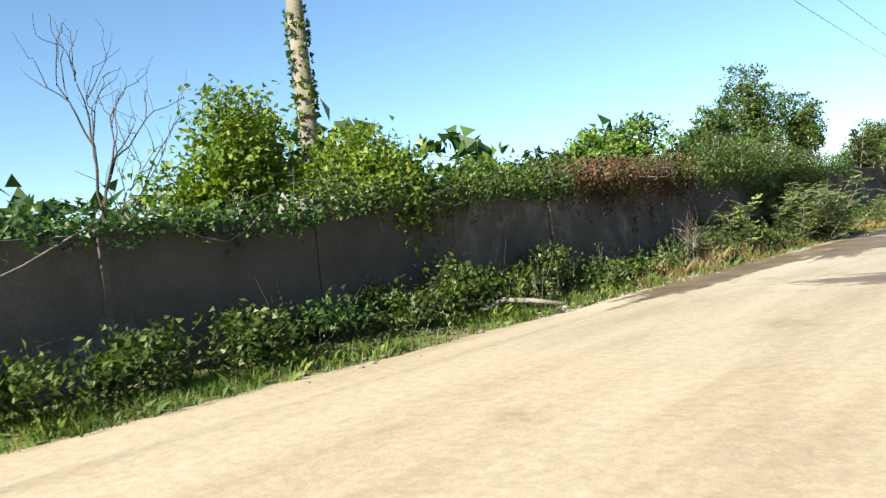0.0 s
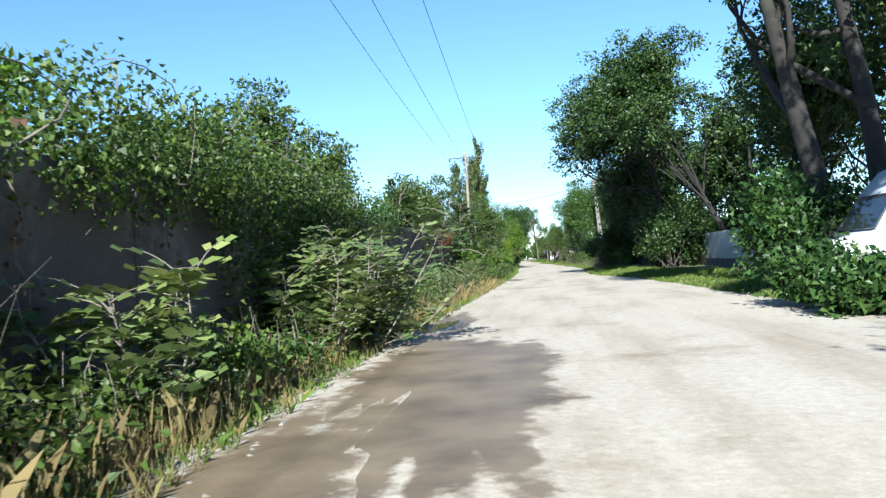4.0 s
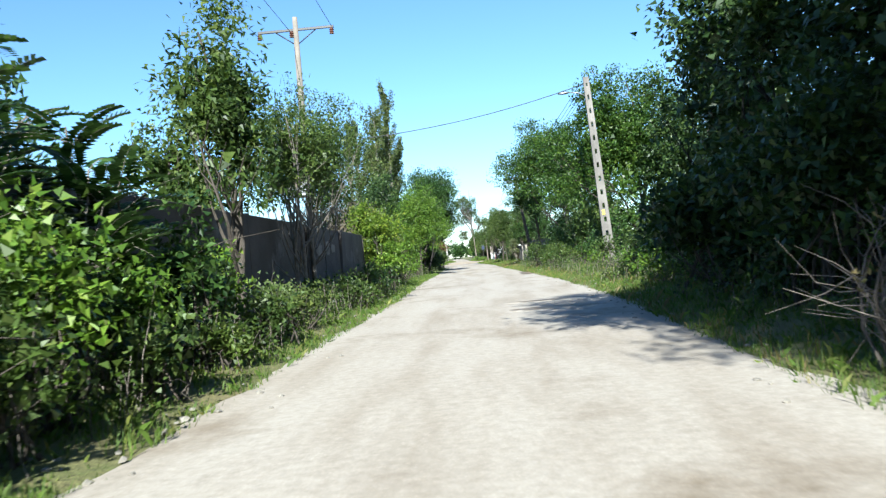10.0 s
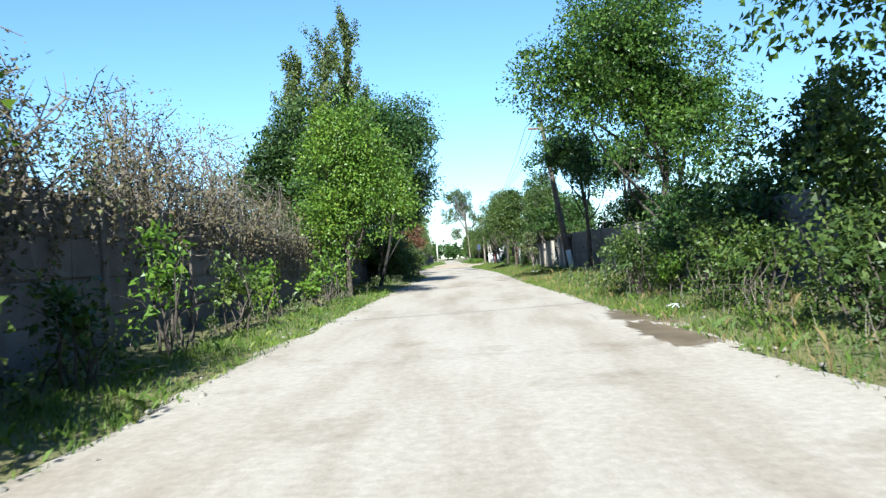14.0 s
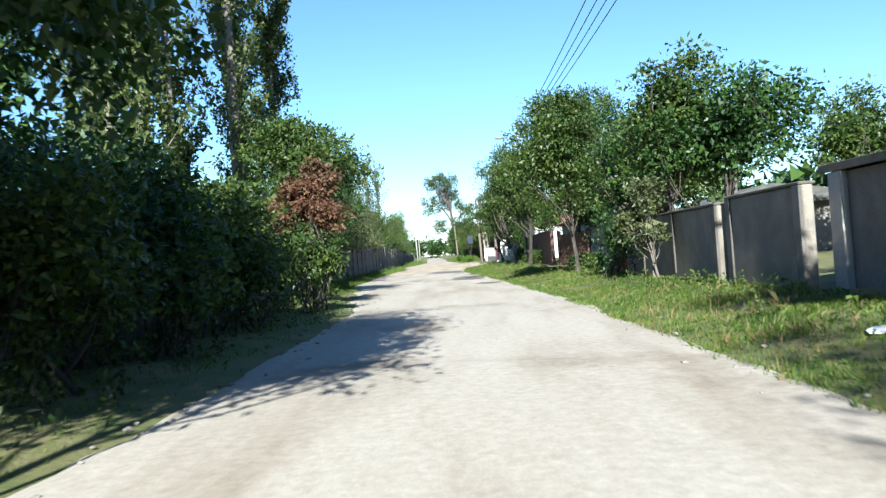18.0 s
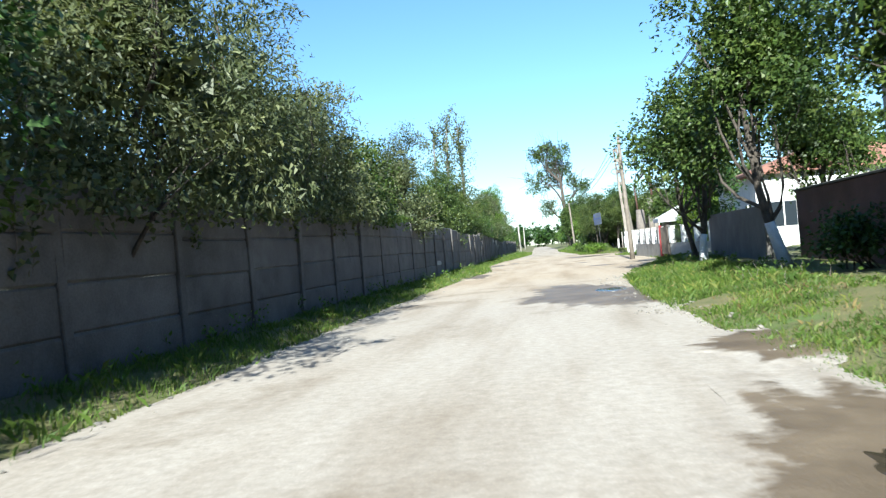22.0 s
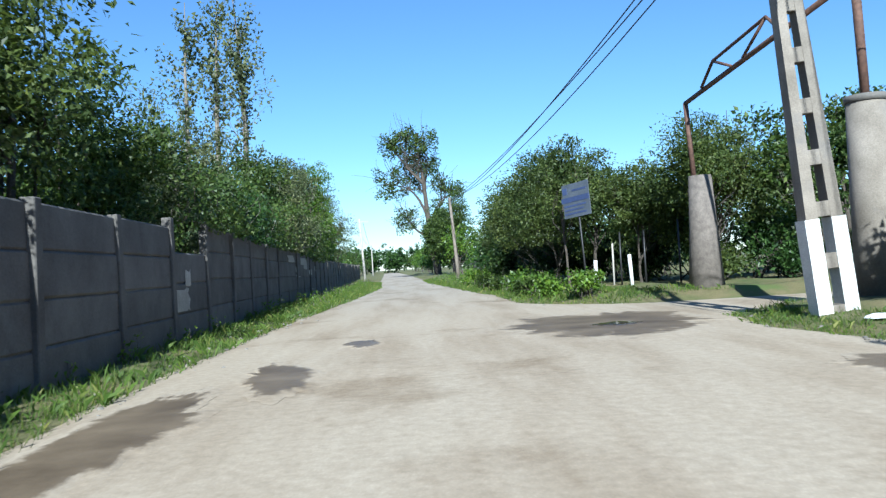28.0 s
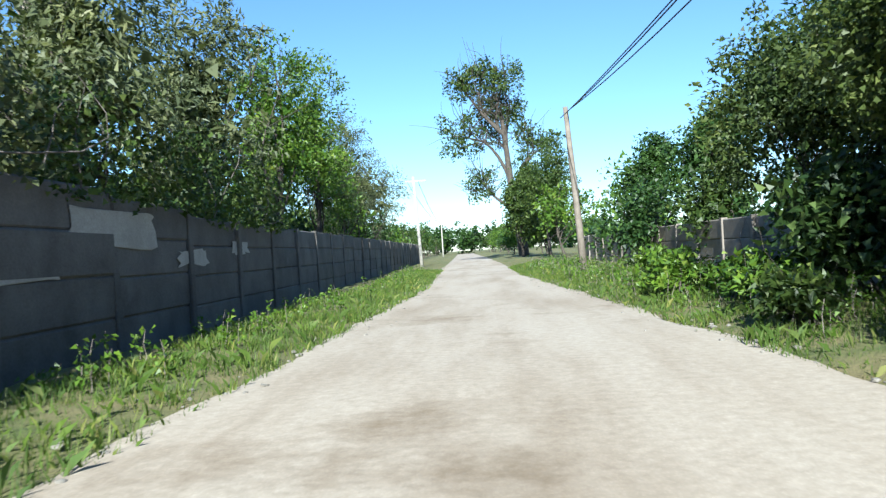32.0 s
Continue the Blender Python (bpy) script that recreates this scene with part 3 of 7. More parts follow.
def blades(rng, x, y, z, h, wide=0.006, lean=0.8, tuft=3):
    """Tufts of thin bent grass blades, at the places."""
    n = len(x) * tuft
    x, y, z, h = (np.repeat(np.asarray(c, float), tuft) for c in (x, y, z, h))
    ang = rng.uniform(0, 2 * np.pi, n)
    d = np.stack([np.cos(ang), np.sin(ang), np.zeros(n)], 1)
    s = np.stack([-np.sin(ang), np.cos(ang), np.zeros(n)], 1) * (wide * rng.uniform(0.6, 1.4, n))[:, None]
    p = np.stack([x, y, z], 1) + rng.normal(size=(n, 3)) * [0.045, 0.045, 0]
    hh = (h * rng.uniform(0.45, 1.25, n))[:, None]
    lk = rng.uniform(0.15, 1.2, (n, 1)) * lean
    mid, tip = p + np.array([0, 0, 1]) * hh * 0.6 + d * hh * lk * 0.3, p + np.array([0, 0, 1]) * hh * (1 - 0.2 * lk) + d * hh * lk
    long = rng.uniform(size=n) < 0.18
    v1 = np.stack([p - s, p + s, mid + s * 0.8, tip], 1)[long].reshape(-1, 3)
    v2 = np.stack([p - s, p + s, tip], 1)[~long].reshape(-1, 3)
    b = np.arange(int(long.sum()))[:, None] * 4
    f = np.concatenate([b + [0, 1, 2], b + [0, 2, 3]], 1).reshape(-1, 3)
    return np.concatenate([v1, v2]), np.concatenate([f, len(v1) + np.arange(len(v2)).reshape(-1, 3)])


# ---------------------------------------------------------------- plan
LEFT = [(-40, -3.2), (0, -3.0), (15, -2.9), (25, -3.1), (45, -2.85), (65, -2.6), (90, -2.75), (108, -3.3), (130, -3.5), (155, -3.3),
        (166, -4.6), (174, -6.1), (190, -6.5), (205, -6.6), (216, -6.2), (228, -7.6), (240, -7.7), (258, -7.0), (275, -6.7), (300, -7.7), (350, -9.5), (520, -16)]
RIGHT = [(-40, 16), (8, 16), (18, 9), (28, 5.0), (45, 4.6), (54, 4.2), (63, 3.0), (70, 2.9), (84, 3.5), (96, 3.6), (108, 3.25), (132, 2.4), (142, 2.2),
         (155, 1.95), (164, 1.5), (172, 1.1), (178, 0.5), (190, -0.2), (198, 0.0), (206, 0.9), (211, 2.2), (216, 3.0), (226, 3.2), (230, 2.3), (233, 1.8),
         (236, 2.2), (238, 6.0), (239, 15.0), (241.2, 15.0), (241.5, 1.6), (243.3, 0.1), (245.2, -0.75), (251, -0.75), (258, -1.3), (266, -1.8), (284, -2.9), (300, -3.2), (350, -4.6), (520, -10.8)]
WALL = [(-14, -4.5), (38, -4.6), (40, -5.2), (100.5, -5.3)]
WALL_TOP = [(-14, 1.6), (3, 1.78), (8, 2.05), (12, 2.22), (18, 2.4), (26, 2.52), (36, 2.7), (101, 2.68)]
FAR_TOP = [(101, 2.65), (113, 2.5), (121, 2.3), (140, 2.25), (170, 2.2), (177, 2.5), (182, 2.65), (187, 2.5), (195, 2.75), (202, 2.72), (217, 2.65), (224, 2.42), (235, 2.38), (239, 2.65), (246, 2.55), (258, 2.48), (265, 2.2), (345, 2.2)]
WALL_FAR = [(101, -5.9), (120, -6.2), (146, -6.8), (166, -7.5), (182, -8.1), (207, -8.5), (229, -8.6), (250, -9.4), (275, -10.2), (300, -11.2), (345, -13)]


def at_y(table, y):
    return float(np.interp(y, [p[0] for p in table], [p[1] for p in table]))


def gz(x, y):
    """Height of the ground beside the road."""
    lo, hi = at_y(LEFT, y), at_y(RIGHT, y)
    if x > hi:
        return min(0.27, 0.13 * (x - hi))
    if x < lo:
        return min(0.12, 0.08 * (lo - x))
    return 0.0


# ---------------------------------------------------------------- ground and road
gx = np.unique(np.concatenate([[-900, -500, -250, -120, -70, -45, -30, -24, -20], np.arange(-17, 17.1, 0.6), [20, 24, 30, 45, 70, 120, 250, 500, 900]]))
gy = np.unique(np.concatenate([[-700, -300, -120, -60], np.arange(-40, 330, 1.2), np.arange(330, 520, 8), [600, 800, 1200, 2000]]))
GX, GY = np.meshgrid(gx, gy, indexing="ij")
lo_y, hi_y = np.interp(GY, [p[0] for p in LEFT], [p[1] for p in LEFT]), np.interp(GY, [p[0] for p in RIGHT], [p[1] for p in RIGHT])
GZ = np.where(GX > hi_y, np.minimum(0.27, 0.13 * (GX - hi_y)), np.where(GX < lo_y, np.minimum(0.12, 0.08 * (lo_y - GX)), 0.0))
inside = np.minimum(GX - lo_y, hi_y - GX)
GZ = np.where(inside > 0, -0.06 * np.minimum(1, inside / 0.7), GZ) - 0.012
rg = np.random.default_rng(5)
GZ = GZ + np.where((inside < -0.3) & (np.abs(GX) < 20), rg.normal(size=GX.shape) * 0.03, 0)
i, j = np.meshgrid(np.arange(len(gx) - 1), np.arange(len(gy) - 1), indexing="ij")
ny = len(gy)
quads = np.stack([i * ny + j, (i + 1) * ny + j, (i + 1) * ny + j + 1, i * ny + j + 1], -1).reshape(-1, 4)
ground = new("ground", fast_mesh("ground", np.stack([GX, GY, GZ], -1).reshape(-1, 3), quads, M_GROUND, True))
tagged(ground, "dry soil and short grass beside the lane", "ground", kind="structure")

ry_ = np.arange(-40, 520, 0.4)
rl = np.interp(ry_, [p[0] for p in LEFT], [p[1] for p in LEFT])
rr_ = np.interp(ry_, [p[0] for p in RIGHT], [p[1] for p in RIGHT])
wob = lambda s, k: np.array([noise.noise(Vector((s, yy * 0.35, 0))) * 0.35 + noise.noise(Vector((s, yy * 1.7, 3))) * 0.14 for yy in ry_])
rl, rr_ = rl - 0.1 + wob(1.0, 0), rr_ + 0.1 + wob(9.0, 0)
cols = np.array([0, 0.03, 0.1, 0.2, 0.3, 0.4, 0.5, 0.6, 0.7, 0.8, 0.9, 0.97, 1.0])
RX = rl[:, None] * (1 - cols) + rr_[:, None] * cols
RY = np.repeat(ry_[:, None], len(cols), 1)
RZ = np.array([[0.012 * noise.noise(Vector((a * 0.8, b * 0.5, 1))) + 0.008 * noise.noise(Vector((a * 3, b * 2, 5))) for a, b in zip(ra, rb)] for ra, rb in zip(RX, RY)])
RZ[:, [0, -1]] = -0.03
RZ[:, [1, -2]] = 0.0
RZ += 0.012
m, k = len(cols), len(ry_)
i, j = np.meshgrid(np.arange(k - 1), np.arange(m - 1), indexing="ij")
quads = np.stack([i * m + j, i * m + j + 1, (i + 1) * m + j + 1, (i + 1) * m + j], -1).reshape(-1, 4)
road = new("road", fast_mesh("road", np.stack([RX, RY, RZ], -1).reshape(-1, 3), quads, M_ROAD, True))
tagged(road, "pale packed dirt lane with worn wheel tracks", "road", kind="structure")


def patch(x, y, rx, ry, seed, mat, z, name, label, category, rot=0.0, rag=0.35):
    """A flat patch with a ragged rim, tapering down to the road."""
    rng = np.random.default_rng(seed)
    n = 140
    a = np.linspace(0, 2 * np.pi, n, endpoint=False)
    ph = rng.uniform(0, 6.28, 30)
    rad = 1 + rag * sum(np.sin(a * (q + 1) + ph[q]) / (q + 1.5) ** 0.85 for q in range(30)) * 0.55
    rad = np.maximum(rad, 0.25)
    feather = mat is M_WET
    rings = [(0.35, 1.0), (0.7, 0.62), (1.0, 0.36), (1.3, 0.0)] if feather else [(0.4, 1.0), (0.8, 1.0), (1.0, 1.0)]
    c, sn = math.cos(rot), math.sin(rot)
    vs, wet = [np.array([[0, 0, z]])], [1.0]
    for step, (s, w) in enumerate(rings):
        px, py = np.cos(a) * rx * rad * s, np.sin(a) * ry * rad * s
        vs.append(np.stack([px * c - py * sn, px * sn + py * c, np.full(n, z if step < len(rings) - 1 else -0.012)], 1))
        wet += [w] * n
    q = np.arange(n)
    r2 = (q + 1) % n
    tris = [np.stack([np.zeros(n, int), 1 + q, 1 + r2], 1)]
    for ring in range(len(rings) - 1):
        b0, b1 = 1 + ring * n, 1 + (ring + 1) * n
        tris += [np.stack([b0 + q, b1 + q, b1 + r2], 1), np.stack([b0 + q, b1 + r2, b0 + r2], 1)]
    me = fast_mesh(name, np.concatenate(vs), np.concatenate(tris), mat, True)
    if feather:
        me.attributes.new("wet", "FLOAT", "POINT").data.foreach_set("value", np.array(wet, np.float32))
    ob = new(name, me)
    ob.matrix_basis = pose(x, y, 0.022)
    return tagged(ob, label, category, kind="structure")


MUD = [(-2.4, 29.5, 0.55, 4.5, 0.0), (-1.5, 22.5, 1.3, 4.5, 0.05), (-2.2, 16.5, 0.7, 5.5, 0), (3.0, 14.0, 2.8, 1.0, 0.2), (-2.2, 62.5, 0.6, 2.4, 0), (3.2, 112.5, 0.7, 1.6, 0),
       (1.75, 81.2, 1.0, 0.4, 0.1), (1.7, 83.8, 0.7, 0.22, 0), (1.6, 137.1, 0.75, 0.55, 0), (2.75, 109.5, 0.4, 1.8, 0), (-0.1, 176.2, 0.95, 2.9, 0.0), (0.5, 168.0, 0.5, 1.0, 0), (-1.3, 192.5, 1.5, 4.0, 0.1), (-0.2, 211.8, 0.8, 0.6, 0), (-1.1, 218.8, 0.5, 0.6, 0), (-6.2, 209.5, 0.8, 2.6, 0.2),
       (-0.1, 235.8, 1.8, 2.6, 0), (-5.0, 234.5, 0.3, 0.6, 0), (-5.9, 230.6, 0.42, 1.3, 0.2), (-6.7, 227.5, 0.5, 2.2, 0), (1.2, 228.6, 0.7, 0.7, 0),
       (-3.0, 176.5, 0.35, 0.6, 0), (0.3, 182.2, 0.7, 1.0, 0)]
for q, (x, y, a, b, rot) in enumerate(MUD):
    patch(x, y, a, b, 40 + q, M_WET, 0.006 + 0.0012 * (q % 4), "mud_patch", "dark damp mud patch on the dirt lane", "mud", rot)
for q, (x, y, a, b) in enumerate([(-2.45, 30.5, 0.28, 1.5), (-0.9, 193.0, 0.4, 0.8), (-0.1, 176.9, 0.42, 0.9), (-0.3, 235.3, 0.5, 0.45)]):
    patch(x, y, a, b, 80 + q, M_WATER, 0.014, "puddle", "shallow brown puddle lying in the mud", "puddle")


# ---------------------------------------------------------------- walls
def slab_mesh(name, L, h, t, mat, bevel=0.012):
    return mesh_of(name, box_bm((0, -t / 2, 0), (L, t / 2, h), bevel), mat)


def panel_wall(name, line, height, mat, label, bay=3.0, rows=4, seed=1, post=0.19, low=(), crest=None):
    """A fence of posts with stacked slabs between them, along a line of (y, x)."""
    rng = np.random.default_rng(seed)
    root = thing(name, pose(0, 0, 0), label, "wall", kind="structure")
    h = height / rows
    slab = slab_mesh("panel", bay - 0.012, h - 0.001, 0.08 if rows > 1 else 0.07, mat, 0.032 if rows > 1 else 0.008)
    stand = mesh_of("post", box_bm((-post / 2, -post / 2, -0.2), (post / 2, post / 2, height + 0.05), 0.015), mat)
    y, k = line[0][0], 0
    while y < line[-1][0] - bay:
        x0, x1 = at_y(line, y), at_y(line, y + bay)
        turn = math.degrees(math.atan2(bay, x1 - x0))
        lift = rng.normal() * 0.015
        tip = rng.normal() * 0.9
        grow = at_y(crest, y + bay / 2) / height if crest else 1.0
        tall = Matrix.Diagonal((1, 1, grow, 1))
        part("post", stand, root, at=pose(x0, y, lift, rng.normal() * 0.7, tip, 0) @ tall)
        top = low[k] if k < len(low) else rows
        for r in range(top):
            part("panel", slab, root, at=pose(x0, y + 0.006, lift + 0.02 + r * h * grow, rng.normal() * 0.25, 0, turn) @ Matrix.Translation((0, rng.normal() * 0.011, 0)) @ tall)
        y += bay
        k += 1
    part("post", stand, root, at=pose(at_y(line, y), y, 0))
    return root


panel_wall("wall_west_near", WALL, 2.45, M_WALL_DARK, "dark concrete wall, overgrown", 3.0, 1, 3, 0.11, crest=WALL_TOP)
panel_wall("wall_west_far", WALL_FAR, 2.4, M_WALL, "grey prefabricated concrete fence of posts and slabs", 3.0, 4, 4, low=[4] * 45 + [3] + [4] * 40, crest=FAR_TOP)
panel_wall("wall_east_near", [(78, 8.8), (95.8, 8.0)], 2.0, M_WALL_DARK, "dark concrete panel wall behind weeds", 2.4, 4, 5)
panel_wall("wall_east_shade", [(68.4, 7.3), (75.61, 8.9)], 1.75, M_PLASTER, "grey concrete wall in the shade of trees", 2.4, 3, 8)
EAST_A = [(105, 7.45), (135, 6.5), (138, 6.2), (141.01, 5.65)]
panel_wall("wall_east", EAST_A, 2.3, M_PLASTER, "pale concrete panel wall behind roadside trees", 2.4, 4, 6)
EAST_C = [(262, 2.6), (300, 1.4)]
panel_wall("wall_east_far", EAST_C, 1.7, M_STAINED, "low grey concrete fence beside weeds", 2.4, 3, 7)

# light plaster left on slabs
for q, (y, z, w, h) in enumerate([(260.1, 1.9, 2.9, 0.6), (257.6, 1.5, 2.0, 0.5), (255.2, 2.05, 2.2, 0.28), (263.2, 1.45, 1.5, 0.3), (266.2, 1.65, 1.2, 0.28), (236.6, 0.95, 1.2, 0.5), (237.2, 1.4, 0.5, 0.3), (212.0, 2.42, 2.0, 0.3), (212.8, 0.78, 1.7, 0.2), (89.9, 1.95, 0.9, 0.4), (91.4, 2.0, 0.7, 0.45), (92.4, 2.0, 0.7, 0.3)]):
    rng = np.random.default_rng(300 + q)
    n = 22
    a = np.linspace(0, 2 * np.pi, n, endpoint=False)
    rad = 1 + 0.13 * rng.normal(size=n)
    rim = np.stack([np.zeros(n), np.sign(np.cos(a)) * np.abs(np.cos(a)) ** 0.3 * w / 2 * rad, np.sign(np.sin(a)) * np.abs(np.sin(a)) ** 0.35 * h / 2 * rad], 1)
    v = np.concatenate([rim, rim * [0, 0.97, 0.95] + [0.006, 0, 0], [[0.006, 0, 0]]])
    f = [(p, (p + 1) % n, n + (p + 1) % n) for p in range(n)] + [(p, n + (p + 1) % n, n + p) for p in range(n)] + [(n + p, n + (p + 1) % n, 2 * n) for p in range(n)]
    ob = new("plaster_patch", fast_mesh("plaster_patch", v, f, M_LIGHT_CONC if y > 101 else M_STAINED))
    side_line = WALL_FAR if y > 101 else WALL
    x0, x1 = at_y(side_line, y - 1), at_y(side_line, y + 1)
    ob.matrix_basis = pose(at_y(side_line, y) + 0.05, y, z, 0, 0, -math.degrees(math.atan2(x1 - x0, 2)))
    tagged(ob, "patch of pale flaking render on the concrete fence", "plaster patch", kind="structure")


# ---------------------------------------------------------------- left side plants
LV = "leafy shrub crowding the lane, dusty green"
bare_tree(-13.0, 8.0, 7.4, 21, "leafless young tree with thin dark branches")
bare_tree(-14.5, 5.0, 6.6, 22, "leafless young tree with thin dark branches")
tree(-7.5, 7.7, 4.7, 1.5, 31, L_YELLOW, label="young tree with yellow-green leaves beside a pole", n=340, bole=0.12, size=0.15)
tree(-5.3, 8.9, 3.5, 1.0, 32, L_YELLOW, label="young tree with yellow-green leaves over the wall", n=260, bole=0.1, size=0.13)
for q, (x, y, h, r, lf) in enumerate([(-11, 4, 3.2, 2.4, L_DARK), (-9.5, -2, 3.4, 2.4, L_DARK), (-6.2, 9.9, 3.3, 1.0, L_BRIGHT), (-6.0, 12.6, 2.7, 0.9, L_BRIGHT), (-6.2, 15.6, 3.2, 1.0, L_GREEN), (-9.0, 23.0, 4.4, 1.5, L_BRIGHT), (-9.6, 25.5, 5.0, 2.2, L_BRIGHT), (-10.6, 37.5, 6.8, 2.2, L_GREEN), (-11.6, 46.0, 10.4, 2.4, L_GREEN), (-10.6, 51.5, 8.6, 2.0, L_GREEN),
                                      (-8.2, 28.5, 4.4, 2.1, L_GREEN), (-7.6, 33.5, 4.2, 2.0, L_GREEN), (-13, 7, 2.8, 2.2, L_DARK)]):
    tree(x, y, h, r, 100 + q, lf, label="shrubby tree rising behind the wall", n=280, bole=0.15, size=0.24)


def wall_vine(y0, y1, line, top, seed, leaf, label, n=900, hang=0.7, rise=0.45, size=0.085, out=0.35, strands=6, dry=False):
    """A creeper lying over the wall's top and hanging down its face."""
    rng = np.random.default_rng(seed)
    root = thing("climbing_vine", pose(at_y(line, (y0 + y1) / 2), (y0 + y1) / 2, 0), label, "climbing plant", "creepers on the wall")
    mid = (y0 + y1) / 2
    n = int(n * 1.4)
    yy = rng.uniform(y0, y1, n)
    depth = np.array([0.5 + 0.5 * noise.noise(Vector((seed, v * 0.9, 0))) for v in yy])
    zz = top + rng.uniform(0, 1, n) ** 1.3 * rise * (0.5 + depth) - rng.uniform(0, 1, n) ** 1.6 * hang * (0.25 + 1.2 * depth)
    xx = np.where(zz > top, rng.normal(size=n) * 0.28, 0.1 + rng.uniform(0, 1, n) * out)
    p = np.stack([xx, yy - mid, zz], 1)
    pieces = []
    for q in range(strands):
        s = rng.uniform(y0, y1) - mid
        L = rng.uniform(0.5, 1.5) * hang * 1.3
        lp = np.stack([0.12 + 0.06 * np.cumsum(rng.normal(size=7)) * 0.5, s + 0.12 * np.cumsum(rng.normal(size=7)) * 0.7, top + 0.1 - np.linspace(0, L, 7)], 1)
        lp[:, 0] = np.maximum(lp[:, 0], 0.1)
        pieces.append(tube_arrays(lp, np.linspace(0.012, 0.004, 7), 4))
        u = rng.uniform(0, 1, 26)
        p = np.concatenate([p, np.stack([np.interp(u, np.linspace(0, 1, 7), lp[:, c]) for c in range(3)], 1) + rng.normal(size=(26, 3)) * 0.04 + [0.03, 0, 0]])
    for q in range(8):
        a = np.array([rng.normal() * 0.15, rng.uniform(y0, y1) - mid, top + 0.05])
        pieces.append(tube_arrays(limb_path(rng, a, a + [rng.normal() * 0.3, rng.normal() * 1.0, rise * rng.uniform(0.3, 1.0)], 0.2, 6), np.linspace(0.014, 0.004, 6), 4))
    v, f = joined(pieces)
    tagged(part("vine_wood", fast_mesh("vine_wood", v, f, M_DEADWOOD, True), root), kind="stuff")
    v, f = leaf_arrays(rng, p, size, 0.5, 0.75)
    part("foliage", fast_mesh("foliage", v, f, leaf), root)
    return root


for q, (a, b, lf, n, hg, ri) in enumerate([(3, 7, L_DARK, 1200, 0.35, 0.3), (7, 10.5, L_GREEN, 1600, 0.4, 0.45), (10.5, 13.5, L_GREEN, 1600, 0.45, 0.5), (13.5, 16, L_BROWN, 1700, 0.6, 0.5), (13, 17, L_GREEN, 500, 0.5, 0.5),
                                           (16, 19.5, L_BROWN, 1800, 0.7, 0.5), (17, 21, L_GREEN, 800, 0.6, 0.6), (20.5, 24, L_GREEN, 2600, 0.75, 1.1), (23.5, 28, L_GREEN, 4200, 1.75, 1.1), (27, 31, L_GREEN, 2600, 1.3, 0.9),
                                           (31, 36, L_DARK, 1300, 0.7, 0.6), (50, 54, L_BROWN, 900, 0.8, 0.4), (54, 57, L_DARK, 1200, 1.2, 0.6)]):
    wall_vine(a, b, WALL, at_y(WALL_TOP, (a + b) / 2), 500 + q, lf, "creeper hanging over the wall top" if lf is not L_BROWN else "withered brown creeper over the wall top", n, hg, ri)

for q, (a, b, lf) in enumerate([(127, 132, L_GREEN), (132, 137, L_DARK), (137, 142, L_GREEN), (142, 147, L_DARK), (147, 152, L_DARK), (156, 161, L_GREEN), (161, 166, L_DARK), (166, 171, L_GREEN), (171, 176, L_BRIGHT), (174, 178, L_YELLOW), (176, 180.5, L_GREEN), (180.5, 185, L_GREY), (185, 189.5, L_GREY), (189.5, 194, L_GREY), (194, 198, L_GREY),
                                (198, 202, L_GREEN), (206, 211, L_GREY), (238, 243, L_GREEN), (243, 248, L_DARK), (248, 253, L_GREEN), (253, 258, L_GREY), (258, 264, L_GREEN), (264, 270, L_GREEN)]):
    wall_vine(a, b, WALL_FAR, at_y(FAR_TOP, (a + b) / 2), 520 + q, lf, "drooping leafy boughs spilling over the fence top", 2300 if a < 230 else 1500, 0.75 if a < 185 else 0.5 if a < 230 else 0.22, 1.5, 0.125, 0.8 if a < 230 else 0.4, 4 if a < 230 else 0)
for q, (a, b) in enumerate([(101, 106), (106, 111), (111, 116), (116, 121), (121, 126)]):
    wall_vine(a, b, WALL_FAR, at_y(FAR_TOP, (a + b) / 2), 545 + q, L_THICKET, "half-bare thorny boughs spilling over the wall", 700, 0.9, 1.2, 0.09, 0.7, 34)
rng = np.random.default_rng(61)
for q, (y, z1) in enumerate([(16.2, 1.05), (16.9, 1.15), (15.2, 1.5), (19.1, 1.3), (20.0, 1.0)]):
    root = thing("hanging_vine", pose(at_y(WALL, y), y, 0), "withered brown vine strand hanging down the wall", "climbing plant", "hanging vine strands")
    lp = np.stack([0.13 + 0.02 * rng.normal(size=9), 0.5 * np.linspace(0, 1, 9) * (1 if q % 2 else 0.3) + 0.05 * rng.normal(size=9), np.linspace(2.45, z1, 9)], 1)
    part("woody_frame", fast_mesh("woody_frame", *tube_arrays(lp, np.linspace(0.016, 0.006, 9), 5), M_DEADWOOD, True), root)
    u = rng.uniform(0.1, 1, 70 if q < 2 else 30) ** 0.7
    pts = np.stack([np.interp(u, np.linspace(0, 1, 9), lp[:, c]) for c in range(3)], 1) + rng.normal(size=(len(u), 3)) * [0.03, 0.05, 0.03]
    part("foliage", fast_mesh("foliage", *leaf_arrays(rng, pts, 0.10, 1.5, 0.5), L_BROWN), root)

rs = random.Random(11)
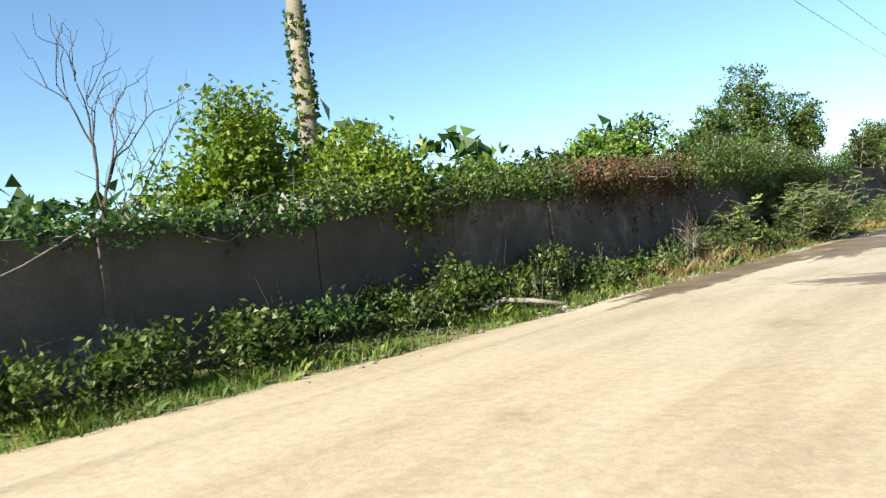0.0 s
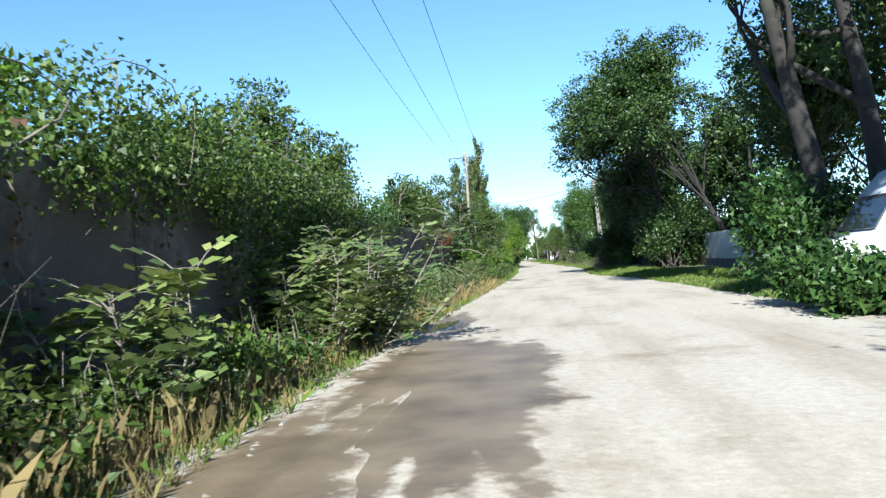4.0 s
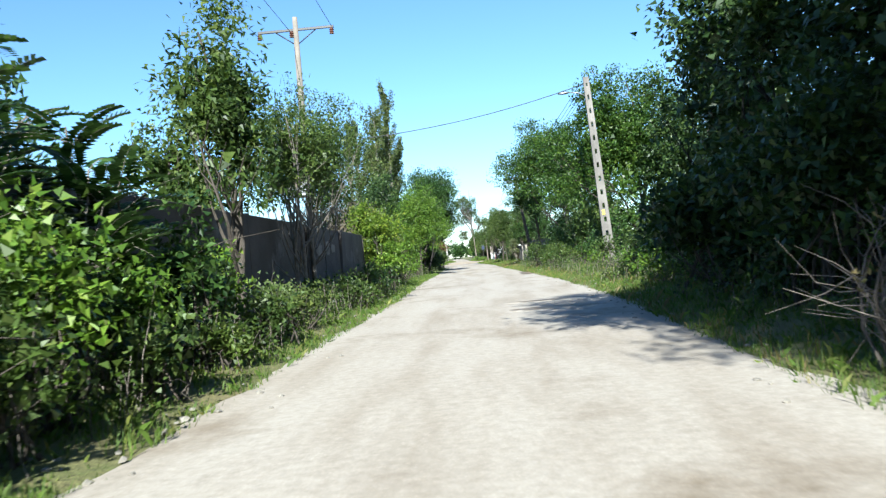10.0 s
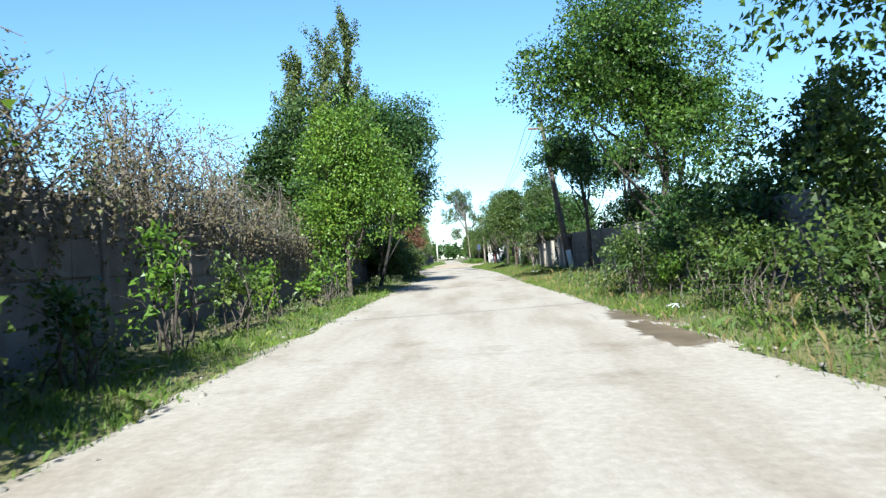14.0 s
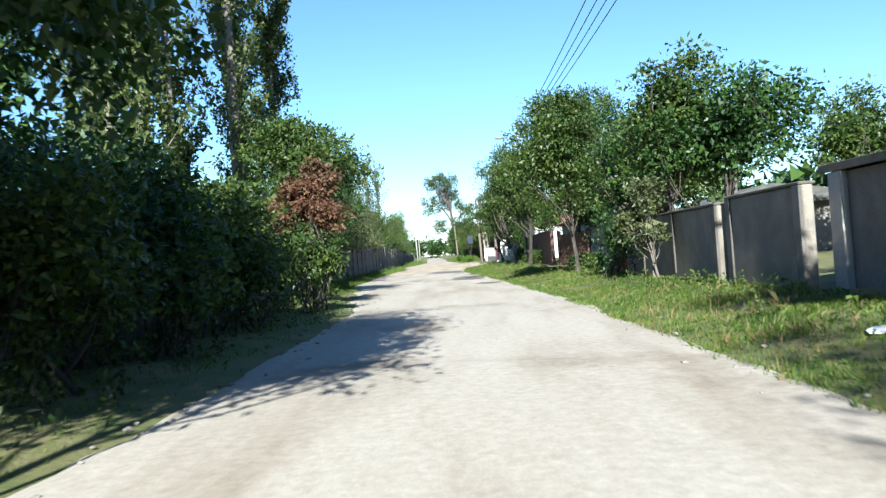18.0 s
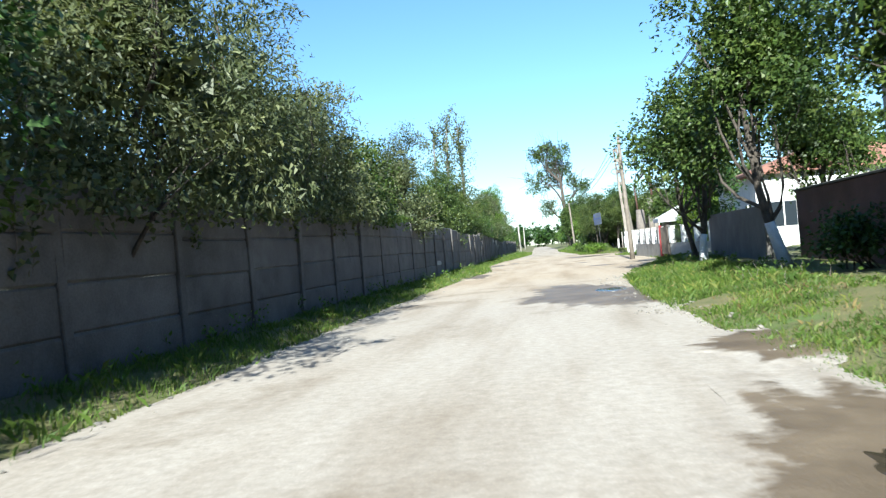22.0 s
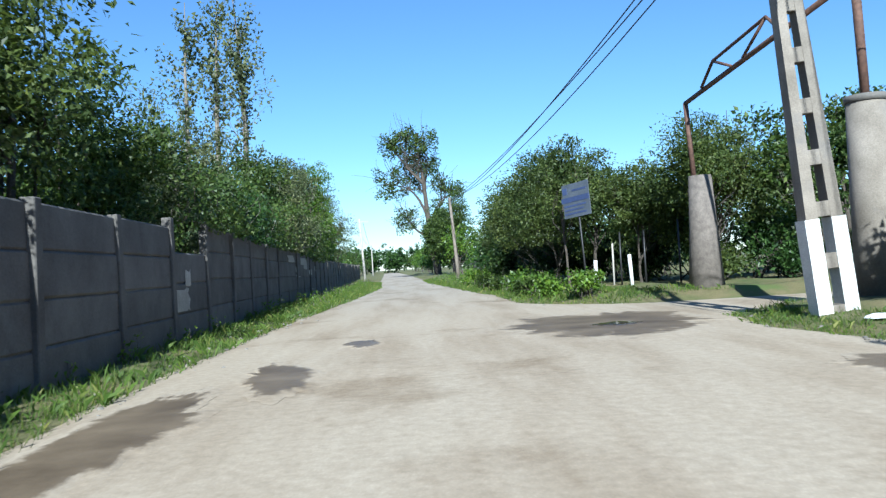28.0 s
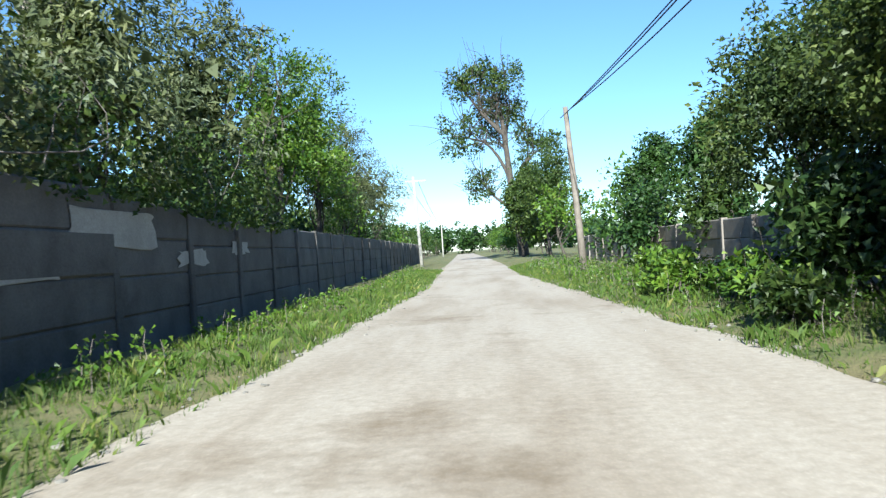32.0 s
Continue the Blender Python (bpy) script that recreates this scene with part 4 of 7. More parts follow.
# shrubs at the foot of the near wall
for q in range(26):
    y = 2.5 + q * 1.35
    lf = rs.choice([L_GREEN, L_GREEN, L_DARK, L_GREEN])
    x = at_y(WALL, y) + 0.35 + rs.random() * 0.45
    k = 0.4 if 13 < y < 31 else 0.5 if y < 7 else 0.75
    bush(x, y, k * (0.8 + rs.random() * 0.7), 0.65 + rs.random() * 0.3, 600 + q, lf, LV, gz(x, y), 60, 18, 0.1, 0.17, group="shrubs at the foot of the wall")
EL = "pale green elder shrub with drooping compound leaves"
for q, (x, y, h, r, k) in enumerate([(-3.8, 24.9, 1.75, 0.75, 13), (-3.75, 26.6, 2.0, 0.9, 15), (-3.9, 28.4, 1.6, 0.7, 10), (-3.75, 20.4, 1.35, 0.5, 7)]):
    fronds(x, y, h, r, 650 + q, EL, 0.08, 22, L_ELDER, 0.46, 0.2, 0.9, k, "elder_shrub", "", 3, 0.25, 0.12, 0.8, 0.016)
bush(3.7, 70.7, 1.35, 0.5, 655, L_DRY, "dry pale weed bush at the verge", 0.08, 14, 8, 0.07, 0.14, bare=True, stems=5)
bush(-3.55, 18.4, 0.95, 0.75, 652, L_OLIVE, "pale yellow-green bush at the lane edge", 0.08, 70, 18, 0.085, 0.15)
bush(-3.6, 17.2, 1.25, 0.55, 653, L_OLIVE, "dead weed bush with pale bare twigs", 0.08, 10, 8, 0.06, 0.12, bare=True, stems=4)
bush(-3.65, 22.6, 0.8, 0.6, 654, L_GRASS, LV, 0.08, 40, 16, 0.1, 0.15)
# shrubs between wall and lane, y 34 to 98
for q in range(40):
    y = 33 + q * 1.25
    if y > 82:
        break
    big = 57 < y < 78
    x = at_y(LEFT, y) - 0.75 - rs.random() * 1.1
    h = (1.4 + rs.random() * 1.4) if big else (0.5 + rs.random() * 0.8)
    if q % 2 and big:
        bush(at_y(LEFT, y) - 0.65, y, 0.7 + 0.4 * rs.random(), 0.6, 670 + q, L_GREEN, "low leafy weeds at the lane edge", gz(x, y), 34, 15, 0.12, 0.17, group="shrubs along the lane")
    bush(x, y, h, 0.6 + rs.random() * 0.45, 700 + q, rs.choice([L_GREEN, L_GREEN, L_DARK, L_BRIGHT] if big else [L_GREEN, L_OLIVE, L_ELDER]), LV, gz(x, y), 84 if big else 46, 15, 0.13 if big else 0.09, 0.2, group="shrubs along the lane")
for q, (x, y, h, r, n) in enumerate([(-6.6, 50.5, 4.6, 0.8, 26), (-6.7, 54.5, 5.0, 0.8, 26), (-4.2, 59.0, 2.5, 0.7, 22), (-5.0, 62.4, 5.0, 0.7, 26), (-4.5, 64.4, 3.2, 0.6, 22), (-4.2, 66.5, 2.6, 0.7, 22), (-5.5, 67.2, 5.5, 0.8, 30), (-5.2, 71.2, 4.3, 0.8, 28), (-5.5, 73.6, 4.7, 0.7, 28), (-4.3, 73.0, 2.6, 0.6, 20), (-5.9, 46.5, 4.8, 0.6, 20)]):
    fronds(x, y, h, r, 760 + q, "sapling with long feathery tiered leaves", gz(x, y), n, rs.choice([L_GREEN, L_GREEN, L_DARK]), group="feather-leaved saplings")
tree(-6.9, 58.6, 7.6, 2.1, 780, L_GREEN, label="leafy tree leaning over the wall", n=150, bole=0.2, size=0.2)
tree(-7.0, 54.0, 6.4, 2.0, 781, L_GREEN, label="leafy tree leaning over the wall", n=150, bole=0.2, size=0.2)
tree(-6.9, 64.0, 7.3, 1.35, 782, L_PURPLE, label="small tree with dark purple leaves", n=110, bole=0.2, size=0.16)
tree(-6.7, 47.5, 5.0, 1.7, 783, L_GREEN, label="leafy tree leaning over the wall", n=120, bole=0.2, size=0.2)
tree(-4.7, 84.6, 6.2, 1.9, 784, L_GREEN, M_PALEBARK, "slender tree with a pale forked trunk", n=190, bole=0.3, size=0.2, fork=2, narrow=0.45, fine=0.65)
tree(-5.1, 88.4, 7.2, 2.4, 785, L_GREEN, M_PALEBARK, "slender tree with a pale forked trunk", n=230, bole=0.25, size=0.2, fork=2, narrow=0.45, fine=0.65)
tree(-4.8, 79.3, 7.2, 1.25, 789, L_GREEN, M_BARK, "slender tree with a thin trunk and drooping leaves", n=190, bole=0.25, size=0.2, narrow=0.4, droop=0.7)
tree(-7.6, 84.0, 5.8, 2.0, 786, L_GREEN, label="leafy tree standing behind the wall", n=170, bole=0.2)
tree(-7.8, 76.0, 5.0, 2.0, 787, L_DARK, label="leafy tree standing behind the wall", n=170, bole=0.2)
tree(-8.0, 68.0, 4.8, 2.0, 788, L_GREEN, label="leafy tree standing behind the wall", n=170, bole=0.2)
for q in range(9):
    y = 84 + q * 1.7
    x = at_y(LEFT, y) - 0.7 - rs.random() * 0.9
    bush(x, y, 0.6 + rs.random() * 0.7, 0.55 + rs.random() * 0.3, 800 + q, rs.choice([L_GREEN, L_DARK]), LV, gz(x, y), 36, 14, 0.13, 0.17, group="shrubs along the lane")
tree(-5.0, 102.2, 4.5, 1.95, 820, L_YELLOW, label="bright yellow-green young tree at the wall end", n=400, bole=0.03, size=0.2, fork=3, clump=0.34, fine=0.78)
bush(-5.0, 102.6, 1.5, 1.6, 823, L_GREEN, "dark bush below a young tree", 0.1, 110, 18, 0.14, 0.22)
tree(-4.2, 101.3, 2.6, 1.1, 821, L_BRIGHT, label="bright green bush at the wall end", n=120, bole=0.02, size=0.15, fork=3, clump=0.22, name="bush", category="bush")
conifer(-8.0, 107.5, 7.0, 1.9, 822, L_CONIFER, "dark slender spruce behind the hedge")
for q in range(8):
    y = 104 + q * 3.1
    bush(at_y(WALL_FAR, y) - 1.2 - rs.random() * 0.8, y, 5.0 + rs.random() * 0.9, 2.2, 830 + q, (L_THICKET, L_THICKET, L_OLIVE, L_THICKET)[q % 4], "tangled half-bare grey thicket on the wall", 0.1, 210, 18, 0.1, 0.26, bare=True, group="bare thicket", stems=22)
tree(-4.6, 126.0, 7.3, 2.45, 850, L_BRIGHT, label="round bright green walnut tree by the lane", n=420, bole=0.08, size=0.24, clump=0.42, lean=(0.2, 0), trunk=0.11, fine=0.62)
tree(-4.8, 136.4, 10.0, 3.5, 854, L_DARK, M_SHADEBARK, "dark spreading maple overhanging the lane", n=900, bole=0.2, size=0.23, clump=0.46, lean=(1.1, 0), trunk=0.085, fine=0.8, limbs=6, shell=0.8)
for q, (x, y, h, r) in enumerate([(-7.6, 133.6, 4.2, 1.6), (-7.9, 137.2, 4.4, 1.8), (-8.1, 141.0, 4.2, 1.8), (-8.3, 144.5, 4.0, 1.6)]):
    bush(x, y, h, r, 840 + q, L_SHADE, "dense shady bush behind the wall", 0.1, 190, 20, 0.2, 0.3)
tree(-7.1, 140.2, 8.4, 3.1, 855, L_SHADE, M_SHADEBARK, "dense dark tree behind the wall", n=420, bole=0.2, size=0.3, clump=0.48, simple=0.8)
tree(-9.6, 139.0, 9.0, 3.2, 856, L_SHADE, M_SHADEBARK, "dense dark tree behind the wall", n=420, bole=0.2, size=0.3, clump=0.48, simple=0.8)
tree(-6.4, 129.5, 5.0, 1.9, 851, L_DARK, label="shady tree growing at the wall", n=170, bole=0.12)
tree(-8.0, 134.6, 9.2, 3.1, 852, L_SHADE, M_SHADEBARK, "tall leafy tree behind the wall", n=460, bole=0.15, size=0.26)
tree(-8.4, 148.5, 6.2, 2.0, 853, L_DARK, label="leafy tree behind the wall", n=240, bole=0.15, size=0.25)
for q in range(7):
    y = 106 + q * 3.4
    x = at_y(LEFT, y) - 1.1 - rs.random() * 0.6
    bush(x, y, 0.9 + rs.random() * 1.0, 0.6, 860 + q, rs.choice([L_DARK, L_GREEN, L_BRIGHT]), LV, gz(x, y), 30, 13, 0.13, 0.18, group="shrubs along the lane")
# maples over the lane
tree(-5.7, 141.9, 8.6, 3.4, 871, L_DARK, M_SHADEBARK, "spreading maple overhanging the wall", n=620, bole=0.14, size=0.24, clump=0.42, fine=0.85, trunk=0.09, lean=(0.7, 0), limbs=6, shell=0.8)
bush(-5.3, 144.6, 2.8, 1.2, 857, L_GREEN, "dense shady bush hiding the wall", 0.1, 170, 30, 0.13, 0.24)
tree(-6.2, 148.5, 3.6, 1.9, 872, L_DARK, label="shady tree growing at the wall", n=190, bole=0.08)
tree(-5.8, 152.5, 3.5, 1.6, 873, L_GREEN, label="shady tree growing at the wall", n=160, bole=0.08)
tree(-4.75, 157.9, 4.3, 1.1, 874, L_BROWN, label="small tree with withered red-brown leaves", n=190, bole=0.42, size=0.17, clump=0.2, limbs=5)
bush(-4.5, 156.3, 2.5, 1.0, 858, L_GREEN, "broad-leaved elder shrub in front of the wall", 0.1, 100, 22, 0.17, 0.22, narrow=0.4, droop=0.8)
for q, (x, y, h, r, lf) in enumerate([(-6.0, 147.0, 3.0, 1.4, L_GREEN), (-5.7, 150.0, 3.2, 1.5, L_GREEN), (-5.9, 154.0, 3.2, 1.5, L_GREEN), (-6.3, 158.0, 3.4, 1.5, L_GREEN), (-6.2, 162.5, 3.2, 1.4, L_GREEN)]):
    bush(x, y, h, r, 886 + q, lf, "dense shady bush hiding the wall", 0.1, 130, 22, 0.17, 0.24)
bush(-4.9, 147.6, 1.9, 1.0, 875, L_GREEN, LV, 0.1, 80, 16, 0.15)
bush(-4.8, 151.5, 2.2, 1.2, 876, L_GREEN, LV, 0.1, 80, 16, 0.15)
tree(-7.9, 164.2, 6.6, 2.5, 877, L_GREEN, label="leafy plum tree leaning over the wall", n=380, lean=(1.9, 0), bole=0.42, size=0.2, shell=0.3)
tree(-7.2, 167.5, 5.2, 2.4, 878, L_GREEN, label="leafy tree spilling over the fence", n=240, bole=0.2)
tree(-7.6, 171.8, 5.4, 2.2, 879, L_GREY, label="silvery willow-leaved tree spilling over the fence", n=260, bole=0.15, narrow=0.22, size=0.24)
for q, (x, y, h) in enumerate([(-12.2, 188.0, 20.5), (-12.9, 182.0, 22.5), (-11.9, 176.5, 26.5), (-13.6, 172, 22), (-15.4, 170, 21), (-17.0, 172, 20), (-12.6, 165.5, 22)]):
    poplar(x, y, h, 1.7, 900 + q, "tall narrow poplar with pale branches", 2.1 if q < 5 else 1.2, L_POPLAR)
for q, (x, y, h) in enumerate([(-16.6, 266, 17.6), (-15.4, 268.0, 18.6), (-14.2, 266.5, 18.2)]):
    poplar(x, y, h, 1.5, 910 + q, "tall thin poplar, partly bare", 0.45, L_GREY)
FAR_L = [(-8.4, 177.5, 8.4, 3.5, L_DARK), (-8.5, 184.0, 8.8, 3.3, L_GREY), (-9.2, 189.5, 8.4, 2.9, L_GREY), (-9.7, 195.0, 7.2, 2.5, L_GREY), (-9.6, 201.0, 6.0, 2.1, L_GREEN), (-9.4, 207.2, 7.0, 2.1, L_GREY),
         (-10.4, 215.5, 4.6, 1.2, L_DARK), (-10.2, 222.0, 6.0, 1.9, L_OLIVE), (-10.6, 226.5, 7.4, 2.9, L_GREEN), (-10.6, 232.0, 7.6, 3.0, L_OLIVE), (-11.0, 237.5, 6.8, 2.6, L_GREEN), (-11.0, 243.0, 6.4, 2.4, L_GREY),
         (-11.0, 248.5, 6.2, 2.2, L_GREEN), (-11.0, 255.0, 7.0, 2.8, L_GREEN), (-11.0, 262.0, 7.6, 2.6, L_GREY), (-11.4, 268.5, 8.6, 2.7, L_GREY), (-11.8, 275.5, 9.2, 2.8, L_BRIGHT), (-12.2, 284.0, 10.2, 3.0, L_BRIGHT), (-12.8, 294.0, 10.2, 3.2, L_GREY), (-13.4, 305.0, 9.8, 3.2, L_GREY)]
for q, (x, y, h, r, lf) in enumerate(FAR_L):
    tree(x, y, h, r, 930 + q, lf, label="silvery willow-leaved tree spilling over the fence" if lf is L_GREY else "leafy tree spilling over the concrete fence",
         n=520 if q in (1, 2, 3) else 150 if q == 12 else 340, bole=0.1, size=0.25 if lf is L_GREY else 0.22, narrow=0.3 if lf is L_GREY else 0.5, droop=0.8 if lf is L_GREY else 0.25, fine=0.7 if q in (0, 1, 2, 3, 5, 8, 9, 10, 11, 12) else 0.9)
for q in range(26):
    y = 176 + q * 5.2
    tree(at_y(WALL_FAR, min(y, 340)) - 3.6 - rs.random() * 2.5, y + rs.random() * 2, 4.2 + rs.random() * 1.6, 2.2, 960 + q, rs.choice([L_GREEN, L_DARK, L_GREEN]), label="leafy tree in the plot behind the fence", n=110, each=14, bole=0.1, size=0.34, clump=0.42, simple=0.9)

# ---------------------------------------------------------------- right side plants
RT = "tall dark leafy tree shading the lane edge"
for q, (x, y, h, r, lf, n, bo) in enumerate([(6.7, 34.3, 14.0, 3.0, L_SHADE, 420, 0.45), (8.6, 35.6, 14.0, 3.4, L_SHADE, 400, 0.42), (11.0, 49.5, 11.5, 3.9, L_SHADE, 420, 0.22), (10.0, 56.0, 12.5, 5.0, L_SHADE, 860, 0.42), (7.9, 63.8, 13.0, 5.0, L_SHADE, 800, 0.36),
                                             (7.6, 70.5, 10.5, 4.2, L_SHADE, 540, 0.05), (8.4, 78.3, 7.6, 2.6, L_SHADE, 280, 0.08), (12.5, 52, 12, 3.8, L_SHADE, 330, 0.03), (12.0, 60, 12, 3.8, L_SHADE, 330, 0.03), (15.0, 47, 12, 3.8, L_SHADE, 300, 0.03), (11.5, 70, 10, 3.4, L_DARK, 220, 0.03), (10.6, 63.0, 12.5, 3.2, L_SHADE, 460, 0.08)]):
    tree(x, y, h, r, 1100 + q, lf, M_SHADEBARK, label=RT, z=gz(x, y), n=n, bole=bo, size=0.25, clump=0.36, trunk=0.34 if q == 0 else 0.32 if q == 1 else None, lean=(-2.3, 0.2) if q == 0 else (-1.6, 0) if q == 1 else (-4.9, 0) if q == 3 else (-3.4, 0) if q == 4 else (-0.9, 0) if q == 5 else (0, 0), fine=0.85 if q in (3, 4, 5) else 1.0, simple=0.8 if q > 6 else 0.45, limbs=3 if q < 2 else 9)
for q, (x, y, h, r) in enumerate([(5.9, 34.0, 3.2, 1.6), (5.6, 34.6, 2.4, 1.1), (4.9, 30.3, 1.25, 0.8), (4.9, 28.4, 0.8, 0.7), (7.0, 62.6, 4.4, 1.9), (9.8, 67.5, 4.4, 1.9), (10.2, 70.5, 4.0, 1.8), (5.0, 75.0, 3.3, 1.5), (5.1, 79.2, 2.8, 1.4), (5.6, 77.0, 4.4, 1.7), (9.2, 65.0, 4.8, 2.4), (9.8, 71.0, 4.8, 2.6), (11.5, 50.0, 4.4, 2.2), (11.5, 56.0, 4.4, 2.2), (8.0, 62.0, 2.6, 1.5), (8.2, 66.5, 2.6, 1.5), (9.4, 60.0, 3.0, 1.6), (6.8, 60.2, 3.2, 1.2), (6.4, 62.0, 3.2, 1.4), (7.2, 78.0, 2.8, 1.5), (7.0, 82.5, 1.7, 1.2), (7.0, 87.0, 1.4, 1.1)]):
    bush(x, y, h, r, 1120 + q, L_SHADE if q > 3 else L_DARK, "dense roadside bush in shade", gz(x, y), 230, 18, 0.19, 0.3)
# Stays out of view; added only so its crown shades the trunks further on.
tree(7.8, 23.0, 13.0, 3.1, 1132, L_SHADE, M_SHADEBARK, "unseen tall tree added to shade the trunks beyond", z=gz(7.8, 23.0), n=420, bole=0.42, size=0.24)
tree(9.6, 43.0, 10.0, 3.3, 1133, L_SHADE, M_SHADEBARK, RT, z=0.27, n=460, bole=0.24, size=0.25, trunk=0.13)
tree(7.0, 73.8, 9.6, 3.1, 1135, L_SHADE, M_SHADEBARK, RT, z=0.27, n=520, bole=0.12, size=0.25, trunk=0.12)
tree(8.9, 67.0, 9.0, 3.5, 1136, L_SHADE, M_SHADEBARK, RT, z=0.27, n=520, bole=0.24, size=0.25, trunk=0.12)
tree(6.6, 84.0, 7.5, 2.2, 1134, L_SHADE, M_SHADEBARK, RT, z=0.27, n=260, bole=0.1, size=0.22, trunk=0.1)
tree(10.9, 37.5, 13.0, 4.0, 1137, L_SHADE, M_SHADEBARK, RT, z=0.27, n=420, bole=0.35, size=0.25)
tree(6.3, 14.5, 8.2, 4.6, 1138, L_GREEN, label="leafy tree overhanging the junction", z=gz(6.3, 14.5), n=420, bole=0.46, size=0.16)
tree(6.4, 80.2, 9.0, 2.4, 1139, L_SHADE, M_SHADEBARK, "tall dark tree leaning over the verge", z=0.25, n=300, bole=0.3, size=0.22, lean=(-0.4, 0), trunk=0.11, limbs=6)
tree(8.9, 108.8, 11.8, 4.9, 1140, L_WALNUT, label="large walnut tree over the lane", z=0.25, n=980, bole=0.02, size=0.26, clump=0.4, fine=0.8)
tree(12.6, 99.5, 8.6, 3.0, 1141, L_SHADE, label="leafy tree behind a small hut", z=0.25, n=380, bole=0.2, size=0.24)
tree(10.6, 105.0, 9.6, 3.2, 1148, L_SHADE, M_SHADEBARK, "dark tree behind the ladder pole", z=0.25, n=460, bole=0.12, size=0.24)
tree(8.8, 117.0, 5.6, 2.2, 1142, L_GREEN, label="light green tree behind the hedge", z=0.25, n=260, bole=0.1, size=0.2)
tree(6.7, 128.0, 12.2, 4.9, 1143, L_WALNUT, label="large walnut tree over the lane", z=0.25, n=900, bole=0.26, size=0.25, clump=0.42, fine=0.8)
tree(5.95, 137.3, 7.6, 2.5, 1146, L_DARK, M_BARK, "dark tree leaning out in front of the panel wall", gz(5.95, 137.3), n=330, bole=0.42, size=0.2, lean=(-0.9, 0), trunk=0.13)
bush(7.5, 139.9, 3.3, 1.5, 1147, L_DARK, "tall bush in front of the wall", 0.25, 130, 20, 0.17, 0.26)
tree(9.5, 134, 9.5, 3.0, 1144, L_DARK, label=RT, z=0.25, n=280, bole=0.3, size=0.25)
tree(9.0, 143.0, 8.5, 2.6, 1145, L_DARK, label=RT, z=0.25, n=240, bole=0.35, size=0.22)
for q in range(16):
    y = 73 + q * 3.1
    x = at_y(RIGHT, y) + 1.6 + rs.random() * 1.2
    bush(x, y, 0.9 + rs.random() * 0.9, 0.7 + rs.random() * 0.4, 1150 + q, rs.choice([L_GREEN, L_BRIGHT, L_DARK]), "weedy bush in the grass beside the lane", gz(x, y), 44, 14, 0.11, 0.18, group="weedy bushes")
for q, (x, y, h, r) in enumerate([(4.0, 116.8, 1.9, 0.9), (4.4, 119.2, 1.8, 0.9), (5.0, 114.0, 1.8, 0.9), (4.6, 110.5, 1.7, 1.0), (4.8, 107.0, 1.6, 1.0)]):
    bush(x, y, h, r, 1170 + q, L_GREEN, "tall green weeds beside the lane", gz(x, y), 80, 15, 0.11, 0.18)
# gardens
for q, (x, y, h, r) in enumerate([(7.2, 94.8, 2.5, 1.3), (6.8, 104.5, 2.8, 1.5), (6.8, 111.5, 4.0, 2.1), (6.4, 121.5, 2.6, 1.5), (7.2, 107.5, 4.2, 2.2), (6.6, 116.5, 3.2, 1.8), (7.6, 90.0, 1.4, 1.2), (8.6, 124.5, 4.6, 2.3), (8.4, 130.0, 4.6, 2.3), (8.4, 136.0, 4.4, 2.0)]):
    bush(x, y, h, r, 1180 + q, L_DARK if q % 2 else L_GREEN, "tall bush in front of the wall", 0.25, 130, 20, 0.17, 0.26)
for q, (x, y, h, r) in enumerate([(14.5, 165.0, 6.8, 2.6), (6.6, 157.0, 6.0, 2.3), (7.4, 164.5, 6.8, 2.3), (6.9, 169.0, 6.4, 2.2), (6.6, 176.0, 7.0, 2.3), (6.4, 182.0, 5.6, 1.8)]):
    tree(x, y, h, r, 1190 + q, L_DARK if q % 2 else L_GREEN, label="garden tree behind the low wall", z=0.25, n=300, bole=0.2, size=0.2)
GD = [(3.65, 164.6, 6.8, 1.9, L_GREEN, 0.2, 0.0), (8.2, 169.5, 6.6, 2.4, L_GREEN, 0.18, 0.0), (5.6, 158.5, 6.4, 1.7, L_GREEN, 0.21, 0.0), (7.2, 180.0, 10.0, 3.0, L_GREEN, 0.2, 0.0), (3.7, 184.6, 7.2, 2.0, L_GREEN, 0.18, 0.0),
      (3.45, 193.5, 9.0, 2.8, L_GREEN, 0.12, 1.1), (2.5, 199.5, 7.0, 2.4, L_GREEN, 0.13, 0.9), (3.3, 206.0, 6.4, 2.2, L_DARK, 0.14, 0.0), (7.5, 172, 8.0, 2.4, L_DARK, 0.18, 0.0), (9.0, 182, 8.0, 2.5, L_DARK, 0.18, 0.0), (6.5, 200.0, 6.5, 2.0, L_GREEN, 0.15, 0.0), (13.6, 192, 7.0, 2.2, L_DARK, 0.15, 0.0)]
for q, (x, y, h, r, lf, bo, wh) in enumerate(GD):
    tree(x, y, h, r, 1200 + q, lf, M_BARK, "garden tree on the grass verge" + (", whitewashed trunk" if wh else ""), gz(x, y), n=640 if q in (0, 3, 5) else 460 if q == 4 else 300, bole=bo, size=0.21, clump=0.32, white=wh, lean=(-0.4, 0) if q == 0 else (-0.7, 0) if q == 4 else (-0.4, 0) if q == 5 else (0, 0), trunk=0.085 if q == 0 else None, limbs=14 if q == 0 else 9, fine=0.78 if q in (0, 3, 4, 5) else 0.9)
tree(4.35, 156.8, 2.7, 0.8, 1220, L_GREY, M_PALEBARK, "small forked garden tree with pale leaves", gz(4.35, 156.8), n=110, bole=0.2, size=0.15, clump=0.16, fork=2, trunk=0.06)
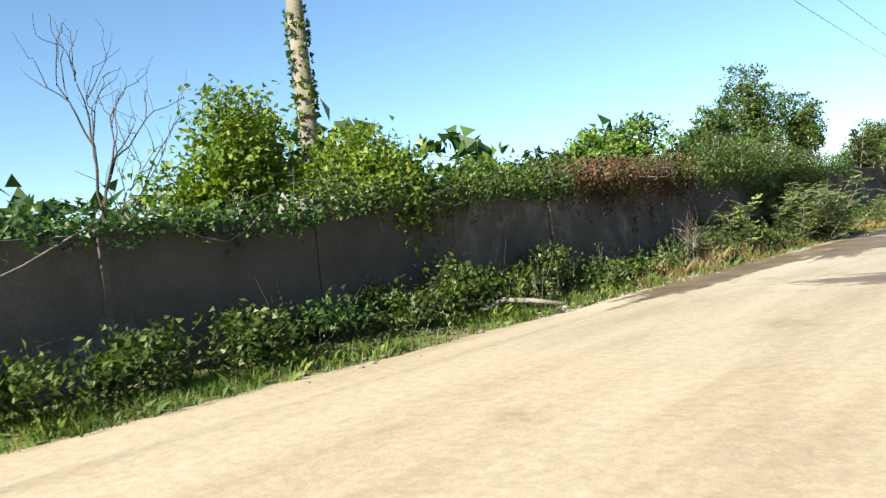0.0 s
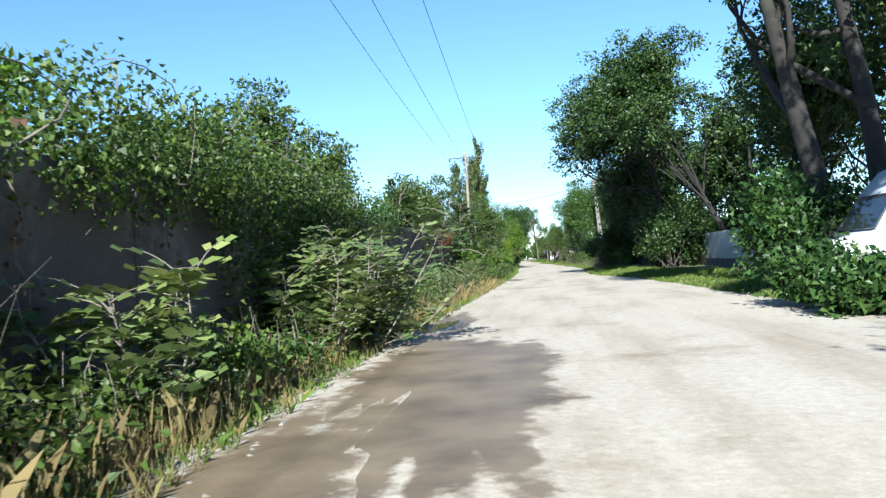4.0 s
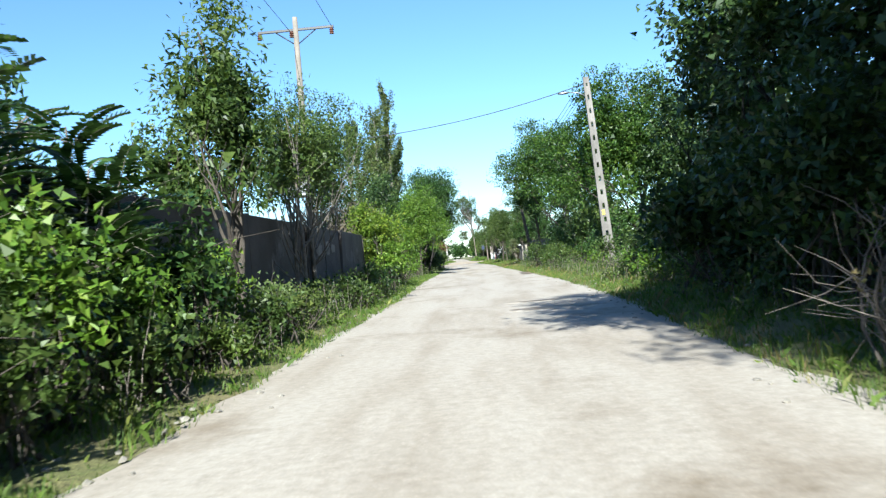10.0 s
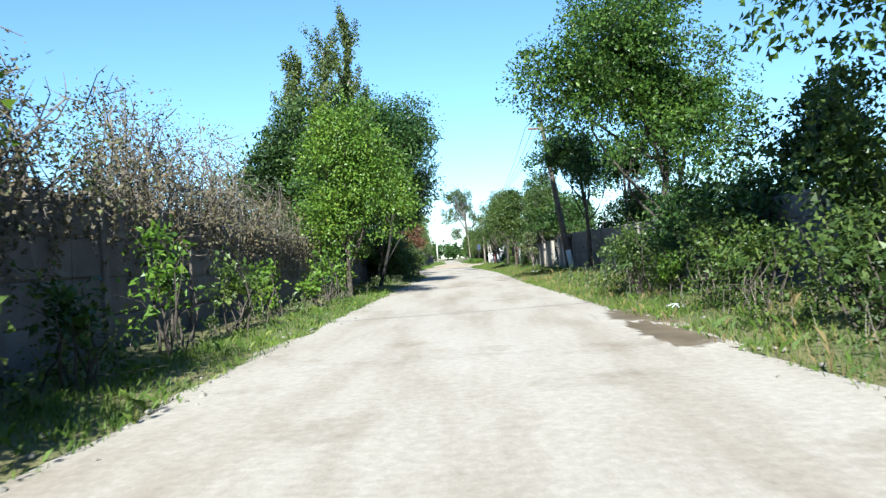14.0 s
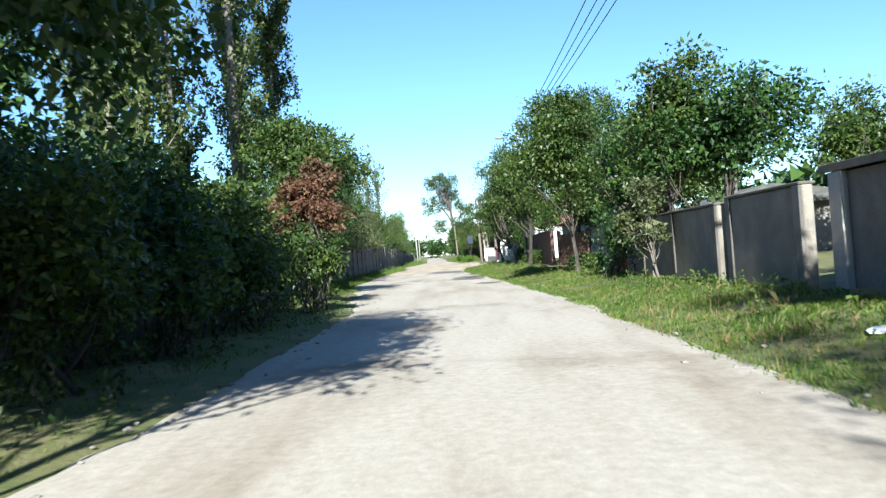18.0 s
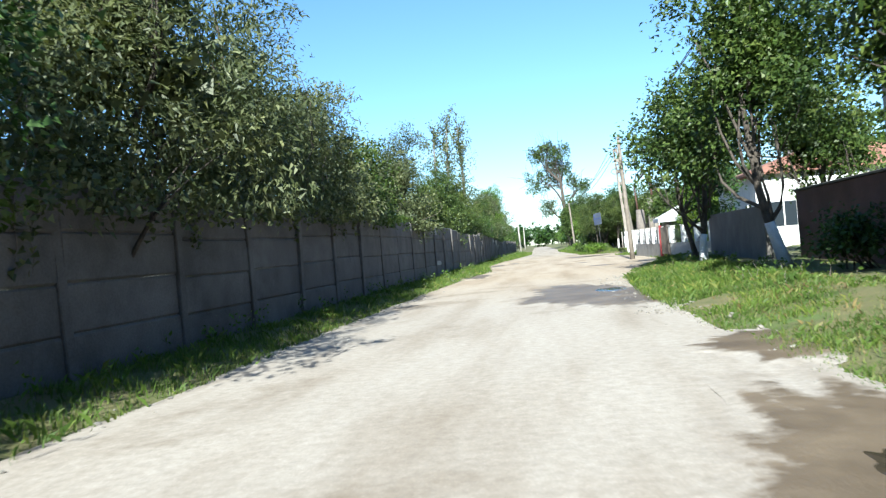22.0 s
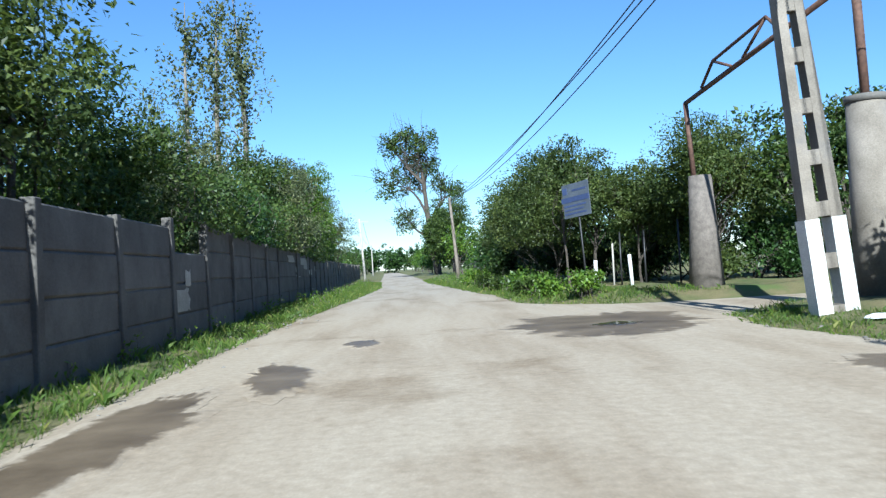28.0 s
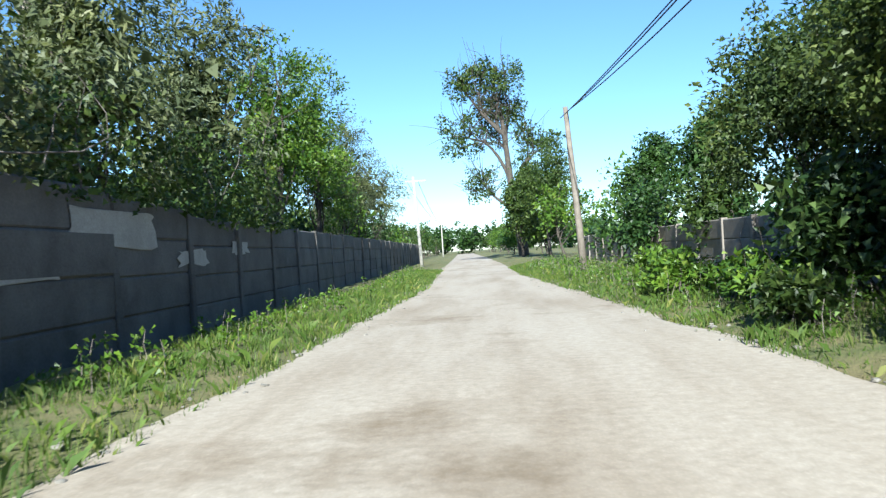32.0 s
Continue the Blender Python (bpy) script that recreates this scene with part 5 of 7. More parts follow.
for q, (x, y, h, r) in enumerate([(4.3, 160.2, 2.6, 1.2), (5.2, 171.2, 0.5, 0.8), (5.4, 174.4, 0.5, 0.8), (4.2, 186.5, 1.0, 0.8), (3.9, 189.6, 1.2, 0.9)]):
    bush(x, y, h, r, 1224 + q, L_GREEN if q % 2 else L_DARK, "leafy bush in front of the garden wall", gz(x, y), 110, 18, 0.13, 0.24)
conifer(6.2, 221.3, 5.3, 1.65, 1221, L_THUJA, "dense bright green thuja behind the garden fence", 0.2, True)
for q, (x, y, h, r) in enumerate([(9.5, 227.0, 5.6, 2.0), (7.2, 231.5, 5.4, 1.9), (5.2, 229.5, 4.8, 1.6), (12, 234, 6.5, 2.5), (8.2, 230.5, 5.0, 1.9), (9.0, 246, 6.0, 2.2), (12, 240, 7, 2.5), (13, 250, 7.5, 2.6)]):
    tree(x, y, h, r, 1230 + q, L_GREEN, label="garden tree beyond the fences", z=0.25, n=180, bole=0.2, size=0.24)
for q, (x, y, h, r) in enumerate([(1.9, 253.2, 5.6, 2.7), (3.12, 251.3, 5.8, 2.5), (3.1, 257.5, 6.4, 2.8), (1.6, 258.2, 6.1, 2.5), (4.6, 249.5, 5.0, 2.0), (6.4, 247.5, 6.8, 2.5), (1.7, 262.8, 6.0, 2.2), (1.05, 245.8, 5.0, 0.75)]):
    tree(x, y, h, r, 1240 + q, L_OLIVE, label="low branching plum tree in a thicket", z=0.25, n=400 if q < 7 else 60, bole=0.2 if q in (1, 2) else 0.07 if q < 7 else 0.4, size=0.2, clump=0.3, fork=1 if q in (1, 2, 7) else 2, trunk=0.08 if q < 7 else 0.045, fine=0.66, white=0.95 if q in (1, 2) else 0.0)
for q, (x, y, h, r) in enumerate([(4.6, 265.5, 7.5, 2.4), (5.4, 272.0, 8.0, 2.6), (3.6, 277.5, 6.2, 2.2), (2.8, 284, 6.0, 2.0)]):
    tree(x, y, h, r, 1250 + q, L_DARK, label="tall tree behind the low concrete fence", z=0.25, n=280, bole=0.24, size=0.22)
for q in range(14):
    y = 243.6 + q * 1.9
    x = at_y(RIGHT, y) + 0.9 + rs.random() * 0.9
    bush(x, y, 0.5 + rs.random() * 0.45, 0.7 + rs.random() * 0.35, 1260 + q, rs.choice([L_BRIGHT, L_GREEN, L_BRIGHT]), "low lush weeds on the bank", gz(x, y), 46, 16, 0.16, 0.15, group="bank weeds")
for q, (x, y, h, r) in enumerate([(8.0, 258.0, 4.2, 2.4), (7.4, 264.0, 4.0, 2.2), (10.5, 253.0, 4.6, 2.6), (4.2, 268.0, 3.2, 1.8), (9.0, 270.0, 4.6, 2.6), (2.6, 273.0, 3.0, 1.6), (1.2, 279.5, 3.4, 1.8)]):
    bush(x, y, h, r, 1280 + q, L_GREEN if q % 2 else L_DARK, "dense green bush beyond the bank", 0.25, 120, 16, 0.22, 0.32)
# Bushes in the shaded leaf colour darken the hollow under the plum crowns.
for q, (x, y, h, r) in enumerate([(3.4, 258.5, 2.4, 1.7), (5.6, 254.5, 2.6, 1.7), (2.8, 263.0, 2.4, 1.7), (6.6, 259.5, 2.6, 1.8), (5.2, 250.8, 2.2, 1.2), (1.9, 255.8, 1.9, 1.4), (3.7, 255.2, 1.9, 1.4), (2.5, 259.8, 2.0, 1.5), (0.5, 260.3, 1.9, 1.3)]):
    bush(x, y, h, r, 1270 + q, L_SHADE, "undergrowth in shade-dark leaves below the plum trees", 0.25, 190, 16, 0.2, 0.3)
tree(5.7, 245.8, 6.0, 2.2, 1236, L_OLIVE, M_BARK, "leafy tree at the corner of the side road", 0.2, n=260, bole=0.2, size=0.17, clump=0.36, trunk=0.09, fine=0.8)
for q, (x, y, h, r) in enumerate([(6.6, 248.6, 2.4, 1.3), (8.2, 247.4, 2.6, 1.5), (7.6, 251.5, 2.8, 1.7), (10.2, 249.0, 3.0, 1.8), (6.2, 246.4, 1.0, 0.8), (8.6, 245.6, 1.2, 0.9), (11.5, 246.5, 1.8, 1.4)]):
    bush(x, y, h, r, 1290 + q, L_DARK if q % 2 else L_OLIVE, "dense green bush beyond the bank", 0.25, 110, 16, 0.17, 0.28)
# the half-dead giant ahead
def old_tree(x, y, seed, label):
    """A giant with a leaning forked trunk, leaf tufts at the limb ends and bare twigs above."""
    rng = np.random.default_rng(seed)
    root = thing("old_tree", pose(x, y, 0), label, "tree")
    pieces, pts = [], []
    trunk = limb_path(rng, (0, 0, -0.2), (-1.6, 0, 15.5), 0.03, 10)
    pieces.append(tube_arrays(trunk, np.linspace(0.62, 0.2, 10), 9))
    tufts = [(-6.0, 19.6, 1.5), (-3.6, 20.6, 1.6), (-1.0, 20.0, 1.5), (-6.4, 13.8, 2.2), (-3.6, 14.8, 1.9), (-0.6, 16.4, 1.5), (-4.3, 8.6, 1.7), (-2.6, 17.8, 1.4), (3.6, 12.6, 1.0), (1.2, 13.6, 1.3)]
    for dx, z, r in tufts:
        i = np.clip((z - 5.0) / 15.5 * 9, 3, 8.5)
        a = trunk[int(i)]
        q = np.array([dx, rng.normal() * 1.6, z])
        lp = limb_path(rng, a, q, 0.12, 8)
        pieces.append(tube_arrays(lp, np.linspace(0.24, 0.05, 8), 6))
        for _ in range(30):
            s0 = lp[rng.integers(4, 8)]
            tip = s0 + rng.normal(size=3) * r * 1.1 + [0, 0, r * 1.2]
            pieces.append(tube_arrays(limb_path(rng, s0, tip, 0.12, 5), np.linspace(0.05, 0.012, 5), 4))
        c = q + np.clip(rng.normal(size=(int(24 * r), 3)), -1.6, 1.6) * r * [0.6, 0.6, 0.6]
        pts.append((c[:, None] + np.clip(rng.normal(size=(len(c), 26, 3)), -1.6, 1.6) * [0.36, 0.36, 0.36]).reshape(-1, 3))
    v, f = joined(pieces)
    part("trunk", fast_mesh("trunk", v, f, M_BARK, True), root)
    v, f = leaf_arrays(rng, np.concatenate(pts), 0.40, 0.2, 0.55)
    part("crown", fast_mesh("crown", v, f, L_GREEN), root)


old_tree(-0.6, 336, 1300, "tall half-dead tree with ragged crown and bare branches")
tree(-1.2, 326, 9.0, 3.2, 1301, L_GREEN, label="leafy tree at the foot of a taller one", z=0.25, n=420, bole=0.02, size=0.42, clump=0.5)
tree(0.9, 318, 11.0, 3.7, 1302, L_GREEN, label="leafy green tree beside the lane", z=0.25, n=420, bole=0.05, size=0.26)
for q in range(34):
    y = 296 + q * 7.0
    side = -1 if q % 2 else 1
    edge = at_y(LEFT, y) - 5.5 if side < 0 else at_y(RIGHT, y) + 4.2
    tree(edge + side * rs.random() * 3, y, 4.5 + rs.random() * 4, 2.6, 1310 + q, rs.choice([L_GREEN, L_DARK, L_BRIGHT]), label="leafy tree far along the lane", n=90, each=14, bole=0.08, size=0.42, clump=0.6, simple=0.9)
# woods and gardens far to both sides
rng = np.random.default_rng(77)
vs = []
for q in range(300):
    side = -1 if q % 2 else 1
    y = -70 + (q // 2) * 3.6 + rng.uniform(-1, 1)
    x = side * (rng.uniform(19, 24) if q % 6 < 4 else rng.uniform(26, 60)) + (0 if y < 300 else (y - 300) * -0.036)
    h = rng.uniform(4.5, 8)
    c, p, o = clump_points(rng, 24, 8, (h * 0.42, h * 0.42, h * 0.5), 0.55, (x, y, h * 0.46), 0.4)
    p[:, 2] = np.abs(p[:, 2])
    vs.append(leaf_arrays(rng, p, 1.05, 0.2, 0.7, o, simple=1.0))
for q in range(90):
    x, y, h = rng.uniform(-70, 50), rng.uniform(525, 570), rng.uniform(8, 15)
    c, p, o = clump_points(rng, 26, 11, (h * 0.45, h * 0.45, h * 0.5), 0.7, (x, y, h * 0.46), 0.4)
    vs.append(leaf_arrays(rng, p, 1.3, 0.2, 0.7, o, simple=1.0))
v, f = joined(vs)
far = new("far_woods", fast_mesh("far_woods", v, f, L_DARK))
tagged(far, "distant belt of green trees behind the plots", "woods", kind="stuff")

# ---------------------------------------------------------------- grass
def grass_strip(name, y0, y1, x_of, wide, n, h, seed, mat, label, lean=0.8, blade=0.007):
    rng = np.random.default_rng(seed)
    y = rng.uniform(y0, y1, n)
    keep = np.array([noise.noise(Vector((seed, v * 0.8, 0))) for v in y]) > rng.uniform(-0.7, 0.2, n)
    y = y[keep]
    u = rng.uniform(0, 1, len(y))
    x = np.array([x_of(v) for v in y]) + u * np.array([wide(v) if callable(wide) else wide for v in y])
    z = np.array([gz(a, b) for a, b in zip(x, y)]) - 0.03
    hh = h * (0.6 + 0.5 * np.array([noise.noise(Vector((a * 1.3, b * 1.3, seed))) for a, b in zip(x, y)])).clip(0.25, 1.2)
    v, f = blades(rng, x, y, z, hh, blade, lean)
    ob = new(name, fast_mesh(name, v, f, mat))
    return tagged(ob, label, "grass", kind="stuff")


left_in = lambda v: at_y(LEFT, v) + 0.12
right_in = lambda v: at_y(RIGHT, v) - 0.12
grass_strip("grass", 2, 40, left_in, -1.3, 8125, 0.32, 1, L_GRASS, "green grass along the lane edge")
grass_strip("dry_grass", 12, 60, left_in, -1.2, 4500, 0.36, 2, L_DRY, "dry yellow grass in front of the wall", 0.6)
grass_strip("dry_grass", 15, 31, lambda v: left_in(v) - 0.3, -0.9, 3200, 0.6, 15, L_DRY, "tall dry yellow grass in front of the wall", 0.5)
grass_strip("dry_grass", 30, 60, lambda v: left_in(v) - 0.2, -1.5, 4200, 0.7, 16, L_DRY, "tall dry yellow grass and stalks before the wall", 0.5)
grass_strip("grass", 40, 130, left_in, -1.4, 15000, 0.26, 3, L_GRASS, "green grass along the lane edge")
grass_strip("grass", 128, 172, lambda v: left_in(v) - 0.5, -2.2, 5000, 0.15, 14, L_GRASS, "sparse green grass in the shade of the wall")
grass_strip("grass", 168, 215, left_in, -2.0, 12500, 0.26, 4, L_GRASS, "green grass at the foot of the fence")
grass_strip("grass", 215, 300, left_in, -2.3, 21250, 0.32, 5, L_GRASS, "green grass at the foot of the fence")
grass_strip("grass", 24, 75, right_in, 2.6, 21250, 0.26, 6, L_GRASS, "green grass on the shady verge")
grass_strip("grass", 75, 132, right_in, 3.2, 20000, 0.28, 7, L_GRASS, "green grass on the verge")
grass_strip("grass", 132, 205, right_in, lambda v: 3.2, 66000, 0.17, 8, L_GRASS, "short green grass on the wide verge")
grass_strip("dry_grass", 70, 150, right_in, 3.0, 2750, 0.36, 9, L_DRY, "dry yellow grass stalks on the verge", 0.6)
grass_strip("dry_grass", 132, 205, lambda v: right_in(v) + 0.5, 2.6, 4500, 0.2, 12, L_DRY, "patches of dry yellow grass on the verge", 0.9)
grass_strip("grass", 241.5, 300, right_in, 3.2, 20000, 0.3, 10, L_GRASS, "green grass on the bank")
grass_strip("grass", 187.5, 198.5, right_in, 2.6, 9000, 0.3, 15, L_GRASS, "tall green grass beside the mud")
grass_strip("grass", 207, 237, right_in, 1.6, 8750, 0.2, 11, L_GRASS, "short green grass at the junction")


def weeds(y0, y1, x_of, wide, n, h, seed, leaf, label):
    """Upright leafy weeds with a stalk each, too many to count."""
    rng = np.random.default_rng(seed)
    ys = rng.uniform(y0, y1, n)
    st, lv = [], []
    for y in ys:
        x = x_of(y) + rng.uniform(0, 1) * wide
        z = gz(x, y)
        hh = h * rng.uniform(0.5, 1.2)
        p = limb_path(rng, (x, y, z - 0.03), (x + rng.normal() * 0.12 * hh, y + rng.normal() * 0.12 * hh, z + hh), 0.05, 4)
        st.append(tube_arrays(p, np.linspace(0.007, 0.003, 4), 3))
        u = rng.uniform(0.15, 1.0, 22)
        lv.append(np.stack([np.interp(u, np.linspace(0, 1, 4), p[:, c]) for c in range(3)], 1) + rng.normal(size=(22, 3)) * [0.07, 0.07, 0.03])
    v1, f1 = joined(st)
    root = thing("weeds", pose(0, 0, 0), label, "weeds", kind="stuff")
    part("stalks", fast_mesh("stalks", v1, f1, M_DEADWOOD), root)
    v, f = leaf_arrays(rng, np.concatenate(lv), 0.1, 0.3, 0.5)
    part("leaves", fast_mesh("leaves", v, f, leaf), root)


weeds(10, 46, lambda v: at_y(LEFT, v) - 0.4, -1.0, 330, 0.75, 21, L_GREEN, "tall weeds and stalks in front of the wall")
weeds(42, 100, lambda v: at_y(LEFT, v) - 0.35, -1.6, 500, 0.8, 22, L_GREEN, "tall weeds and stalks along the lane")
weeds(104, 170, lambda v: at_y(LEFT, v) - 0.7, -1.6, 260, 0.4, 27, L_GREEN, "low weeds in the shade of the wall")
weeds(170, 300, lambda v: at_y(LEFT, v) - 0.8, -1.5, 300, 0.4, 23, L_BRIGHT, "low weeds at the foot of the fence")
weeds(70, 130, lambda v: at_y(RIGHT, v) + 0.6, 2.4, 420, 0.6, 24, L_GREEN, "tall weeds on the verge")
weeds(132, 206, lambda v: at_y(RIGHT, v) + 1.4, 1.8, 200, 0.26, 25, L_GRASS, "low weeds on the verge")
weeds(244, 292, lambda v: at_y(RIGHT, v) + 0.5, 2.4, 420, 0.5, 26, L_BRIGHT, "lush weeds on the bank")

# rubble along the edges
rng = np.random.default_rng(9)
base = bmesh.new()
bmesh.ops.create_icosphere(base, subdivisions=1, radius=1.0)
iv = np.array([v.co[:] for v in base.verts])
bf = np.array([[v.index for v in f.verts] for f in base.faces])
base.free()
pc = []
for q in range(2600):
    y = rng.uniform(5, 290)
    left = rng.uniform() < 0.6
    x = at_y(LEFT, y) + rng.normal() * 0.3 if left else at_y(RIGHT, y) + rng.normal() * 0.3
    if q < 500:
        x, y = (at_y(LEFT, y2) + rng.normal() * 0.25, y2) if (y2 := rng.uniform(10, 34)) else 0
    elif q < 900:
        y = rng.uniform(186, 200)
        x = at_y(RIGHT, y) + rng.normal() * 0.35 - 0.2
    s = rng.uniform(0.012, 0.05)
    pc.append((iv * (1 + rng.normal(size=(12, 1)) * 0.2) * s * [1, 1, 0.6] + [x, y, max(gz(x, y), 0.0) + 0.015], bf))
v, f = joined(pc)
tagged(new("rubble", fast_mesh("rubble", v, f, M_STONE)), "loose pale stones along the lane edges", "stones", kind="stuff")


# ---------------------------------------------------------------- poles and wires
def wire_mesh(a, b, sag, r=0.012):
    t = np.linspace(0, 1, 17)
    p = np.outer(1 - t, a) + np.outer(t, b)
    p[:, 2] -= sag * 4 * t * (1 - t)
    return tube_mesh("wire", [tuple(q) for q in p], r, M_BLACK, 5)


def wire(a, b, sag=0.6, r=0.012):
    ob = new("overhead_wire", wire_mesh(np.array(a), np.array(b), sag, r))
    return tagged(ob, "thin black overhead wire between poles", "wire", "overhead wires")


def lamp_parts(root, z, reach, side):
    part("lamp_arm", tube_mesh("lamp_arm", [(0, 0, z), (side * reach * 0.5, 0, z + 0.28), (side * reach, 0, z + 0.36)], 0.028, M_STEEL), root)
    bm = bmesh.new()
    bmesh.ops.create_uvsphere(bm, u_segments=12, v_segments=8, radius=1.0, matrix=Matrix.LocRotScale((side * (reach + 0.22), 0, z + 0.36), None, (0.32, 0.12, 0.07)))
    part("lamp_head", mesh_of("lamp_head", bm, M_STEEL, True), root, "grey street lamp head")


def round_pole(x, y, h, r, mat, label, z=0.0, lean=(0, 0), name="utility_pole"):
    root = thing(name, pose(x, y, z), label, "utility pole")
    part("shaft", tube_mesh("shaft", [(0, 0, -0.3), (lean[0] * 0.3, lean[1] * 0.3, h * 0.3), (lean[0] * 0.65, lean[1] * 0.65, h * 0.65), (*lean, h)], [r * 1.25, r * 1.1, r * 0.95, r * 0.75], mat, 12), root)
    return root


def lattice_pole(x, y, h, label, mat, z=0.0, wide=0.42, top=0.2, deep=0.2, holes=11, painted=0.0, lean=0.0, turn=0.0, rail=0.30, bh=0.09):
    """A concrete pole with a ladder of openings through it."""
    root = thing("concrete_pole", pose(x, y, z, 0, lean, turn), label, "utility pole")
    w = lambda t: wide * (1 - t) + top * t
    for s in (-1, 1):
        bm = bmesh.new()
        vs = []
        for t in (0, 0.25, 0.5, 0.75, 1):
            a, b = s * w(t) / 2, s * (w(t) / 2 - w(t) * rail)
            d = deep * (1 - 0.4 * t) / 2
            vs.append([bm.verts.new((px, py, -0.2 * (t == 0) + h * t)) for px, py in ((a, -d), (a, d), (b, d), (b, -d))])
        for lo, hi in zip(vs, vs[1:]):
            for q in range(4):
                bm.faces.new((lo[q], lo[(q + 1) % 4], hi[(q + 1) % 4], hi[q]))
        bm.faces.new(vs[0])
        bm.faces.new(vs[-1])
        bmesh.ops.recalc_face_normals(bm, faces=bm.faces)
        part("rail", mesh_of("rail", bm, mat), root)
    for q in range(holes + 1):
        t = q / holes
        ww, d = w(t) / 2 - w(t) * rail + 0.01, deep * (1 - 0.4 * t) / 2 - 0.006
        part("rung", mesh_of("rung", box_bm((-ww, -d, h * t - bh - (0.1 if q == holes else 0)), (ww, d, h * t + (0 if q == holes else bh)), 0.01), mat), root)
    if painted:
        for s in (-1, 1):
            a, b = s * (w(0.06) / 2 + 0.008), s * (w(0.06) / 2 - w(0) * rail - 0.006)
            part("paint_coat", mesh_of("paint_coat", box_bm((min(a, b), -deep / 2 - 0.006, 0), (max(a, b), deep / 2 + 0.006, painted)), M_WHITE), root, "white painted foot")
    return root


def insulator(root, x, y, z, hang=False, r=0.06):
    bm = bmesh.new()
    for q in range(3):
        bmesh.ops.create_cone(bm, cap_ends=True, segments=10, radius1=r, radius2=r * 0.55, depth=r * 0.8, matrix=pose(x, y, z + (-1 if hang else 1) * q * r * 0.8))
    part("insulator", mesh_of("insulator", bm, M_CERAMIC, False), root, "brown ceramic insulator")


# ivy-covered pole near the start
p0 = round_pole(-6.4, 8.7, 9.5, 0.15, M_WOOD, "pale weathered pole wrapped in climbing leaves", lean=(-0.2, 0.1))
rng = np.random.default_rng(4)
zz = rng.uniform(0.5, 5.6, 700)
aa = rng.uniform(0, 6.28, 700)
v, f = leaf_arrays(rng, np.stack([np.cos(aa) * 0.2 - 0.2 * zz / 9.5, np.sin(aa) * 0.2 + 0.1 * zz / 9.5, zz], 1), 0.13, 0.3, 0.7)
part("creeper", fast_mesh("creeper", v, f, L_GREEN), p0, "leafy creeper wrapped round the pole")

# tall pole with crossarm and transformer
pa = round_pole(-8.0, 101.8, 13.8, 0.17, M_STAINED, "tall concrete pole with crossarm and transformer")
part("crossarm", mesh_of("crossarm", box_bm((-1.9, -0.05, 13.12), (1.9, 0.05, 13.24), 0.01), M_BLACK), pa)
part("brace", tube_mesh("brace", [(-1.0, 0, 13.12), (0, 0, 12.4)], 0.03, M_BLACK), pa)
part("brace", tube_mesh("brace", [(1.0, 0, 13.12), (0, 0, 12.4)], 0.03, M_BLACK), pa)
for s in (-1.8, -0.2, 1.8):
    insulator(pa, s, -0.08, 13.04, True, 0.12)
part("lower_arm", mesh_of("lower_arm", box_bm((-0.85, -0.3, 7.3), (0.4, -0.2, 7.42), 0.01), M_BLACK), pa)
for s in (-0.75, -0.3, 0.2):
    insulator(pa, s, -0.4, 7.5, False, 0.11)
    part("fuse_link", tube_mesh("fuse_link", [(s, -0.4, 7.85), (s + 0.05, -0.6, 7.3)], 0.035, M_BLACK), pa)
tr = part("transformer", mesh_of("transformer", box_bm((-0.85, -0.95, 5.0), (0.2, -0.2, 5.75), 0.04), M_STEEL), pa, "grey finned transformer tank")
for q in range(8):
    part("cooling_fin", mesh_of("cooling_fin", box_bm((-0.8 + q * 0.12, -1.05, 5.1), (-0.75 + q * 0.12, -0.945, 5.65)), M_STEEL), tr)
for q in range(3):
    insulator(pa, -0.7 + q * 0.33, -0.55, 5.85, False, 0.07)
part("platform", mesh_of("platform", box_bm((-0.9, -1.0, 4.88), (0.3, 0.2, 4.99), 0.01), M_STEEL), pa)
part("strut", tube_mesh("strut", [(0.17, 0, 3.8), (0.45, -0.5, 4.86)], 0.035, M_BLACK), pa)
part("strut", tube_mesh("strut", [(-0.17, 0, 3.8), (-0.85, -0.5, 4.86)], 0.035, M_BLACK), pa)
part("cable_loop", tube_mesh("cable_loop", [(0.4, -0.2, 7.4), (0.75, -0.1, 7.0), (0.6, 0, 6.4), (0.15, 0, 6.5)], 0.02, M_BLACK), pa)

pb = lattice_pole(6.6, 102.6, 9.5, "grey concrete ladder pole with street lamp", M_PLASTER, 0.2, 0.5, 0.28, 0.24, 14, 0, -3.0, 0.0, 0.36, 0.22)
lamp_parts(pb, 8.5, 0.95, -1)
part("sign_plate", mesh_of("sign_plate", box_bm((-0.12, -0.14, 2.6), (0.02, -0.125, 2.85), 0.004), M_YELLOW), pb, "small yellow warning plate")
pc_ = round_pole(5.45, 141.6, 8.6, 0.15, M_DARKWOOD, "dark tarred wooden pole, white-painted concrete foot", 0.2, (-1.25, 0))
part("foot", tube_mesh("foot", [(0.03, 0, -0.2), (-0.075, 0, 0.55), (-0.165, 0, 1.2)], [0.205, 0.20, 0.195], M_WHITE, 12), pc_, "white-painted concrete foot")
part("crossarm", mesh_of("crossarm", box_bm((-2.0, -0.05, 8.1), (-0.5, 0.05, 8.2), 0.01), M_RUST), pc_)
pd = lattice_pole(3.85, 187.4, 8.9, "pale concrete ladder pole with lamp and wires", M_LIGHT_CONC, 0.2, 0.4, 0.2, 0.2, 9, 0, -0.5)
lamp_parts(pd, 8.15, 1.0, -1)
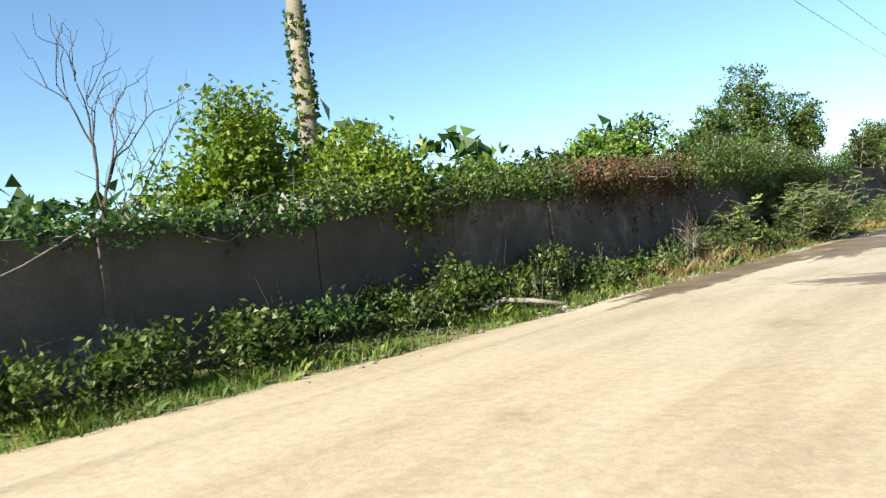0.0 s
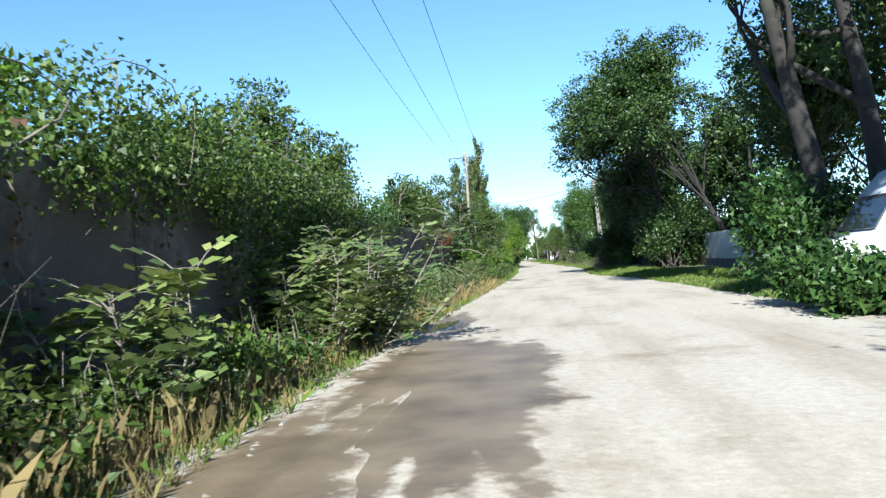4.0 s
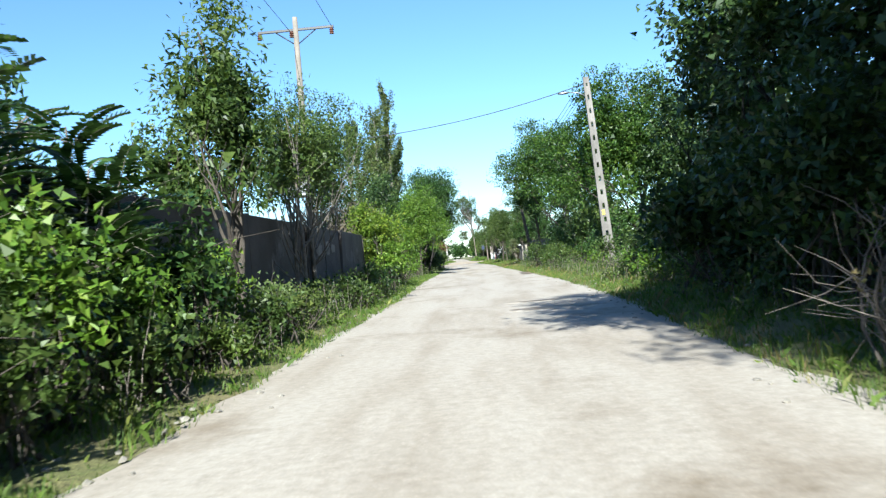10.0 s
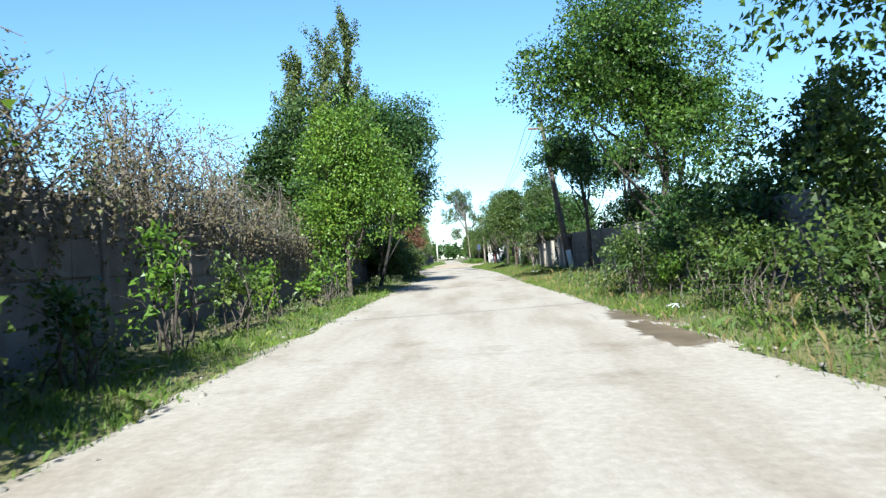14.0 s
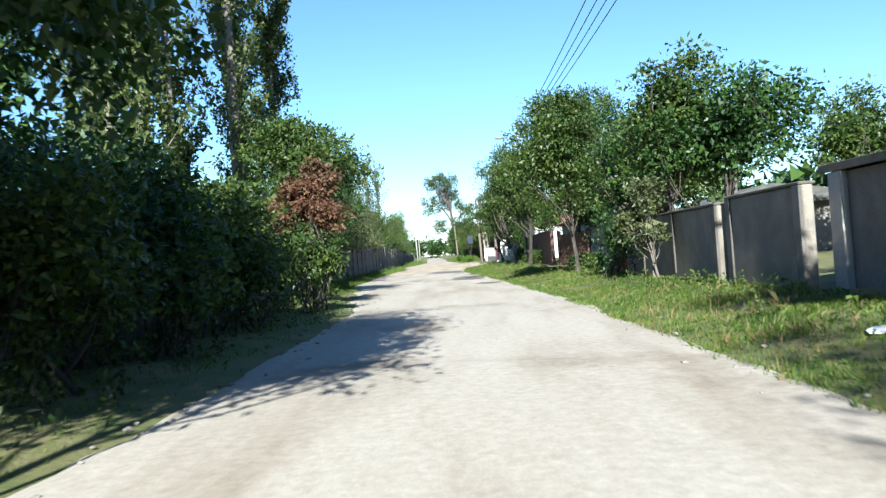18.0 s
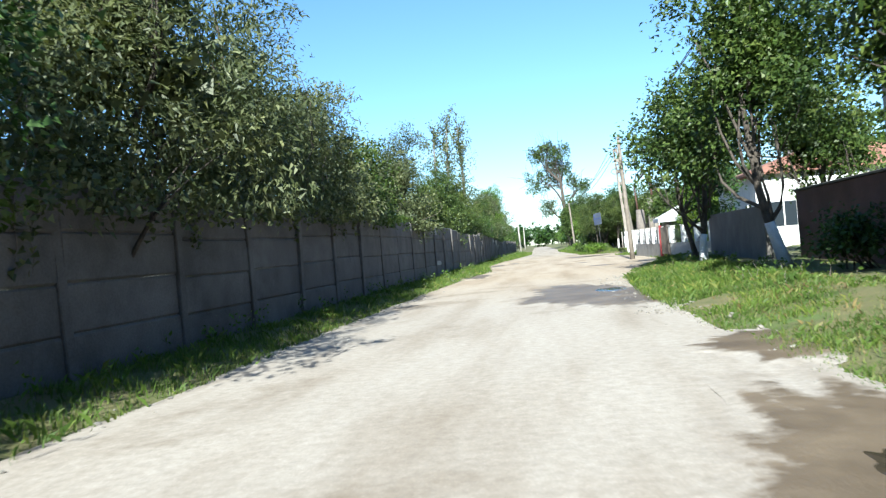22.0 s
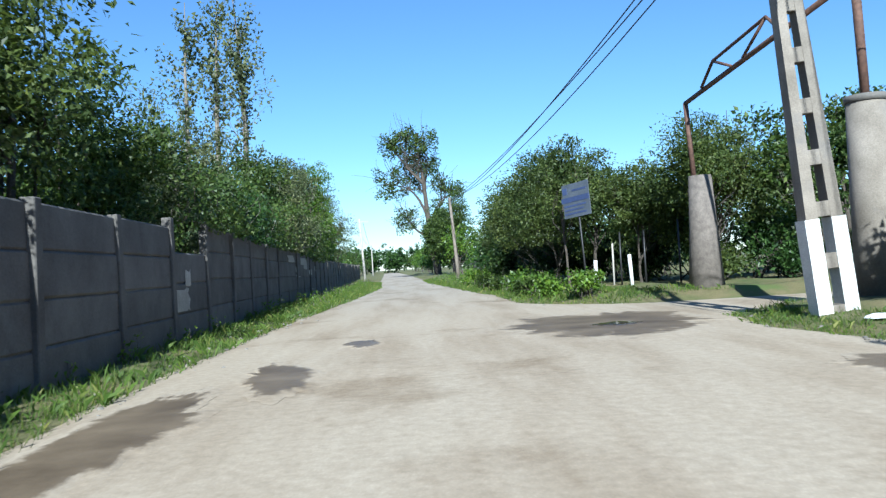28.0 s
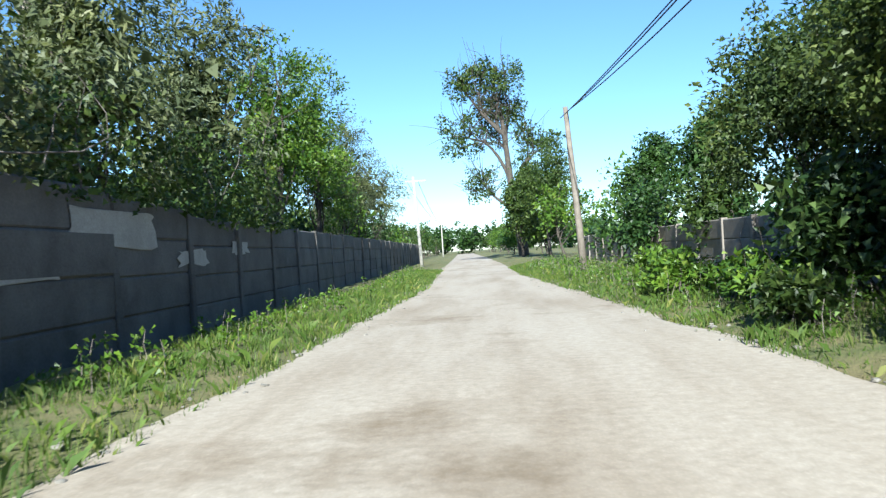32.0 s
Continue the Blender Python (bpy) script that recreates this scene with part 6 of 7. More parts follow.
pe = lattice_pole(3.0, 233.4, 7.9, "concrete ladder pole with white-painted foot", M_STAINED, 0.15, 0.72, 0.34, 0.32, 9, 1.6, -5.0, 0.0, 0.33, 0.13)
part("wire_coil", tube_mesh("wire_coil", [(0.32 * math.cos(a) - 0.25, -0.2, 6.2 + 0.2 * math.sin(a)) for a in np.linspace(0, 12.5, 40)], 0.015, M_BLACK, 5), pe, "coil of black cable")
pf = round_pole(1.75, 218.3, 6.9, 0.11, M_WOOD, "slim weathered wooden utility pole", 0.1, (-0.25, 0))
part("wire_coil", tube_mesh("wire_coil", [(0.2 * math.cos(a) - 0.3, -0.15, 5.2 + 0.16 * math.sin(a)) for a in np.linspace(0, 12.5, 30)], 0.015, M_BLACK, 5), pf, "coil of black cable")
round_pole(-0.8, 279.0, 6.3, 0.12, M_WOOD, "weathered wooden utility pole", 0.2, (-0.35, 0))
pl = round_pole(-10.0, 312.0, 7.4, 0.12, M_LIGHT_CONC, "pale concrete utility pole with short crossarm", 0.1, (-0.3, 0))
part("crossarm", mesh_of("crossarm", box_bm((-1.0, -0.04, 7.0), (0.7, 0.04, 7.1)), M_STEEL), pl)
round_pole(-15.0, 420.0, 8.0, 0.14, M_LIGHT_CONC, "far concrete utility pole", 0.0)

for s, dz in ((-1.9, 0.0), (-0.2, 0.0), (1.9, 0.0)):
    wire((-8.0 + s, 101.8, 13.0), (-3.5 + s * 0.8, -30, 13.6), 1.6, 0.014)
wire((-7.6, 101.6, 7.45), (6.15, 102.6, 9.4), 0.5, 0.02)
for s, dz in ((-0.7, 0.0), (-0.2, 0.15), (0.3, 0.35), (0.7, 0.35)):
    wire((4.0 + s, 141.5, 8.4 + dz), (3.75 + s * 0.4, 187.4, 8.7 + dz * 0.4), 0.5, 0.016)
    wire((4.0 + s, 141.5, 8.4 + dz), (6.1 + s * 0.4, 102.6, 9.4), 0.5, 0.014)
for s, sag in ((-0.5, 0.8), (0.0, 0.55), (0.3, 0.95)):
    wire((3.75 + s * 0.6, 187.4, 8.7 + s * 0.3), (2.25 + s, 233.4, 7.9 + s * 0.4), sag, 0.018)
    wire((2.25 + s, 233.4, 7.9 + s * 0.4), (-1.1 + s * 0.5, 279, 6.3 + s * 0.4), sag, 0.018)
wire((3.75, 187.4, 8.0), (1.55, 218.3, 5.6), 0.5, 0.02)
wire((1.55, 218.3, 5.6), (14, 220.5, 6.0), 0.4, 0.014)
wire((1.55, 218.3, 5.4), (2.35, 233.4, 6.3), 0.5, 0.016)
wire((2.35, 233.4, 6.8), (16, 229, 7.2), 0.5, 0.014)
wire((2.35, 233.4, 6.4), (16, 233, 7.0), 0.6, 0.014)
for s in (-0.5, 0.4):
    wire((-10.3 + s, 312, 7.1), (-15, 420, 7.8), 1.0, 0.02)

# ---------------------------------------------------------------- east side buildings
sh = thing("white_sheet_fence", pose(8.8, 44.0, 0.2, 0, 0, 90), "tall white corrugated sheet-metal fence", "fence")
bm = bmesh.new()
n = 192
lo = [bm.verts.new((q * 0.09, 0.014 * (1 if (q // 2) % 2 else -1), 0.47)) for q in range(n)]
hi = [bm.verts.new((q * 0.09, 0.014 * (1 if (q // 2) % 2 else -1), 1.85)) for q in range(n)]
for q in range(n - 1):
    bm.faces.new((lo[q], lo[q + 1], hi[q + 1], hi[q]))
r = bmesh.ops.extrude_face_region(bm, geom=bm.faces[:])
bmesh.ops.translate(bm, verts=[e for e in r["geom"] if isinstance(e, bmesh.types.BMVert)], vec=(0, 0.004, 0))
part("sheet", mesh_of("sheet", bm, M_SHEET), sh)
part("plinth", mesh_of("plinth", box_bm((0, -0.1, -0.3), (17.2, 0.1, 0.46), 0.01), M_WALL), sh)
for q in range(7):
    part("post", mesh_of("post", box_bm((q * 2.8, -0.19, -0.2), (q * 2.8 + 0.08, -0.11, 1.88), 0.006), M_STEEL), sh)

# flat-roofed garage
gr = thing("garage", pose(5.75, 142.3, 0.2), "low flat-roofed garage with stained plaster and dark gateway", "garage")
part("front_wall", mesh_of("front_wall", box_bm((0.0, 4.2, -0.2), (0.25, 7.2, 2.0), 0.015), M_STAINED), gr)
part("front_wall", mesh_of("front_wall", box_bm((0.0, 0.0, -0.2), (0.25, 0.5, 2.03), 0.015), M_STAINED), gr)
part("side_wall", mesh_of("side_wall", box_bm((0.26, -0.2, -0.2), (6.0, 0.05, 2.03), 0.01), M_STAINED), gr)
part("side_wall", mesh_of("side_wall", box_bm((0.26, 7.0, -0.2), (6.0, 7.25, 2.03), 0.01), M_STAINED), gr)
part("back_wall", mesh_of("back_wall", box_bm((6.01, -0.2, -0.2), (6.25, 7.25, 2.03), 0.01), M_STAINED), gr)
for q in (4.0, 6.7):
    part("pilaster", mesh_of("pilaster", box_bm((-0.14, q, -0.2), (-0.004, q + 0.42, 2.0), 0.012), M_LIGHT_CONC), gr, "pale concrete pilaster")
# Black panel with ribs that fills the gateway.
part("gate", mesh_of("gate", box_bm((0.1, 0.52, -0.1), (0.16, 3.98, 1.96), 0.01), M_BLACK), gr, "black ribbed panel filling the gateway")
for q in range(8):
    part("gate_rib", mesh_of("gate_rib", box_bm((0.06, 0.6 + q * 0.45, -0.05), (0.098, 0.64 + q * 0.45, 1.92)), M_BLACK), gr)
part("roof", mesh_of("roof", box_bm((-0.12, -0.25, 2.04), (6.4, 7.4, 2.14), 0.02), M_FELT), gr, "sagging dark felt roof slab")
part("fascia", mesh_of("fascia", box_bm((-0.16, -0.25, 2.01), (-0.125, 7.4, 2.15), 0.008), M_DARKWOOD), gr)

# small rendered hut behind the ladder pole
ht = thing("hut", pose(7.9, 96.3, 0.2), "small pale rendered hut with a flat roof", "hut")
part("front_wall", mesh_of("front_wall", box_bm((0.0, 0.0, -0.2), (0.2, 4.2, 2.5), 0.02), M_LIGHT_CONC), ht)
part("side_wall", mesh_of("side_wall", box_bm((0.21, 0.0, -0.2), (3.2, 0.2, 2.5), 0.02), M_LIGHT_CONC), ht)
part("side_wall", mesh_of("side_wall", box_bm((0.21, 4.0, -0.2), (3.2, 4.2, 2.5), 0.02), M_LIGHT_CONC), ht)
part("back_wall", mesh_of("back_wall", box_bm((3.21, 0.0, -0.2), (3.4, 4.2, 2.5), 0.02), M_LIGHT_CONC), ht)
part("roof", mesh_of("roof", box_bm((-0.2, -0.2, 2.51), (3.6, 4.4, 2.63), 0.02), M_FELT), ht, "dark felt roof slab")

# garden wall with red door
gw = thing("garden_wall", pose(0, 0, 0.2), "low plastered garden wall along the verge", "wall", kind="structure")
for a, b, xa, h in ((149.5, 153.2, 5.2, 1.85), (153.4, 162.8, 5.05, 1.75)):
    part("wall_length", mesh_of("wall_length", box_bm((xa, a, -0.3), (xa + 0.2, b, h), 0.02), M_STAINED), gw)
    part("coping", mesh_of("coping", box_bm((xa - 0.05, a, h + 0.003), (xa + 0.25, b, h + 0.06), 0.015), M_FELT), gw)
    for q in range(int((b - a) / 3.4) + 1):
        part("pillar", mesh_of("pillar", box_bm((xa - 0.05, a + q * 3.4, -0.3), (xa - 0.004, a + q * 3.4 + 0.28, h), 0.012), M_PLASTER), gw)
slant = pose(5.0, 163.85, 0, 0, 0, -5.9)
part("wall_length", mesh_of("wall_length", box_bm((0, 0, -0.3), (0.2, 12.6, 1.85), 0.02), M_LIGHT_CONC), gw, "pale rendered wall", at=slant)
part("coping", mesh_of("coping", box_bm((-0.05, 0, 1.853), (0.25, 12.6, 1.91), 0.015), M_FELT), gw, at=slant)
for q in range(4):
    part("pillar", mesh_of("pillar", box_bm((-0.06, q * 4.15, -0.3), (-0.004, q * 4.15 + 0.3, 1.98), 0.012), M_LIGHT_CONC), gw, at=slant)
dr = thing("garden_door", pose(4.95, 162.85, 0.22), "dark red painted steel garden door", "door")
part("leaf", mesh_of("leaf", box_bm((0, 0.06, 0), (0.05, 0.88, 1.95), 0.008), M_REDDOOR), dr)
for q in (0.0, 0.89):
    part("jamb", mesh_of("jamb", box_bm((-0.03, q, -0.2), (0.09, q + 0.055, 2.02), 0.006), M_REDDOOR), dr)
for q in (0.1, 1.0, 1.8):
    part("rail", mesh_of("rail", box_bm((-0.02, 0.08, q), (-0.003, 0.86, q + 0.07), 0.004), M_REDDOOR), dr)
part("handle", mesh_of("handle", box_bm((-0.07, 0.14, 0.98), (-0.022, 0.26, 1.01), 0.005), M_STEEL), dr)
# Gate takes the dark rust brown in place of shade from trees above.
rw = thing("yard_gate", pose(6.1, 176.9, 0.22, 0, 0, 17), "wide sheet-metal yard gate, coloured dark for tree shade", "gate")
for q in range(2):
    leaf_ = part("gate_leaf", mesh_of("gate_leaf", box_bm((0, q * 1.75, 0.05), (0.04, q * 1.75 + 1.7, 1.75), 0.006), M_RUST), rw)
    for k in range(7):
        part("rib", mesh_of("rib", box_bm((-0.02, q * 1.75 + 0.1 + k * 0.24, 0.1), (-0.002, q * 1.75 + 0.14 + k * 0.24, 1.7)), M_RUST), leaf_)
for q in (-0.18, 3.47):
    part("gate_post", mesh_of("gate_post", box_bm((-0.08, q, -0.2), (0.1, q + 0.16, 1.95), 0.01), M_RUST), rw)
rwall = thing("red_brown_wall", pose(4.6, 180.6, 0.2, 0, 0, -1), "red-brown plastered garden wall", "wall", kind="structure")
part("wall_length", mesh_of("wall_length", box_bm((0, 0, -0.3), (0.22, 16.8, 2.0), 0.02), M_REDWALL), rwall)
part("coping", mesh_of("coping", box_bm((-0.05, 0, 2.003), (0.27, 16.8, 2.07), 0.015), M_FELT), rwall)
gw2 = thing("grey_garden_wall", pose(4.0, 197.6, 0.2), "grey rendered garden wall beside the verge", "wall", kind="structure")
part("wall_length", mesh_of("wall_length", box_bm((0, 0, -0.3), (0.2, 9.0, 1.7), 0.02), M_PLASTER), gw2)


def house(x, y, w, d, h, label, roof=1.6, wall=M_WHITE, tiles=M_ROOF, z=0.2, turn=0.0):
    root = thing("house", pose(x, y, z, 0, 0, turn), label, "house")
    bm = bmesh.new()
    box(bm, (0, 0, -0.3), (w, d, h))
    part("house_body", mesh_of("house_body", bm, wall), root)
    bm = bmesh.new()
    o = 0.45
    pts = [(-o, -o, h + 0.005), (w + o, -o, h + 0.005), (w + o, d + o, h + 0.005), (-o, d + o, h + 0.005)]
    b = [bm.verts.new(p) for p in pts]
    c = [bm.verts.new((p[0], p[1], h + 0.12)) for p in pts]
    r1, r2 = bm.verts.new((w / 2, d * 0.22, h + roof)), bm.verts.new((w / 2, d * 0.78, h + roof))
    bm.faces.new(b[::-1])
    for q in range(4):
        bm.faces.new((b[q], b[(q + 1) % 4], c[(q + 1) % 4], c[q]))
    bm.faces.new((c[0], c[1], r1))
    bm.faces.new((c[2], c[3], r2))
    bm.faces.new((c[1], c[2], r2, r1))
    bm.faces.new((c[3], c[0], r1, r2))
    bmesh.ops.recalc_face_normals(bm, faces=bm.faces)
    rf = part("roof", mesh_of("roof", bm, tiles), root, "hipped clay-tile roof")
    part("chimney", mesh_of("chimney", box_bm((w * 0.3, d * 0.4, h + 0.3), (w * 0.3 + 0.5, d * 0.4 + 0.5, h + roof + 0.5), 0.02), M_PLASTER), rf)
    for q in range(max(2, int(d / 3))):
        yy = 0.9 + q * (d - 1.2) / max(2, int(d / 3))
        wd = part("window", mesh_of("window", box_bm((-0.03, yy, 1.0), (-0.003, yy + 1.1, 2.1), 0.005), M_GLASS), root)
        part("frame", mesh_of("frame", box_bm((-0.06, yy + 0.52, 1.0), (-0.032, yy + 0.58, 2.1)), M_WHITE), wd)
        part("sill", mesh_of("sill", box_bm((-0.12, yy - 0.06, 0.93), (-0.003, yy + 1.16, 0.99)), M_WHITE), wd)
    for q in (0.6, w - 1.7):
        wd = part("window", mesh_of("window", box_bm((q, -0.03, 1.0), (q + 1.1, -0.003, 2.1), 0.005), M_GLASS), root)
        part("frame", mesh_of("frame", box_bm((q + 0.52, -0.06, 1.0), (q + 0.58, -0.032, 2.1)), M_WHITE), wd)
    return root


house(6.7, 210.0, 8, 8.4, 3.35, "single-storey white house with clay-tile roof")
house(10.5, 171.5, 8, 9, 2.3, "old low house behind garden trees, dark roof", 1.1, M_PLASTER, M_FELT)
house(7.2, 186.5, 5.5, 8, 2.6, "old house with white gable and clay-tile roof", 1.3)

# garden fence: low wall, white pillars, iron rails
gf = thing("garden_fence", pose(0, 0, 0.15), "low grey wall with white pillars and black iron rails", "fence")
for x, y, turn, run, n in ((3.2, 217.35, 4.1, 8.3, 4), (4.95, 211.6, 16.0, 4.9, 3)):
    m = pose(x, y, 0, 0, 0, turn)
    part("base_wall", mesh_of("base_wall", box_bm((0, 0, -0.3), (0.18, run, 0.62), 0.015), M_LIGHT_CONC), gf, "grey rendered base wall", at=m)
    step = (run - 0.26) / n
    for q in range(n + 1):
        p = part("pillar", mesh_of("pillar", box_bm((-0.04, q * step, 0.623), (0.22, q * step + 0.26, 1.5), 0.012), M_WHITE), gf, at=m)
        part("cap", mesh_of("cap", box_bm((-0.07, q * step - 0.03, 1.503), (0.25, q * step + 0.29, 1.56), 0.01), M_LIGHT_CONC), p)
        if q == n:
            break
        for zr in (0.8, 1.3):
            part("rail", mesh_of("rail", box_bm((0.07, q * step + 0.262, zr), (0.1, (q + 1) * step - 0.002, zr + 0.03)), M_BLACK), gf, at=m)
        for k in range(1, 9):
            yk = q * step + 0.26 + k * (step - 0.26) / 9
            part("bar", mesh_of("bar", box_bm((0.078, yk, 0.7), (0.092, yk + 0.014, 1.4)), M_BLACK), gf, at=m)
gt = thing("garden_gate", pose(3.55, 216.42, 0.15, 0, 0, 21), "dark garden gate in a red painted frame", "gate")
for q in range(5):
    part("board", mesh_of("board", box_bm((0, 0.09 + q * 0.15, 0.05), (0.04, 0.225 + q * 0.15, 1.5), 0.005), M_DARKWOOD), gt)
for q in (0.35, 1.25):
    part("rail", mesh_of("rail", box_bm((0.043, 0.09, q), (0.07, 0.83, q + 0.09)), M_DARKWOOD), gt)
for q in (0.0, 0.86):
    part("jamb", mesh_of("jamb", box_bm((-0.05, q, -0.3), (0.1, q + 0.075, 1.62), 0.008), M_REDDOOR if q else M_DARKWOOD), gt, "red painted jamb" if q else "")
tn = thing("party_tent", pose(4.0, 224.2, 0.15), "white canvas garden canopy on thin legs", "canopy")
bm = bmesh.new()
b = [bm.verts.new(p) for p in ((0, 0, 1.9), (3, 0, 1.9), (3, 3, 1.9), (0, 3, 1.9))]
c = [bm.verts.new(p) for p in ((0, 0, 2.15), (3, 0, 2.15), (3, 3, 2.15), (0, 3, 2.15))]
t_ = bm.verts.new((1.5, 1.5, 2.9))
for q in range(4):
    bm.faces.new((b[q], b[(q + 1) % 4], c[(q + 1) % 4], c[q]))
    bm.faces.new((c[q], c[(q + 1) % 4], t_))
part("canopy", mesh_of("canopy", bm, M_CANVAS), tn)
for px, py in ((0.05, 0.05), (2.95, 0.05), (2.95, 2.95), (0.05, 2.95)):
    part("leg", tube_mesh("leg", [(px, py, -0.1), (px, py, 2.0)], 0.025, M_WHITE), tn)

# concrete column and weathered trunk with the pipe bridge
col = thing("pipe_support", pose(4.95, 235.3, 0.2), "stout round concrete column carrying a rusty pipe", "column")
part("shaft", tube_mesh("shaft", [(0, 0, -0.3), (0, 0, 2.0), (0, 0, 3.9)], [0.42, 0.40, 0.37], M_STAINED, 20), col)
part("cap_ring", tube_mesh("cap_ring", [(0, 0, 3.82), (0, 0, 3.95)], 0.40, M_WALL, 20), col)
# A thick tree trunk, built as a tapered column of dead wood.
col2 = thing("pipe_support", pose(4.75, 243.7, 0.2), "stout weathered tree trunk, shaped as a column, overgrown at its foot", "column")
part("shaft", tube_mesh("shaft", [(0, 0, -0.3), (0, 0, 1.8), (0, 0, 3.4)], [0.55, 0.42, 0.34], M_DEADWOOD, 18), col2)
pipe = thing("pipe_bridge", pose(0, 0, 0.2), "rusty overhead pipe spanning the side road", "pipe")
part("riser", tube_mesh("riser", [(4.95, 235.3, 3.9), (4.9, 235.3, 6.3)], 0.09, M_RUST), pipe)
part("riser", tube_mesh("riser", [(4.55, 243.65, 3.3), (4.42, 243.6, 5.6)], 0.08, M_RUST), pipe)
part("pipe", tube_mesh("pipe", [(4.9, 235.3, 6.3), (4.42, 243.6, 5.6)], 0.07, M_RUST), pipe)
part("truss", tube_mesh("truss", [(4.72, 238.0, 6.1), (4.67, 238.6, 6.6), (4.45, 241.4, 6.3), (4.4, 242.2, 5.75)], 0.045, M_RUST), pipe)
part("truss", tube_mesh("truss", [(4.67, 238.6, 6.6), (4.58, 239.8, 5.95)], 0.04, M_RUST), pipe)
part("truss", tube_mesh("truss", [(4.45, 241.4, 6.3), (4.52, 240.4, 5.9)], 0.04, M_RUST), pipe)

bg = thing("iron_gate", pose(5.7, 235.6, 0.15, 0, 0, -8), "black wrought-iron gate with vertical bars", "gate")
for q in range(2):
    part("frame", tube_mesh("frame", [(0.1 + q * 2.0, 0, 0.05), (0.1 + q * 2.0, 0, 1.9), (1.9 + q * 2.0, 0, 1.9), (1.9 + q * 2.0, 0, 0.05), (0.1 + q * 2.0, 0, 0.05)], 0.03, M_BLACK, 6), bg)
    for k in range(13):
        part("bar", tube_mesh("bar", [(0.22 + q * 2.0 + k * 0.13, 0, 0.05), (0.22 + q * 2.0 + k * 0.13, 0, 1.9)], 0.011, M_BLACK, 5), bg)
part("post", mesh_of("post", box_bm((-0.1, -0.05, -0.2), (0.0, 0.05, 2.1), 0.006), M_BLACK), bg)
part("gate_box", mesh_of("gate_box", box_bm((-0.62, -0.1, 0.3), (-0.15, 0.12, 1.5), 0.02), M_LIGHT_CONC), bg, "grey concrete block beside the gate")

for q, (x, y, h, mt) in enumerate([(3.55, 247.5, 1.15, M_WHITE), (3.41, 249.5, 1.6, M_LIGHT_CONC), (4.08, 254.4, 1.9, M_BLACK), (3.6, 249.1, 2.0, M_BLACK), (4.18, 248.0, 2.0, M_BLACK), (4.51, 245.3, 2.2, M_BLACK)]):
    ob = new("fence_post", tube_mesh("fence_post", [(0, 0, -0.2), (-0.06 if q == 0 else 0.02, 0, h)], 0.065 if q == 0 else 0.035, mt))
    ob.matrix_basis = pose(x, y, 0.2)
    tagged(ob, "leaning white-painted fence post in weeds" if mt is M_WHITE else "pale thin concrete fence post in weeds" if mt is M_LIGHT_CONC else "black iron fence post in weeds", "fence post", "fence posts by the bank")
sg = thing("roadside_sign", pose(1.15, 244.0, 0.1, 0, -4, -58), "tilted faded blue-white signboard on a thin post, half hidden", "sign")
part("post", tube_mesh("post", [(0.05, 0, -0.3), (0.05, 0, 3.4)], 0.03, M_BLACK), sg)
pn = part("panel", mesh_of("panel", box_bm((-0.55, -0.05, 2.5), (0.62, -0.035, 3.55), 0.004), M_SIGN), sg, "faded board, darkened as if in tree shade")
part("stripe", mesh_of("stripe", box_bm((-0.6, -0.058, 2.98), (0.6, -0.0505, 3.14)), M_BLUE), pn, "dark blue stripe")
for q in range(3):
    part("writing_bar", mesh_of("writing_bar", box_bm((-0.5, -0.056, 2.6 + q * 0.12), (0.45 - 0.12 * (q % 2), -0.0505, 2.65 + q * 0.12)), M_BLUE), pn)
part("writing_bar", mesh_of("writing_bar", box_bm((-0.1, -0.056, 3.3), (0.5, -0.0505, 3.36)), M_BLUE), pn)
part("emblem", mesh_of("emblem", box_bm((-0.52, -0.056, 3.24), (-0.32, -0.0505, 3.44), 0.004), M_BLUE), pn)

# ---------------------------------------------------------------- parked van
vn = thing("van", pose(5.3, 31.6, 0.2, 0, 0, -84), "white delivery van parked under trees", "van")
prof = [(-0.1, 0.35), (0.0, 0.95), (0.75, 1.15), (1.35, 2.0), (1.8, 2.5), (5.0, 2.55), (5.15, 2.3), (5.15, 0.35)]
bm = bmesh.new()
sides = []
for sx, inset in ((-0.95, 0.0), (0.95, 0.0)):
    sides.append([bm.verts.new((sx * (1 - 0.12 * max(0, zz - 1.0)), yy, zz)) for yy, zz in prof])
bm.faces.new(sides[0])
bm.faces.new(sides[1][::-1])
for q in range(len(prof)):
    k = (q + 1) % len(prof)
    bm.faces.new((sides[0][q], sides[0][k], sides[1][k], sides[1][q]))
bmesh.ops.recalc_face_normals(bm, faces=bm.faces)
bmesh.ops.bevel(bm, geom=bm.edges[:], offset=0.05, segments=2, affect="EDGES")
part("body", mesh_of("body", bm, M_VAN, True), vn)
bm = bmesh.new()
q4 = [bm.verts.new(p) for p in ((-0.78, 0.80, 1.22), (0.78, 0.80, 1.22), (0.70, 1.30, 1.92), (-0.70, 1.30, 1.92))]
bm.faces.new(q4)
r = bmesh.ops.extrude_face_region(bm, geom=bm.faces[:])
bmesh.ops.translate(bm, verts=[e for e in r["geom"] if isinstance(e, bmesh.types.BMVert)], vec=(0, -0.035, 0.03))
part("windscreen", mesh_of("windscreen", bm, M_GLASS), vn)
